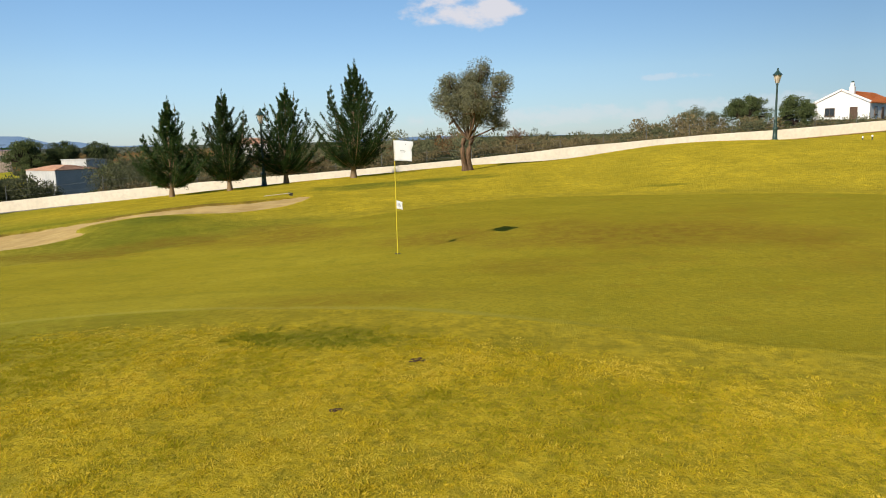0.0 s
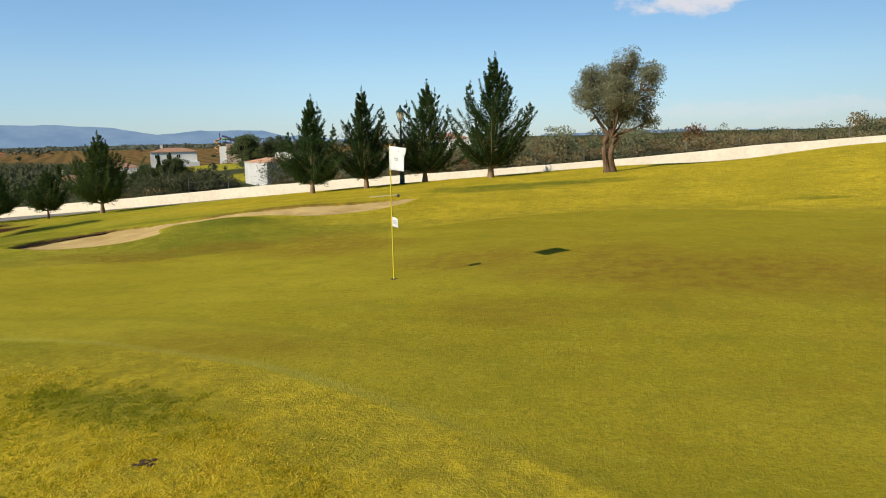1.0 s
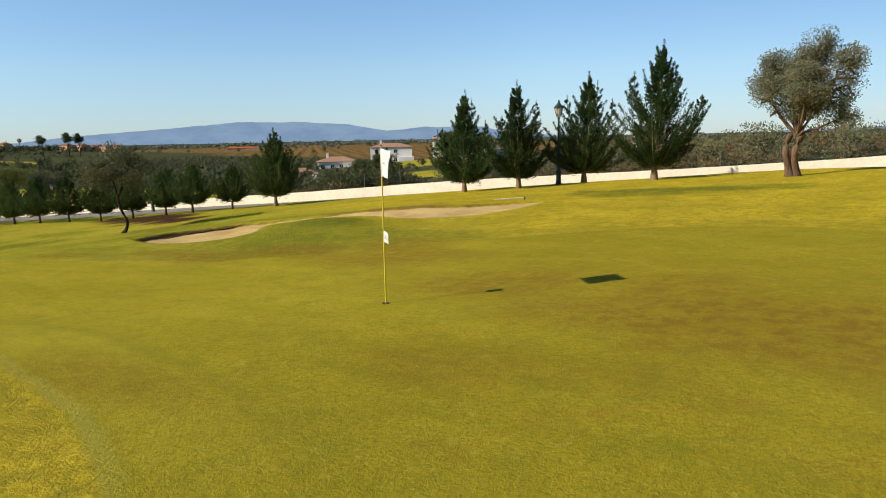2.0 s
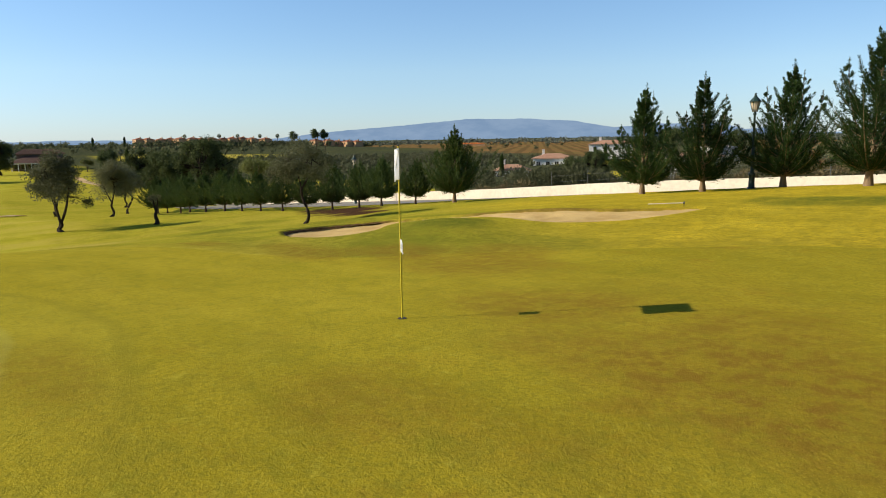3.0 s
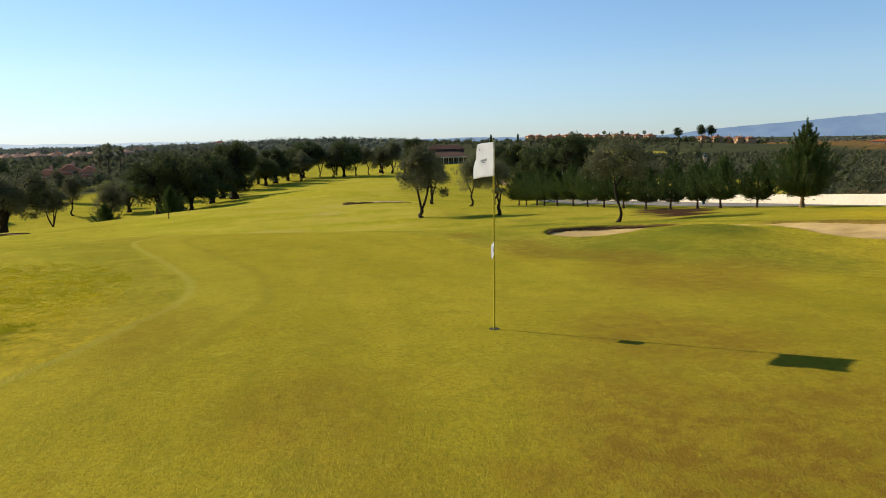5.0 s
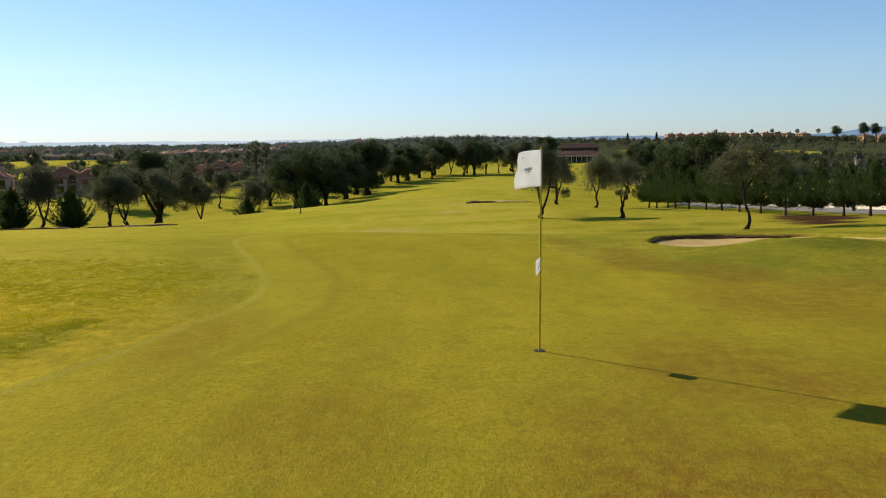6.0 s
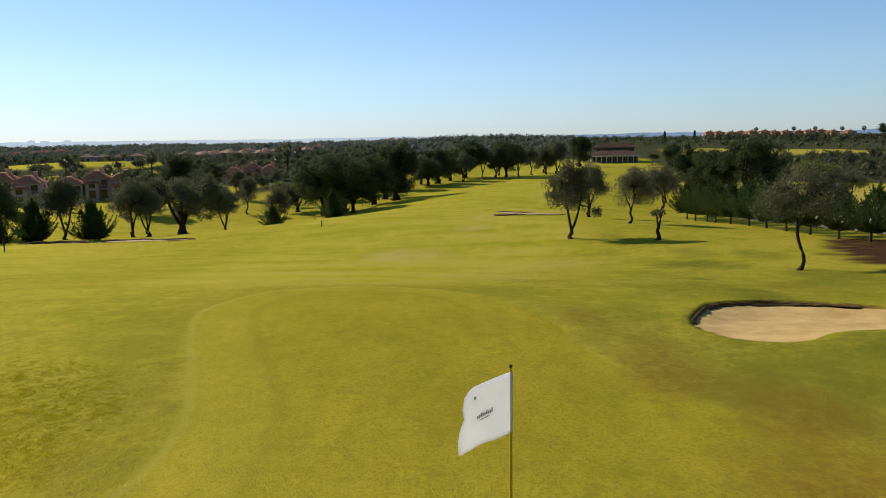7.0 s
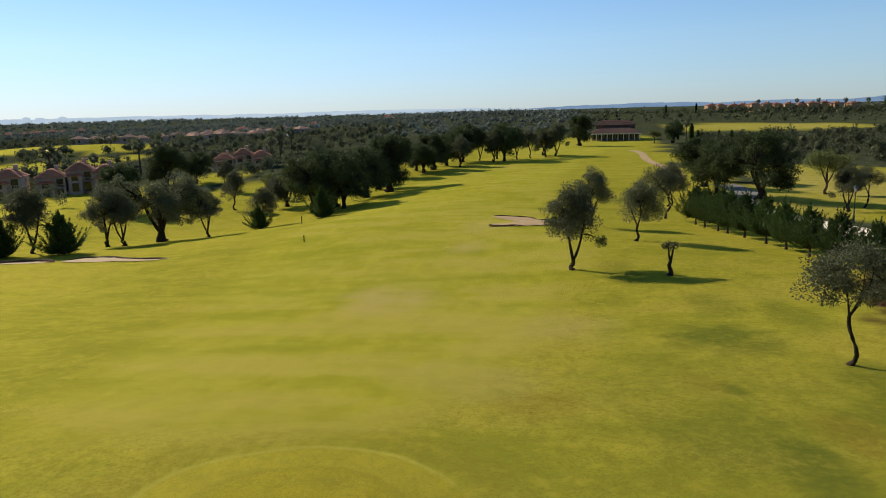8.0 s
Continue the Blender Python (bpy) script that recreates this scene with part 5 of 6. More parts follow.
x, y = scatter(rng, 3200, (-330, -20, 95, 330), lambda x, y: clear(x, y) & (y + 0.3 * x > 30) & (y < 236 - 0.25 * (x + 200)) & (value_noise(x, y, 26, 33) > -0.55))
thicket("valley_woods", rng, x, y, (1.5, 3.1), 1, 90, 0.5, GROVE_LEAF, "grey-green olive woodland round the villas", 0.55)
x, y = scatter(rng, 150, (-72, -34, 66, 88), lambda x, y: (y > 70 - 0.35 * (x + 48)) | (x < -50))
thicket("valley_bushes", rng, x, y, (1.7, 3.2), 1, 360, 0.25, WOOD_LEAF, "dense dark bushes in the valley below the wall", 0.6)
# wood north of the fairway, below the far lawn
x, y = scatter(rng, 520, (-430, -100, 56, 190), lambda x, y: (y > 62 + 0.10 * (-100 - x)) & (y - 10 < 0.56 * -x) & (((x + 135) / 36) ** 2 + ((y - 78) / 22) ** 2 > 1) & (x > -300) & (np.hypot(x + 330, y - 56) > 24))
thicket("north_woods", rng, x, y, (3.0, 6.6), 1, 300, 0.62, WOOD_LEAF, "dark evergreen wood beside the fairway", 0.5)
# gardens and groves round the apartment houses
x, y = scatter(rng, 1000, (-430, -140, -300, -48), lambda x, y: (y < -54 - 0.16 * (x + 150)) & (((x + 240) / 30) ** 2 + ((y + 128) / 11) ** 2 > 1) & (((x + 300) / 34) ** 2 + ((y + 150) / 9) ** 2 > 1) & ((((x + 318) / 50) ** 2 + ((y + 182) / 28) ** 2 > 1) | (rng.uniform(0, 1, len(x)) < 0.12)) & ((((x + 220) / 33) ** 2 + ((y + 146) / 16) ** 2 > 1) | (rng.uniform(0, 1, len(x)) < 0.12))
               & (np.hypot(x + 147, y + 75) > 15) & (np.hypot(x + 138, y + 92) > 14) & (np.hypot(x + 204, y + 63) > 14) & (((x + 175) / 30) ** 2 + ((y + 62) / 9) ** 2 > 1) & (np.abs(0.42 * (x + 384) - 0.91 * (y + 168)) > -1) & ~((x > -400) & (x < -368) & (y < -100) & (y > -230)))
thicket("garden_woods", rng, x, y, (2.3, 6.0), 1, 170, 0.85, GARDEN_LEAF, "dark trees round the apartment houses", 0.55)
x, y = scatter(rng, 210, (-235, -118, -118, -46), lambda x, y: (y < -50 - 0.10 * (x + 150)) & (np.hypot(x + 150, y + 79) > 10) & (np.hypot(x + 137, y + 92) > 10) & (np.hypot(x + 207, y + 64) > 10) & (((x + 180) / 22) ** 2 + ((y + 66) / 6) ** 2 > 1))
thicket("garden_shrubs", rng, x, y, (1.2, 3.6), 0, 210, 0.4, GARDEN_LEAF, "grey-green garden shrubs round the apartment houses", 0.6)
# hillside and plain to the south and west
x, y = scatter(rng, 3900, (-900, -330, -420, 60), lambda x, y: ((x < -430) | (y > -48) ) & ((y > -100) | (x < -402)) & ~((x > -352) & (x < -326) & (y > 30)))
thicket("hillside_woods", rng, x, y, (2.4, 6.2), 1, 64, 1.05, HAZED_LEAF, "wooded hillside of dark evergreens", 0.75)
x, y = scatter(rng, 2200, (-1500, -420, 60, 520), lambda x, y: (((x + 395) / 46) ** 2 + ((y - 146) / 60) ** 2 > 1) & (y < 0.56 * -x))
thicket("western_woods", rng, x, y, (2.5, 5.5), 1, 50, 1.3, WOOD_LEAF, "far belts of dark trees", 0.6)
x, y = scatter(rng, 300, (-604, -530, 170, 350), lambda x, y: x > -640 + 0.40 * (y - 170))
thicket("ridge_trees", rng, x, y, (2.5, 6.6), 1, 120, 0.9, WOOD_LEAF, "dark garden trees below the ochre houses", 0.5)
x, y = scatter(rng, 1500, (-2600, -500, -1500, 200), lambda x, y: np.hypot(x, y) > 900)
thicket("plain_woods", rng, x, y, (4.0, 10.0), 1, 26, 4.5, HAZED_LEAF, "distant trees over the plain", 1.2)
x, y = scatter(rng, 1900, (-2200, -300, 500, 1900), lambda x, y: (np.hypot(x, y) > 1150) & (np.hypot(x, y) < 1900))
thicket("field_trees", rng, x, y, (4.0, 9.0), 1, 26, 4.0, HAZED_LEAF, "dark tree belt beyond the brown fields", 1.3)
x, y = scatter(rng, 45, (-900, -250, 330, 900), lambda x, y: np.hypot(x, y) > 400)
thicket("field_shrubs", rng, x, y, (3.0, 5.0), 1, 90, 1.3, WOOD_LEAF, "single dark trees in the brown fields", 0.8)


# ---- distance ----
def ridge(name, az0, az1, dist, profile, material, label):
    """A far range of hills: a curved slope whose crest follows a profile of heights in degrees."""
    az = np.radians(np.linspace(az0, az1, 260))
    deg = np.interp(np.degrees(az), [p[0] for p in profile], [p[1] for p in profile])
    deg = deg + 0.035 * value_noise(np.degrees(az), az * 0, 1.6, 41) + 0.02 * value_noise(np.degrees(az), az * 0, 0.45, 42)
    rows = []
    for f, back in ((-0.15, -260), (0.35, -160), (0.8, -60), (1.0, 0), (0.9, 60)):
        r = dist + back
        rows.append(np.stack([r * np.cos(az), r * np.sin(az), 2 + r * np.tan(np.radians(deg)) * f + (f < 0) * -25], 1))
    v = np.concatenate(rows)
    n = len(az)
    i, j = np.meshgrid(np.arange(n - 1), np.arange(4) * n)
    k = (i + j).ravel()
    tagged(new(name, mesh_of(name, v, np.stack([k, k + 1, k + n + 1, k + n], 1), material, True)), label, "hills", kind="structure")


ridge("backdrop_hills", 112, 158, 4300, ((112, 0.05), (116, 0.12), (117.3, 0.3), (118.6, 0.5), (119.8, 0.42), (121.5, 0.86), (123.3, 0.95), (126, 0.95), (129, 0.75), (132, 1.25), (135.4, 1.47), (138, 1.52), (140.5, 1.5), (144, 1.25), (147.3, 0.98), (151, 0.7), (154, 0.42), (157, 0.15), (158, 0.0)), HILL_HAZE, "long blue mountain range on the horizon")
ridge("backdrop_low_hills", 156, 181, 4400, ((156, 0.2), (160, 0.28), (164, 0.2), (168, 0.32), (172, 0.25), (176, 0.2), (181, 0.05)), HILL_HAZE, "low blue hills on the horizon")
ridge("backdrop_east_hills", 60, 100, 4400, ((60, 0.0), (75, 0.05), (86, 0.15), (90, 0.3), (95, 0.2), (100, 0.1)), HILL_HAZE, "faint blue hills behind the scrub")
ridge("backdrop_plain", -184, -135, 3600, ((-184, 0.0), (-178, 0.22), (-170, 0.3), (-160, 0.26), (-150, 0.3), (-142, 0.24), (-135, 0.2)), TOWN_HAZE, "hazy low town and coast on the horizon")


def tower_block(x, y, w, h):
    holder = tagged(new("tower_block"), "far-off apartment tower on the horizon, glowing in a pale haze colour", "building", "towers on the horizon")
    bm = bmesh.new()
    box(bm, 0, 0, 0, w, w, h, 0.4)
    box(bm, w * 0.1, 0, h, w * 0.35, w * 0.3, h * 0.07)
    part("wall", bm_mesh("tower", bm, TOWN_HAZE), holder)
    holder.matrix_basis = pose(x, y, 0, 0, 0, 20)


for az, w, h in ((-144.0, 34, 26), (-145.2, 30, 34), (-146.0, 36, 30), (-147.4, 30, 33), (-147.9, 26, 22), (-142.8, 40, 20)):
    tower_block(3100 * math.cos(radians(az)), 3100 * math.sin(radians(az)), w * 0.7, h * 0.7)


# ---- buildings ----
def window(parent, x, y, z, w, h, turn, frame_mat, sill=True):
    """A framed pane on a wall; turn: the way in which the wall faces, degrees."""
    t = pose(x, y, z, 0, 0, turn)
    bm = bmesh.new()
    for sx, sz, cx, cz in ((w, 0.09, 0, 0), (w, 0.09, 0, h - 0.09), (0.09, h, -w / 2 + 0.045, 0), (0.09, h, w / 2 - 0.045, 0), (0.05, h, 0, 0)):
        box(bm, cx, 0, cz, sx, 0.10, sz)
    fr = part("window", bm_mesh("window_frame", bm, frame_mat), parent, m=t)
    bm = bmesh.new()
    box(bm, 0, 0, 0.05, w - 0.1, 0.05, h - 0.1)
    part("pane", bm_mesh("pane", bm, PANE), fr)
    if sill:
        bm = bmesh.new()
        box(bm, 0, -0.06, -0.1, w + 0.16, 0.2, 0.09)
        part("sill", bm_mesh("sill", bm, frame_mat), fr)


def door(parent, x, y, z, w, h, turn, mat):
    bm = bmesh.new()
    box(bm, 0, 0, 0, w, 0.09, h, 0.01)
    box(bm, -w / 4, -0.05, h * 0.55, w * 0.36, 0.03, h * 0.35)
    box(bm, w / 4, -0.05, h * 0.55, w * 0.36, 0.03, h * 0.35)
    box(bm, 0, -0.05, h * 0.08, w * 0.8, 0.03, h * 0.35)
    part("door", bm_mesh("door", bm, mat), parent, m=pose(x, y, z, 0, 0, turn))


def gable_roof(w, d, z, rise, over, tiles, ridge_along_x=True):
    """Two slopes of tile courses with real steps."""
    bm = bmesh.new()
    length, half = (w, d / 2) if ridge_along_x else (d, w / 2)
    n = max(4, int(half / 0.45))
    for side in (-1, 1):
        for k in range(n):
            a, b = k / n, (k + 1) / n
            ya, yb = (half + over) * (1 - a), (half + over) * (1 - b)
            za, zb = z - over * rise / half + (rise + over * rise / half) * a, z - over * rise / half + (rise + over * rise / half) * b
            pts = [(-length / 2 - over, ya, za), (length / 2 + over, ya, za), (length / 2 + over, yb - 0.02, zb), (-length / 2 - over, yb - 0.02, zb)]
            lo = [bm.verts.new((p[0], side * p[1], p[2])) for p in pts]
            hi = [bm.verts.new((p[0], side * p[1], p[2] + (0.14 if i < 2 else 0.09))) for i, p in enumerate(pts)]
            for f in ((0, 1, 2, 3), (7, 6, 5, 4), (0, 4, 5, 1), (1, 5, 6, 2), (2, 6, 7, 3), (3, 7, 4, 0)):
                bm.faces.new([(lo + hi)[i] for i in f])
    if not ridge_along_x:
        bmesh.ops.rotate(bm, verts=bm.verts, matrix=Matrix.Rotation(math.pi / 2, 3, "Z"))
    return bm


def hip_roof(w, d, z, rise, over):
    """Four tiled slopes in stepped courses."""
    bm = bmesh.new()
    n = 7
    for k in range(n):
        a, b = k / n, (k + 1) / n
        ring = []
        for f, zz in ((a, 0.12), (b, 0.05)):
            hx, hy = (w / 2 + over) - min(w, d) / 2 * 0.98 * f, (d / 2 + over) - min(w, d) / 2 * 0.98 * f
            hx, hy = max(hx, 0.1), max(hy, 0.1)
            ring.append([bm.verts.new((sx * hx, sy * hy, z + rise * f + zz)) for sx, sy in ((-1, -1), (1, -1), (1, 1), (-1, 1))])
        low = [bm.verts.new((v.co.x, v.co.y, v.co.z - 0.12)) for v in ring[0]]
        for i in range(4):
            j = (i + 1) % 4
            bm.faces.new((ring[0][i], ring[0][j], ring[1][j], ring[1][i]))
            bm.faces.new((low[i], low[j], ring[0][j], ring[0][i]))
        bm.faces.new(ring[1])
        bm.faces.new(low)
    return bm


def prism(bm, w, d, z, rise):
    """Gable walls under a roof along x."""
    for sx in (-1, 1):
        a = [bm.verts.new((sx * (w / 2 - o), y, zz)) for o in (0.0, 0.3) for y, zz in ((-d / 2, z), (d / 2, z), (0, z + rise))]
        bm.faces.new(a[:3])
        bm.faces.new(a[3:])
        for i in range(3):
            j = (i + 1) % 3
            bm.faces.new((a[i], a[j], a[j + 3], a[i + 3]))


def white_cottage():
    """Low whitewashed house with an orange roof on the rise."""
    house = tagged(new("house"), "single-storey whitewashed cottage with an orange tiled roof", "house")
    bm = bmesh.new()
    box(bm, 0, 0, -0.6, 16, 8.4, 3.3)
    prism(bm, 16, 8.4, 2.7, 2.0)
    part("wall", bm_mesh("wall", bm, WHITE), house)
    part("roof", bm_mesh("roof", gable_roof(15.8, 8.4, 2.72, 2.0, 0.25, 1), TILE), house)
    bm = bmesh.new()
    for s in (-1, 1):
        r = bmesh.ops.create_cube(bm, size=1.0)
        bmesh.ops.scale(bm, verts=r["verts"], vec=(0.4, 4.9, 0.28))
        bmesh.ops.rotate(bm, verts=r["verts"], matrix=Matrix.Rotation(-s * math.atan2(2.0, 4.2), 3, "X"))
        bmesh.ops.translate(bm, verts=r["verts"], vec=(-8.05, s * 2.15, 3.85))
    part("verge", bm_mesh("verge", bm, WHITE), house)
    bm = bmesh.new()
    box(bm, -5.6, -0.8, 4.0, 0.78, 0.78, 1.4, 0.06)
    box(bm, -5.6, -0.8, 5.4, 0.56, 0.56, 0.6, 0.08)
    ch = part("chimney", bm_mesh("chimney", bm, WHITE), house)
    bm = bmesh.new()
    box(bm, -5.6, -0.8, 6.0, 0.36, 0.36, 0.25, 0.03)
    part("cap", bm_mesh("cap", bm, CAST_IRON), ch)
    window(house, -8.05, 1.6, 0.75, 1.5, 1.3, -90, FRAME_BROWN)
    door(house, -8.05, -1.9, 0.0, 1.1, 2.1, -90, FRAME_BROWN)
    window(house, -5.2, -4.25, 0.8, 1.1, 1.3, 0, FRAME_BROWN)
    door(house, -1.6, -4.25, 0.0, 1.1, 2.1, 0, FRAME_BROWN)
    window(house, 2.0, -4.25, 0.8, 1.1, 1.3, 0, FRAME_BROWN)
    house.matrix_basis = pose(54.8, 102.8, 3.3, 0, 0, 45) @ Matrix.Scale(0.82, 4)


white_cottage()


def outbuilding():
    """Long white store with a low tiled roof and a flat-roofed block behind it."""
    house = tagged(new("outbuilding"), "white outbuilding with a faded tiled roof and solar panels behind", "house")
    bm = bmesh.new()
    box(bm, 3.5, 5.2, -3.0, 7.0, 10.4, 5.8)
    part("wall", bm_mesh("wall", bm, SHADED_WHITE), house)
    part("roof", bm_mesh("roof", hip_roof(7.0, 10.4, 2.8, 0.75, 0.12), TILE_FADED), house, "", pose(3.5, 5.2, 0))
    bm = bmesh.new()
    box(bm, 9.7, 10.2, -3.0, 3.6, 9.0, 7.2)
    box(bm, 9.7, 10.2, 4.2, 3.8, 9.2, 0.14)
    part("upper_block", bm_mesh("upper_block", bm, SHADED_WHITE), house)
    for k in range(3):
        bm = bmesh.new()
        box(bm, 0, 0, 0, 0.06, 1.3, 1.7)
        part("solar_panel", bm_mesh("solar_panel", bm, PANE), house, "dark tilted solar panel", pose(8.6 + 0.9 * k, 7.4 + 0.5 * k, 4.4, 0, 38, -30))
    house.matrix_basis = pose(-64.0, 113.8, -4.1, 0, 0, 54)


outbuilding()


def pink_annexe():
    """Small pink house with a flat roof beside the villa's lawn."""
    house = tagged(new("annexe"), "small pink and white house beside a lawn", "house", "villas in the valley")
    bm = bmesh.new()
    box(bm, 0, 0, -2.5, 5.0, 6.0, 6.1)
    box(bm, 0, 0, 3.6, 5.3, 6.3, 0.25)
    part("wall", bm_mesh("wall", bm, CREAM), house)
    bm = bmesh.new()
    box(bm, -3.6, 0, -2.5, 2.2, 5.0, 5.5)
    part("porch", bm_mesh("porch", bm, WHITE), house, "white porch")
    window(house, 0.6, -3.02, 0.9, 1.4, 1.4, 0, FRAME_WHITE)
    house.matrix_basis = pose(-135.2, 211.2, -1.8, 0, 0, 30)


def water_slide(x, y, z):
    """Far-off slide tower: a dark frame, a coiled orange flume and straight green and violet ones."""
    slide = tagged(new("water_slide"), "far water slide with orange, green and violet chutes on dark posts", "slide")
    bm = bmesh.new()
    for a in range(7):
        for b in range(2):
            box(bm, -7 + 2.4 * a, 3.0 * b, -4, 0.25, 0.25, 13.5 - 0.9 * a)
    for k in range(3):
        box(bm, 0.2, 1.5, 1.5 + 2.6 * k, 14 - 3 * k, 3.0, 0.22)
    part("frame", bm_mesh("frame", bm, CAST_IRON), slide)
    t = np.linspace(0, 1, 40)
    v, q = tube(np.c_[-8 + 1.3 * np.cos(t * 15), 1.3 * np.sin(t * 15), 7.0 - 7 * t], np.full(40, 0.4), 8)
    part("coiled_chute", mesh_of("coiled_chute", v, q, CHUTE_ORANGE, True), slide, "orange coiled chute")
    for name, mat, y0, z0, z1 in (("straight_chute", CHUTE_GREEN, 3.2, 6.6, 4.6), ("straight_chute", CHUTE_VIOLET, -0.4, 8.2, 2.0), ("straight_chute", CHUTE_VIOLET, 1.2, 5.2, 1.0)):
        v, q = tube(np.c_[-6 + 15 * t, y0 + 0 * t, z0 + (z1 - z0) * t + 0.35 * np.sin(t * 9)], np.full(40, 0.42), 8)
        part(name, mesh_of(name, v, q, mat, True), slide)
    slide.matrix_basis = pose(x, y, z, 0, 0, 34) @ Matrix.Scale(1.15, 4)


pink_annexe()
water_slide(-229, 352.8, -3.2)


def villa(x, y, z, turn, w, d, storeys, label, tile=TILE_OLD, wall=WHITE):
    house = tagged(new("villa"), label, "house", "villas in the valley")
    h = 2.9 * storeys
    bm = bmesh.new()
    box(bm, 0, 0, -2.0, w, d, h + 2.0)
    box(bm, w * 0.36, -d * 0.58, -2.0, w * 0.36, d * 0.3, 2.0 + 2.6)
    part("wall", bm_mesh("wall", bm, wall), house)
    part("roof", bm_mesh("roof", hip_roof(w, d, h, 1.3, 0.35), tile), house)
    bm = bmesh.new()
    box(bm, -w * 0.25, 0.3, h + 0.4, 0.7, 0.7, 1.9, 0.04)
    box(bm, -w * 0.25, 0.3, h + 2.3, 0.9, 0.9, 0.14)
    part("chimney", bm_mesh("chimney", bm, wall), house)
    for s in range(storeys):
        for fx in (-0.36, -0.12, 0.1):
            window(house, w * fx, -d / 2 - 0.02, 0.9 + 2.9 * s, 1.2, 1.3, 0, FRAME_WHITE)
    for s in range(storeys):
        window(house, -w / 2 - 0.02, 0, 0.9 + 2.9 * s, 1.2, 1.3, -90, FRAME_WHITE)
        window(house, w / 2 + 0.02, 0.8, 0.9 + 2.9 * s, 1.2, 1.3, 90, FRAME_WHITE)
    house.matrix_basis = pose(x, y, z, 0, 0, turn)


for x, y, z, turn, w, d, storeys, label in ((-151.5, 201.2, -6.0, 38, 14.0, 9, 2, "white two-storey villa with a tiled hip roof"), (-134.5, 156, -6.3, 42, 10.8, 8, 1, "low white villa with a wide terracotta hip roof among trees"),
                                            (-117.6, 124.9, -8.0, 45, 8.2, 6.5, 1, "small white house with a tiled roof and chimney"), (-45.5, 159.0, -0.8, 24, 9, 7, 1, "white house glimpsed between the cypresses")):
    villa(x, y, z, turn, w, d, storeys, label, TILE_FADED)
villa(-690, 585, ground_z(-690, 585), 45, 38, 12, 1, "long farmhouse with a red roof beyond the fields", TILE, OCHRE)


def apartment_house(x, y, z, turn):
    """Two-storey holiday apartments: three staggered bays with hip roofs, porches with lean-to roofs, balconies and pillars."""
    house = tagged(new("apartment_building"), "two-storey cream apartment house with terracotta hip roofs", "building", "apartment houses")
    for cx, cy, w, top in ((-6.0, 0.0, 6.6, 5.2), (0.4, 2.2, 6.0, 6.5), (6.4, 0.8, 6.2, 5.7)):
        base = top - 5.4
        bm = bmesh.new()
        box(bm, cx, cy, -2, w, 8.4, 2 + top)
        part("wall", bm_mesh("wall", bm, CREAM), house)
        roof = part("roof", bm_mesh("roof", hip_roof(w, 8.4, top, 1.9, 0.4), TILE_OLD), house, m=pose(cx, cy, 0))
        bm = bmesh.new()
        box(bm, 1.2, 1.4, top + 0.7, 0.9, 0.9, 1.9, 0.05)
        box(bm, 1.2, 1.4, top + 2.6, 1.15, 1.15, 0.16)
        part("chimney", bm_mesh("chimney", bm, CREAM), roof)
        # porch in front, a storey and a half high, under its own small roof
        bm = bmesh.new()
        box(bm, cx - 0.9, cy - 5.2, -2, w * 0.52, 2.2, 2 + top - 1.3)
        part("porch", bm_mesh("porch", bm, CREAM), house)
        part("porch_roof", bm_mesh("porch_roof", hip_roof(w * 0.52, 2.2, 0, 0.75, 0.35), TILE_OLD), house, m=pose(cx - 0.9, cy - 5.2, top - 1.3))
        for fl in (0, 1):
            window(house, cx - 0.9, cy - 6.32, base + 0.4 + 2.6 * fl, 1.5, 1.5 if fl else 2.0, 0, FRAME_BROWN, False)
            window(house, cx + w * 0.32, cy - 4.22, base + 0.2 + 2.75 * fl, 1.5, 2.1, 0, FRAME_BROWN, False)
            window(house, cx - w / 2 - 0.02, cy + 1.0, base + 0.7 + 2.75 * fl, 1.2, 1.3, -90, FRAME_BROWN, False)
            window(house, cx + w / 2 + 0.02, cy + 1.0, base + 0.7 + 2.75 * fl, 1.2, 1.3, 90, FRAME_BROWN, False)
        bm = bmesh.new()
        box(bm, 0, 0, 0, w * 0.42, 1.5, 0.2)
        for k in range(6):
            box(bm, -w * 0.2 + w * 0.08 * k, -0.68, 0.2, 0.06, 0.06, 0.85)
        box(bm, 0, -0.68, 1.03, w * 0.42, 0.09, 0.09)
        part("balcony", bm_mesh("balcony", bm, CREAM), house, m=pose(cx + w * 0.3, cy - 4.9, base + 2.6))
        bm = bmesh.new()
        box(bm, 0, 0, -2, 0.4, 0.4, 2 + base + 2.6)
        part("pillar", bm_mesh("pillar", bm, CREAM), house, m=pose(cx + w * 0.47, cy - 5.4, 0))
    house.matrix_basis = pose(x, y, z, 0, 0, turn) @ Matrix.Scale(0.85, 4)


apartment_house(-150, -79, -9.3, 118)
apartment_house(-137, -92, -9.0, 112)
apartment_house(-207, -64, -9.6, 108)
apartment_house(-230, -20, -10.5, 96)


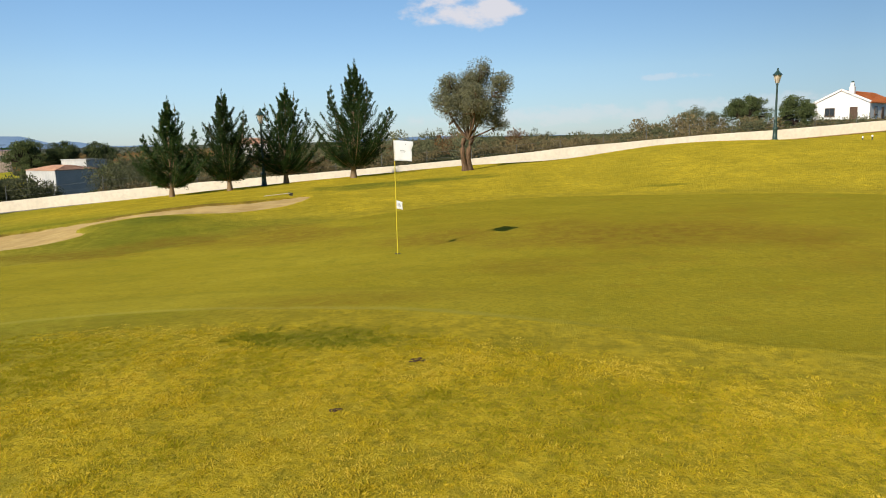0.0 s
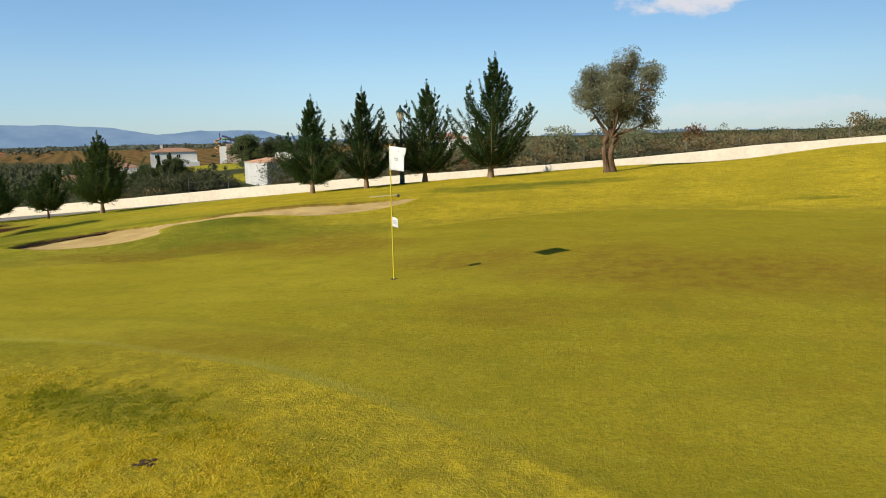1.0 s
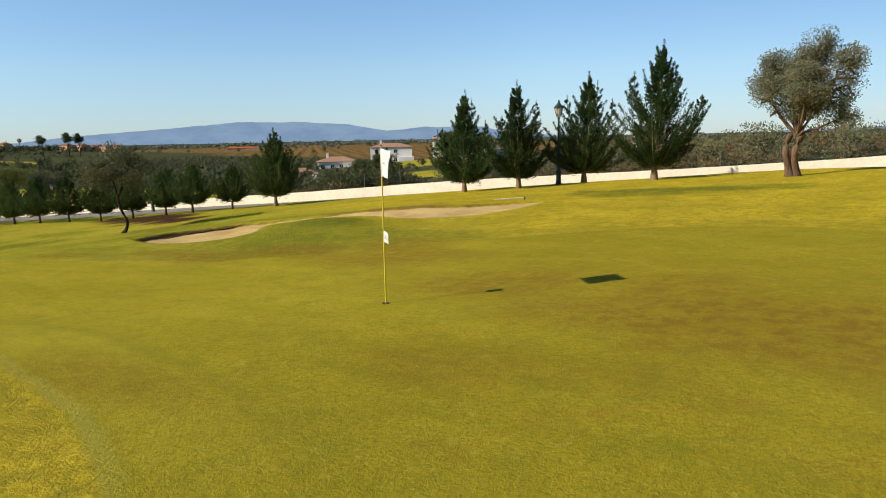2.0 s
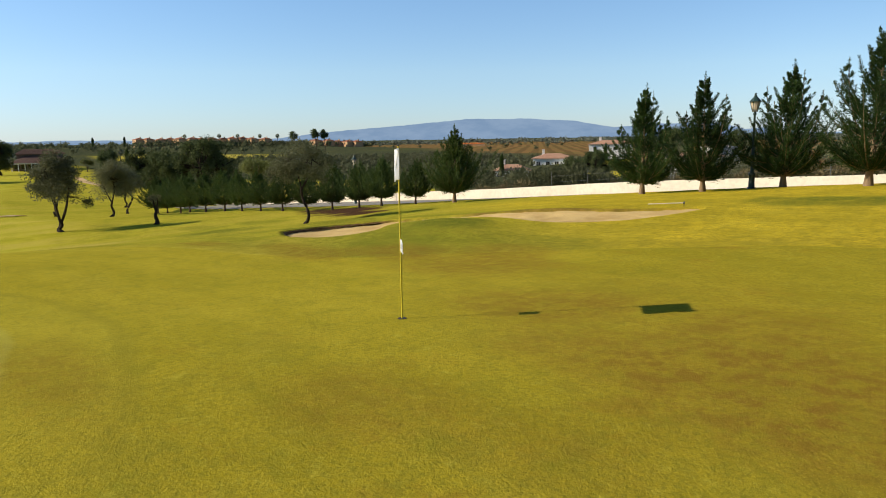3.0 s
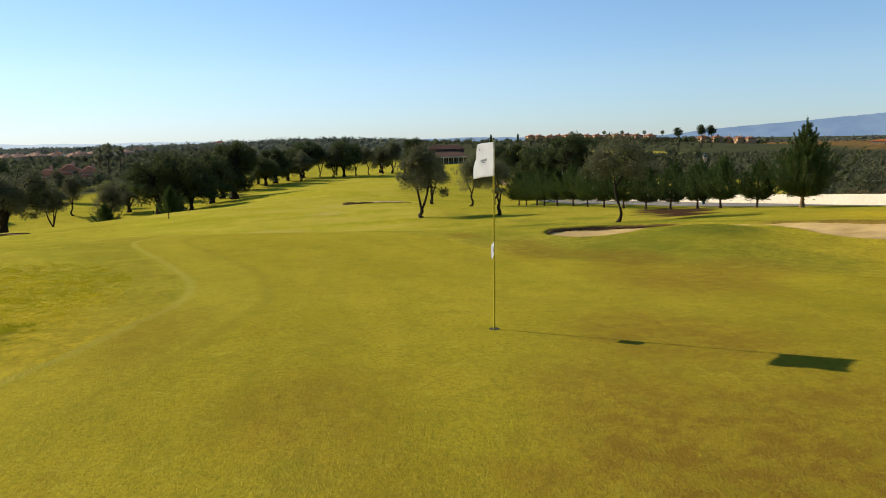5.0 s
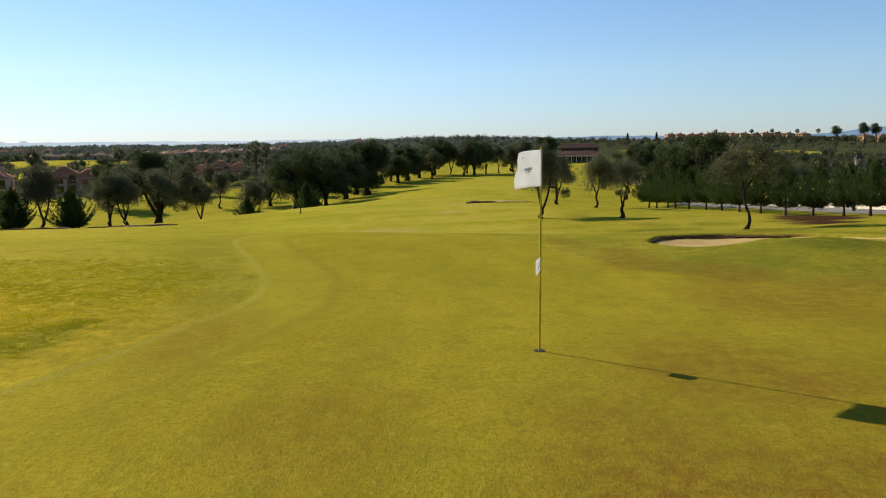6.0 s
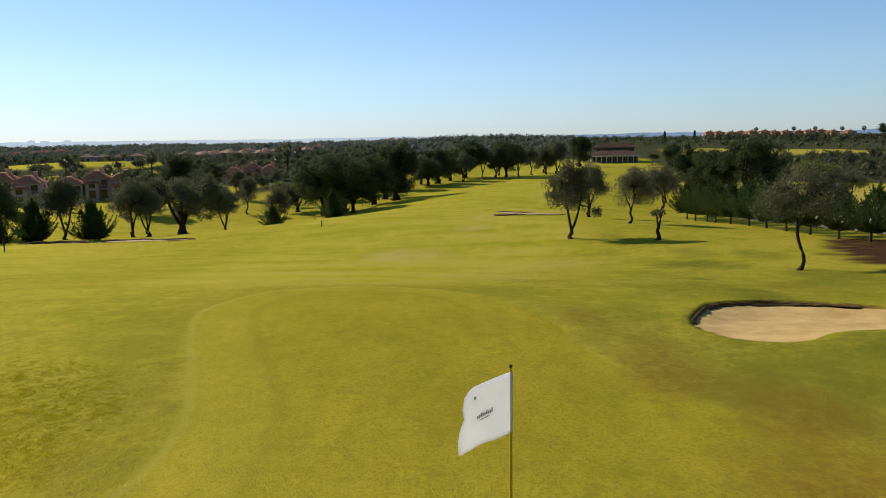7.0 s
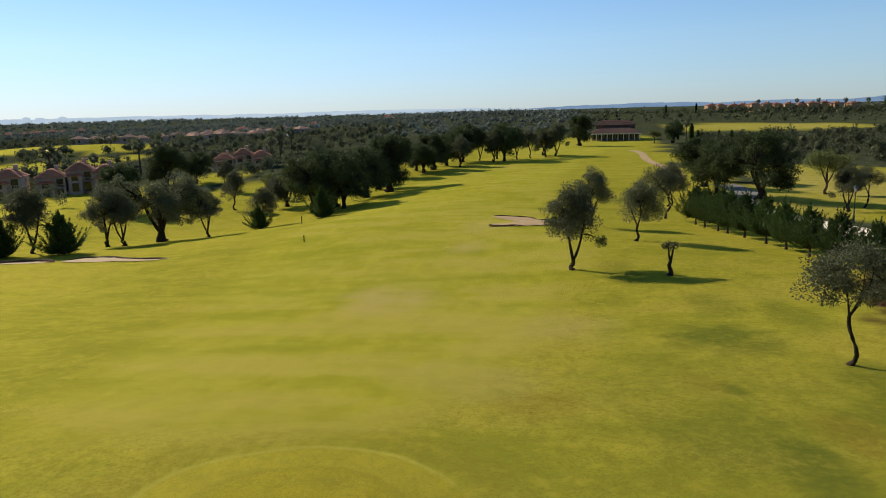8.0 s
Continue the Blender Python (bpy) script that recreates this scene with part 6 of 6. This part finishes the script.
def terrace_row(name, x, y, turn, count, step, label, group, wall, tile, storeys=2, w=8.0, z=None, drop=0.0, face=None):
    """Far terraced houses, each a thing."""
    t = Matrix.Rotation(radians(turn), 4, "Z")
    first = None
    rng = np.random.default_rng(int(abs(x)) + count)
    for k in range(count):
        p = Vector((x, y, 0)) + t @ Vector(((k - count / 2) * step + rng.uniform(-0.2, 0.2) * step, rng.uniform(-4, 4), 0))
        m = pose(p.x, p.y, (ground_z(p.x, p.y) if z is None else z) - drop + rng.uniform(0, 1.2), 0, 0, turn if face is None else face + rng.uniform(-12, 12))
        if first is None:
            house = tagged(new(name), label, "house", group)
            h = 2.9 * storeys
            bm = bmesh.new()
            box(bm, 0, 0, -3, w, 8, h + 3)
            box(bm, w * 0.3, -4.4, -3, w * 0.35, 1.6, h * 0.6 + 3)
            part("wall", bm_mesh("wall", bm, wall), house)
            r = part("roof", bm_mesh("roof", hip_roof(w, 8, h, 1.5, 0.35), tile), house)
            bm = bmesh.new()
            box(bm, 1.4, 0.6, h + 0.5, 0.8, 0.8, 1.8)
            part("chimney", bm_mesh("chimney", bm, wall), r)
            for s in range(storeys):
                for fx in (-0.28, 0.05):
                    window(house, w * fx, -4.03, 0.7 + 2.9 * s, 1.3, 1.5, 0, FRAME_BROWN, False)
            house.matrix_basis = m
            first = house
        else:
            copy_thing(first, m)


terrace_row("terraced_house", -400, -185, 116, 10, 8.4, "terracotta-roofed terraced house on the slope", "terrace of houses", CREAM, TILE_FADED, 1)
terrace_row("terraced_house", -385, -124, 146, 9, 8.6, "terracotta-roofed terraced house on the slope", "terrace of houses", CREAM, TILE_FADED, 1)
terrace_row("ochre_house", -608, 229.0, 70, 13, 8.4, "ochre house with an orange roof on the ridge", "ochre houses on the ridge", OCHRE, TILE_RED, drop=1.0, face=8)
terrace_row("ochre_house", -547, 325, 62, 5, 8.6, "ochre house with an orange roof on the ridge", "ochre houses on the ridge", OCHRE, TILE_RED, drop=2.0, face=8)
terrace_row("pale_house", -520, -330, 122, 6, 9.0, "pale far house among trees", "far houses", CREAM, TILE_OLD, 1)
terrace_row("hill_house", -500, -100, 100, 3, 46.0, "white house on the wooded hillside", "hill houses", WHITE, TILE_OLD, 1)


def clubhouse():
    house = tagged(new("clubhouse"), "low clubhouse with stacked brown tiled roofs and a white colonnade", "building")
    bm = bmesh.new()
    box(bm, 0, 2.0, -2, 20, 10, 4.5)
    box(bm, 0, 3.5, 4.2, 17, 6, 1.9)
    part("wall", bm_mesh("wall", bm, plain("club_wall", (0.20, 0.15, 0.12), (0.15, 0.11, 0.09), 0.5)), house)
    part("roof", bm_mesh("roof", hip_roof(21.5, 13, 2.5, 2.7, 0.6), TILE_BROWN), house, m=pose(0, 0.5, 0))
    part("roof", bm_mesh("roof", hip_roof(17.5, 7, 5.9, 2.0, 0.6), TILE_BROWN), house, m=pose(0, 3.5, 0))
    bm = bmesh.new()
    box(bm, 0, -6.3, 2.05, 22.4, 0.4, 0.45)
    part("fascia", bm_mesh("fascia", bm, WHITE), house)
    bm = bmesh.new()
    bmesh.ops.create_cone(bm, cap_ends=True, segments=10, radius1=0.2, radius2=0.17, depth=4.2, matrix=Matrix.Translation((0, 0, 0.05)))
    col = bm_mesh("column", bm, WHITE)
    for k in range(10):
        part("column", col, house, m=pose(-10.4 + 2.31 * k, -6.1, 0))
    for k in range(8):
        window(house, -8.6 + 2.45 * k, -3.05, 0.1, 1.9, 2.3, 0, FRAME_BROWN, False)
    house.matrix_basis = pose(-332, 60, ground_z(-322, 55) + 1.0, 0, 0, 82) @ Matrix.Diagonal((1.0, 1.0, 1.0, 1.0))


clubhouse()


# ---- lamps, flag and small things ----
def street_lamp(x, y, h, turn=0):
    """Cast-iron lamp post with a four-sided lantern."""
    lamp = tagged(new("street_lamp"), "dark green cast-iron lamp post with a pale lantern", "lamp", "lamp posts")
    bm = bmesh.new()
    zs = ((0, 0.17), (0.08, 0.17), (0.1, 0.13), (0.55, 0.115), (0.6, 0.14), (0.68, 0.14), (0.72, 0.085), (1.05, 0.07), (1.1, 0.095), (1.15, 0.07), (h - 0.85, 0.042), (h - 0.82, 0.07), (h - 0.76, 0.07), (h - 0.72, 0.035))
    v, q = tube([(0, 0, z + 0.0001 * i) for i, (z, r) in enumerate(zs)], [r for z, r in zs], 12)
    bm.free()
    part("post", mesh_of("post", v, q, CAST_IRON, False), lamp)
    bm = bmesh.new()
    bmesh.ops.create_cone(bm, cap_ends=True, segments=4, radius1=0.10, radius2=0.21, depth=0.42, matrix=Matrix.Translation((0, 0, h - 0.5)) @ Matrix.Rotation(math.pi / 4, 4, "Z"))
    lan = part("lantern", bm_mesh("lantern", bm, LANTERN), lamp, "pale lantern panes")
    bm = bmesh.new()
    for k in range(4):
        a = math.pi / 2 * k
        r = bmesh.ops.create_cone(bm, cap_ends=True, segments=5, radius1=0.014, radius2=0.014, depth=0.46)
        bmesh.ops.rotate(bm, verts=r["verts"], matrix=Matrix.Rotation(math.atan2(0.11, 0.42), 3, "Y"))
        bmesh.ops.translate(bm, verts=r["verts"], vec=(0.157, 0, h - 0.5))
        bmesh.ops.rotate(bm, verts=r["verts"], matrix=Matrix.Rotation(a, 3, "Z"))
    part("bars", bm_mesh("bars", bm, CAST_IRON), lan)
    bm = bmesh.new()
    bmesh.ops.create_cone(bm, cap_ends=True, segments=8, radius1=0.26, radius2=0.08, depth=0.2, matrix=Matrix.Translation((0, 0, h - 0.19)))
    bmesh.ops.create_cone(bm, cap_ends=True, segments=8, radius1=0.08, radius2=0.05, depth=0.1, matrix=Matrix.Translation((0, 0, h - 0.05)))
    bmesh.ops.create_uvsphere(bm, u_segments=8, v_segments=6, radius=0.05, matrix=Matrix.Translation((0, 0, h + 0.03)))
    part("hood", bm_mesh("hood", bm, CAST_IRON), lan)
    lamp.matrix_basis = pose(x, y, ground_z(x, y) - 0.03, 0, 0, turn)


street_lamp(17.4, 40.9, 3.76, 20)
street_lamp(-10.0, 38.3, 3.95, 10)
street_lamp(-45.8, 40.0, 4.0, 0)
street_lamp(-82.0, 50.5, 4.0, 30)


def cloth(w, h, droop, waves, seed, thick=0.006, ragged=0.0):
    """A flag flying along +x from its pole at x = 0, hanging slightly, with soft folds and two faces."""
    rng = np.random.default_rng(seed)
    nx, ny = 26, 16
    u, t = np.meshgrid(np.linspace(0, 1, nx), np.linspace(0, 1, ny))
    edge = 1 + ragged * np.interp(t, np.linspace(0, 1, 6), rng.normal(0, 1, 6)) * u
    x = u * w * edge * (1 - 0.06 * u)
    z = (t - 1) * h * (1 - 0.05 * u) - droop * u**1.6
    y = 0.055 * w * np.sin(waves * u * np.pi * 2 + 1.6 * t + seed) * u**0.7 + 0.03 * w * np.sin(3.1 * u * np.pi + 4 * t) * u
    front = np.stack([x, y - thick / 2, z], -1).reshape(-1, 3)
    back = np.stack([x, y + thick / 2, z], -1).reshape(-1, 3)
    i, j = np.meshgrid(np.arange(nx - 1), np.arange(ny - 1))
    a = (j * nx + i).ravel()
    q = np.stack([a, a + 1, a + nx + 1, a + nx], 1)
    n = nx * ny
    rim = np.concatenate([np.arange(nx), np.arange(1, ny) * nx + nx - 1, (ny - 1) * nx + np.arange(nx - 2, -1, -1), np.arange(ny - 2, 0, -1) * nx])
    r2 = np.roll(rim, -1)
    side = np.stack([rim, r2, r2 + n, rim + n], 1)
    return np.concatenate([front, back]), np.concatenate([q, q[:, ::-1] + n, side[:, ::-1]]), (x, y, z)


def print_bars(surface, spots, thick):
    """Plain bars of unreadable print, laid on both faces of a cloth."""
    x, y, z = surface
    vs, fs = [], []
    ny, nx = x.shape
    for u0, u1, t0, t1 in spots:
        for s in (-1, 1):
            ids = []
            for u, t in ((u0, t0), (u1, t0), (u1, t1), (u0, t1)):
                fi, fj = u * (nx - 1), t * (ny - 1)
                i, j = min(int(fi), nx - 2), min(int(fj), ny - 2)
                a, b = fi - i, fj - j
                p = [(g[j, i] * (1 - a) + g[j, i + 1] * a) * (1 - b) + (g[j + 1, i] * (1 - a) + g[j + 1, i + 1] * a) * b for g in (x, y, z)]
                ids.append(len(vs))
                vs.append((p[0], p[1] + s * (thick / 2 + 0.004), p[2]))
            fs.append(ids if s > 0 else ids[::-1])
    return mesh_of("print", np.array(vs), np.array(fs), PRINT)


HOLE = (-0.9, 14.1)
FLAG_WAY = -39.0


def flagstick():
    stick = tagged(new("flagstick"), "yellow golf flagstick with a large and a small white flag", "flag")
    v, q = tube([(0, 0, z) for z in (-0.14, 0.0, 0.7, 1.4, 1.7, 2.13)], (0.011, 0.011, 0.0105, 0.010, 0.009, 0.008), 10)
    part("pole", mesh_of("pole", v, q, POLE_YELLOW, True), stick)
    v, q = tube([(0, 0, z) for z in (1.725, 1.726, 2.09, 2.1)], (0.010, 0.012, 0.012, 0.010), 10)
    part("sleeve", mesh_of("sleeve", v, q, CLOTH, True), stick, "white flag sleeve round the pole top")
    bm = bmesh.new()
    bmesh.ops.create_uvsphere(bm, u_segments=8, v_segments=6, radius=0.012, matrix=Matrix.Translation((0, 0, 2.135)))
    part("tip", bm_mesh("tip", bm, CAST_IRON), stick)
    v, q, s = cloth(0.46, 0.37, 0.03, 0.8, 1, ragged=0.03)
    fl = part("flag", mesh_of("flag", v, q, CLOTH, True), stick, "white cloth flag with small grey print", pose(0, 0, 2.1, 0, 0, FLAG_WAY))
    spots = [(0.36 + 0.036 * k, 0.36 + 0.036 * k + 0.024, 0.47, 0.47 + (0.05 if k % 3 else 0.08)) for k in range(9)] + [(0.42, 0.62, 0.425, 0.44), (0.66, 0.70, 0.80, 0.85)]
    tagged(part("print", print_bars(s, spots, 0.006), fl, "unreadable grey print"), kind="stuff")
    v, q, s = cloth(0.14, 0.15, 0.03, 0.5, 5)
    sm = part("small_flag", mesh_of("small_flag", v, q, CLOTH, True), stick, "small white marker flag", pose(0, 0, 1.0, 0, 0, FLAG_WAY + 14))
    tagged(part("print", print_bars(s, [(0.3, 0.38, 0.3, 0.7), (0.46, 0.54, 0.3, 0.7), (0.62, 0.7, 0.3, 0.6)], 0.006), sm, "unreadable grey print"), kind="stuff")
    stick.matrix_basis = pose(*HOLE, ground_z(*HOLE))
    cup = tagged(new("hole_cup"), "flat dark disc for the shaded hole in the putting green", "golf hole")
    # no hole is cut: a flat dark disc stands in for its shaded inside
    bm = bmesh.new()
    bmesh.ops.create_cone(bm, cap_ends=True, segments=24, radius1=0.054, radius2=0.054, depth=0.012, matrix=Matrix.Translation((0, 0, -0.001)))
    part("cup", bm_mesh("cup", bm, HOLE_DARK), cup)
    v, q = tube([(0.056 * math.cos(a), 0.056 * math.sin(a), 0.003) for a in np.linspace(0, 2 * math.pi, 25)], np.full(25, 0.004), 6)
    part("rim", mesh_of("rim", v, q, DIRT, True), cup)
    cup.matrix_basis = pose(*HOLE, ground_z(*HOLE))


flagstick()


def bunker_rake():
    rake = tagged(new("bunker_rake"), "wooden bunker rake lying on the grass", "rake")
    v, q = tube([(0.75, 0, 0.03), (1.2, 0, 0.05), (1.75, 0, 0.08)], (0.014, 0.015, 0.015), 8)
    part("handle", mesh_of("handle", v, q, RAKE_WOOD, True), rake)
    bm = bmesh.new()
    box(bm, 1.77, 0, 0.06, 0.05, 0.42, 0.04, 0.01)
    for k in range(11):
        box(bm, 1.77, -0.2 + 0.04 * k, -0.01, 0.014, 0.014, 0.08)
    part("head", bm_mesh("head", bm, HOLE_DARK), rake, "dark toothed rake head")
    rake.matrix_basis = pose(-7.6, 26.75, ground_z(-7.2, 27.0) + 0.09, 0, 0, 33)


bunker_rake()


def marker_stake(x, y, h):
    st = tagged(new("marker_stake"), "short dark wooden stake in the grass", "stake", "marker stakes")
    bm = bmesh.new()
    box(bm, 0, 0, -0.2, 0.09, 0.09, h + 0.2, 0.012)
    part("post", bm_mesh("stake", bm, STAKE), st)
    bm = bmesh.new()
    box(bm, 0, 0, h, 0.10, 0.10, 0.05, 0.015)
    part("cap", bm_mesh("stake_cap", bm, STAKE), st)
    st.matrix_basis = pose(x, y, ground_z(x, y))


for p in ((-52.5, -28.2, 1.1), (-92.8, -12.9, 0.95), (-66.0, -4.7, 0.6)):
    marker_stake(*p)


def bollard(x, y):
    b = tagged(new("garden_light"), "small white globe garden light by the path", "lamp", "garden lights")
    bm = bmesh.new()
    bmesh.ops.create_cone(bm, cap_ends=True, segments=8, radius1=0.05, radius2=0.04, depth=0.35, matrix=Matrix.Translation((0, 0, 0.17)))
    part("post", bm_mesh("bollard", bm, CAST_IRON), b)
    bm = bmesh.new()
    bmesh.ops.create_uvsphere(bm, u_segments=10, v_segments=8, radius=0.08, matrix=Matrix.Translation((0, 0, 0.4)))
    part("globe", bm_mesh("globe", bm, WHITE, True), b)
    b.matrix_basis = pose(x, y, ground_z(x, y) - 0.02) @ Matrix.Scale(0.7, 4)


for p in ((22.5, 41.6), (21.9, 39.6), (24.3, 41.2), (25.0, 39.5)):
    bollard(*p)


def far_tree(name, x, y, h, meshes, leaves, label, group):
    t = tree_of(name, meshes, BARK, leaves, label, group, (x, y), h, 0)
    return t


# two tall gum trees and palms on the skyline, slim cypresses in the wood
GUM = far_tree("gum_tree", -463, 238.5, 0.85, round_meshes(71, 15, (3.1, 3.0, 3.4), (0, 0, 12), 26, 150, 0.6, 0.3, 3, 0.5, 0.12), CAROB_LEAF, "tall gum tree with a bare trunk on the skyline", "gum trees")
for p in ((-453, 250, 0.95), (-451, 256, 0.92)):
    stand(GUM, *p, 40 * p[2])
SLIM = far_tree("slim_cypress", -223, 78.5, 0.62, conifer_meshes(73, 10, 1.7, 60, 22, 0.9, 0.03), NEEDLE_DARK, "slim dark columnar cypress", "slim cypresses")
for x, y, s in ((-252, 74, 0.8), (-260, 76, 0.5), (-262, 82, 0.5), (-268, 80, 0.55), (-240, 92, 0.5), (-246, 95, 0.5), (-318, 84, 0.5), (-300, 96, 0.45), (-520, 120, 0.8), (-560, 150, 0.8)):
    stand(SLIM, x, y, s, 31 * s)


def palm(x, y, h, seed):
    """Fan palm: a slim trunk and a round head of split fronds."""
    rng = np.random.default_rng(seed)
    holder = tagged(new("palm_tree"), "tall fan palm with a shaggy round head", "palm", "palms")
    z = np.linspace(0, h, 8)
    v, q = tube(np.c_[0.15 * np.sin(z / h * 2), 0 * z, z], np.linspace(0.3, 0.17, 8), 8)
    part("trunk", mesh_of("trunk", v, q, BARK, True), holder)
    n = 640
    d = rng.normal(size=(n, 3))
    d /= np.linalg.norm(d, axis=1)[:, None]
    v, q = blades(rng, np.array([0.14, 0, h]) + d * rng.uniform(0.4, 1.35, (n, 1)), d + (0, 0, -0.1), rng.uniform(0.6, 1.2, n), 0.2)
    part("crown", mesh_of("crown", v, q, PALM_LEAF), holder)
    holder.matrix_basis = pose(x, y, ground_z(x, y) - 0.1)
    return holder


PALM = palm(-186, -84, 9.0, 5)
for x, y, h in ((-188, -80, 0.95), (-172, -98, 0.8), (-178, -92, 0.7), (-205, -77, 0.75), (-240, -66, 0.9), (-236, -62, 0.85), (-262, -70, 1.0), (-255, -64, 0.9), (-215, -58, 0.8), (-160, -92, 1.0), (-306, 80, 0.9), (-312, 86, 0.8), (-250, -30, 0.9), (-262, -26, 1.0),
                (-606, 238, 0.9), (-600, 252, 0.9), (-590, 268, 0.9), (-616, 212, 0.9), (-585, 282, 0.9)):
    p = copy_thing(PALM, pose(x, y, ground_z(x, y) - 0.1, 0, 0, 50 * h))
    p.scale = (h, h, h)

# two oaks and a shrub by the cottage
for tree, x, y, s, turn in ((CAROB, 29.6, 76.0, 0.52, 0), (CAROB_B, 36.2, 80.0, 0.5, 90), (OLIVE_C, 23.6, 76.0, 0.62, 200), (OLIVE_B, 26.0, 77.0, 0.6, 20), (CAROB_B, 72.0, 118.0, 0.9, 0), (CAROB, -83, 114, 0.7, 40), (CAROB_B, -87.5, 112, 0.62, 120), (CAROB, -78, 129.5, 1.0, 0), (CAROB_B, -74.2, 134, 0.9, 60), (CAROB_B, -69, 139, 0.75, 160), (LIME, -33, 70, 0.6, 50), (SLIM, -141, 186, 0.55, 0), (SLIM, -143.5, 184, 0.5, 40), (SLIM, -117, 121, 0.5, 90)):
    stand(tree, x, y, s, turn)


# ---- far bunkers: sand laid on the ground, dark raised lips for the shaded banks of a hollow ----
def far_bunker(points, lips, label):
    """Sand with raised lips, coloured dark for the shade of its banks, along the stretches of its edge given by corner
    numbers.
    """
    line = rounded(points)
    sand = build_bunker("bunker", line, (-0.05, 0.0), SAND_PALE, 0.4, label)
    for a, b, r in lips:
        run = line[6 * a:6 * b + 1]
        path = np.c_[run, land(run[:, 0], run[:, 1]) + 0.05]
        v, q = tube(path, r * np.interp(np.linspace(0, 1, len(run)), (0, 0.15, 0.3, 0.45, 0.6, 0.85, 1), (0.07, 1.0, 0.6, 1.0, 0.7, 0.9, 0.07)), 8)
        part("lip", mesh_of("lip", v, q, DIRT, True), sand, "raised lip, dark to stand in for the shaded bank")


far_bunker(((-84.0, 12.2), (-83.8, 14.4), (-82.8, 16.4), (-80.6, 17.2), (-80.0, 19.2), (-75.0, 19.6), (-70.0, 18.4), (-69.6, 15.4), (-70.6, 12.6), (-72.0, 12.4), (-73.2, 14.4), (-77.0, 15.0), (-81.0, 13.2)),
           ((0, 3, 0.13), (3, 5, 0.11), (7, 9, 0.14)), "small far bunker of pale sand with a tongue of grass")
far_bunker(((-63.9, -26.9), (-65.4, -25.6), (-65.0, -23.0), (-63.2, -20.4), (-61.8, -17.8), (-61.4, -15.6), (-60.4, -17.6), (-61.3, -20.5), (-61.6, -23.5), (-62.7, -26.0)), ((0, 5, 0.16),), "narrow far bunker of pale sand below the slope")
far_bunker(((-61.9, -33.4), (-63.6, -31.6), (-64.0, -29.2), (-62.9, -27.3), (-61.8, -29.3), (-61.2, -32.0)), ((0, 3, 0.28),), "far bunker of pale sand behind a bank coloured dark as in shade")


# ---- grass standing in the near rough, past counting ----
def near_grass():
    """Tufts of short grass, some straw-coloured, some green, leaning every way."""
    rng = np.random.default_rng(202)
    n = 30000
    x, y = rng.uniform(-8.0, 8.0, n), rng.uniform(1.8, 10.0, n)
    d = inside_by(GREEN_LINE, x, y, 3.0)
    edge = np.clip(np.minimum(8.0 - np.abs(x), y - 1.8) / 2.0, 0, 1)
    keep = (rng.uniform(0, 1, n) < edge) & (d < -0.9 + rng.normal(0, 0.15, n)) & (np.hypot(x - 0.3, y - 0.8) > 1.0)
    x, y = x[keep], y[keep]
    tone = np.clip(0.5 - 0.45 * np.clip((-3.2 - x) / 2.0, 0, 1) + 0.55 * value_noise(x, y, 0.9, 53) + 0.35 * value_noise(x, y, 0.25, 54) + rng.normal(0, 0.3, len(x)), 0.15, 1)
    shady = ((x + 1.0) / 1.3) ** 2 + ((y - 8.4) / 0.46) ** 2 + 1.3 * value_noise(x, y, 0.45, 55) + rng.normal(0, 0.35, len(x)) < 0.55
    tone = np.where(shady, 0.0, tone)
    size = np.clip(0.85 + 0.4 * value_noise(x, y, 0.35, 51) + rng.normal(0, 0.25, len(x)), 0.3, 1.7)
    per = 22
    own = np.repeat(np.arange(len(x)), per)
    off = rng.normal(0, 1, (len(own), 2)) * (0.027 * size[own])[:, None]
    bx, by = x[own] + off[:, 0], y[own] + off[:, 1]
    c = np.stack([bx, by, land(bx, by) - 0.004], 1)
    lean = rng.normal(0, 0.5, (len(x), 2))[own]
    w = np.c_[off / 0.027 * 0.6 + lean + rng.normal(0, 0.4, (len(own), 2)), np.full(len(own), 1.0)]
    l = 0.025 * size[own] * rng.uniform(0.5, 1.25, len(own))
    v, q = blades(rng, c, w, l, 0.007)
    me = mesh_of("rough_grass", v, q, GRASS_BLADE)
    me.attributes.new("tone", "FLOAT", "POINT").data.foreach_set("value", np.repeat(tone[own], 4).astype(np.float32))
    tagged(new("rough_grass", me), "short yellow-green grass blades of the rough", "grass", kind="stuff")


near_grass()


def dirt_patch(x, y, r, seed, size):
    """Loose soil where the turf is broken."""
    rng = np.random.default_rng(seed)
    bm = bmesh.new()
    for k in range(14):
        a, d = rng.uniform(0, 6.28), r * rng.uniform(0, 1) ** 0.6
        m = Matrix.Translation((d * math.cos(a), d * math.sin(a) * 0.7, 0.004)) @ Matrix.Diagonal((*(size * rng.uniform(0.03, 0.075, 2)), size * rng.uniform(0.008, 0.022), 1))
        bmesh.ops.create_icosphere(bm, subdivisions=1, radius=1.0, matrix=m)
    ob = tagged(new("soil_patch", bm_mesh("soil_patch", bm, DIRT)), "small patch of loose dark soil in the turf", "soil")
    ob.matrix_basis = pose(x, y, ground_z(x, y))


dirt_patch(-0.71, 6.22, 0.04, 1, 0.4)
dirt_patch(-0.14, 7.47, 0.09, 2, 0.4)
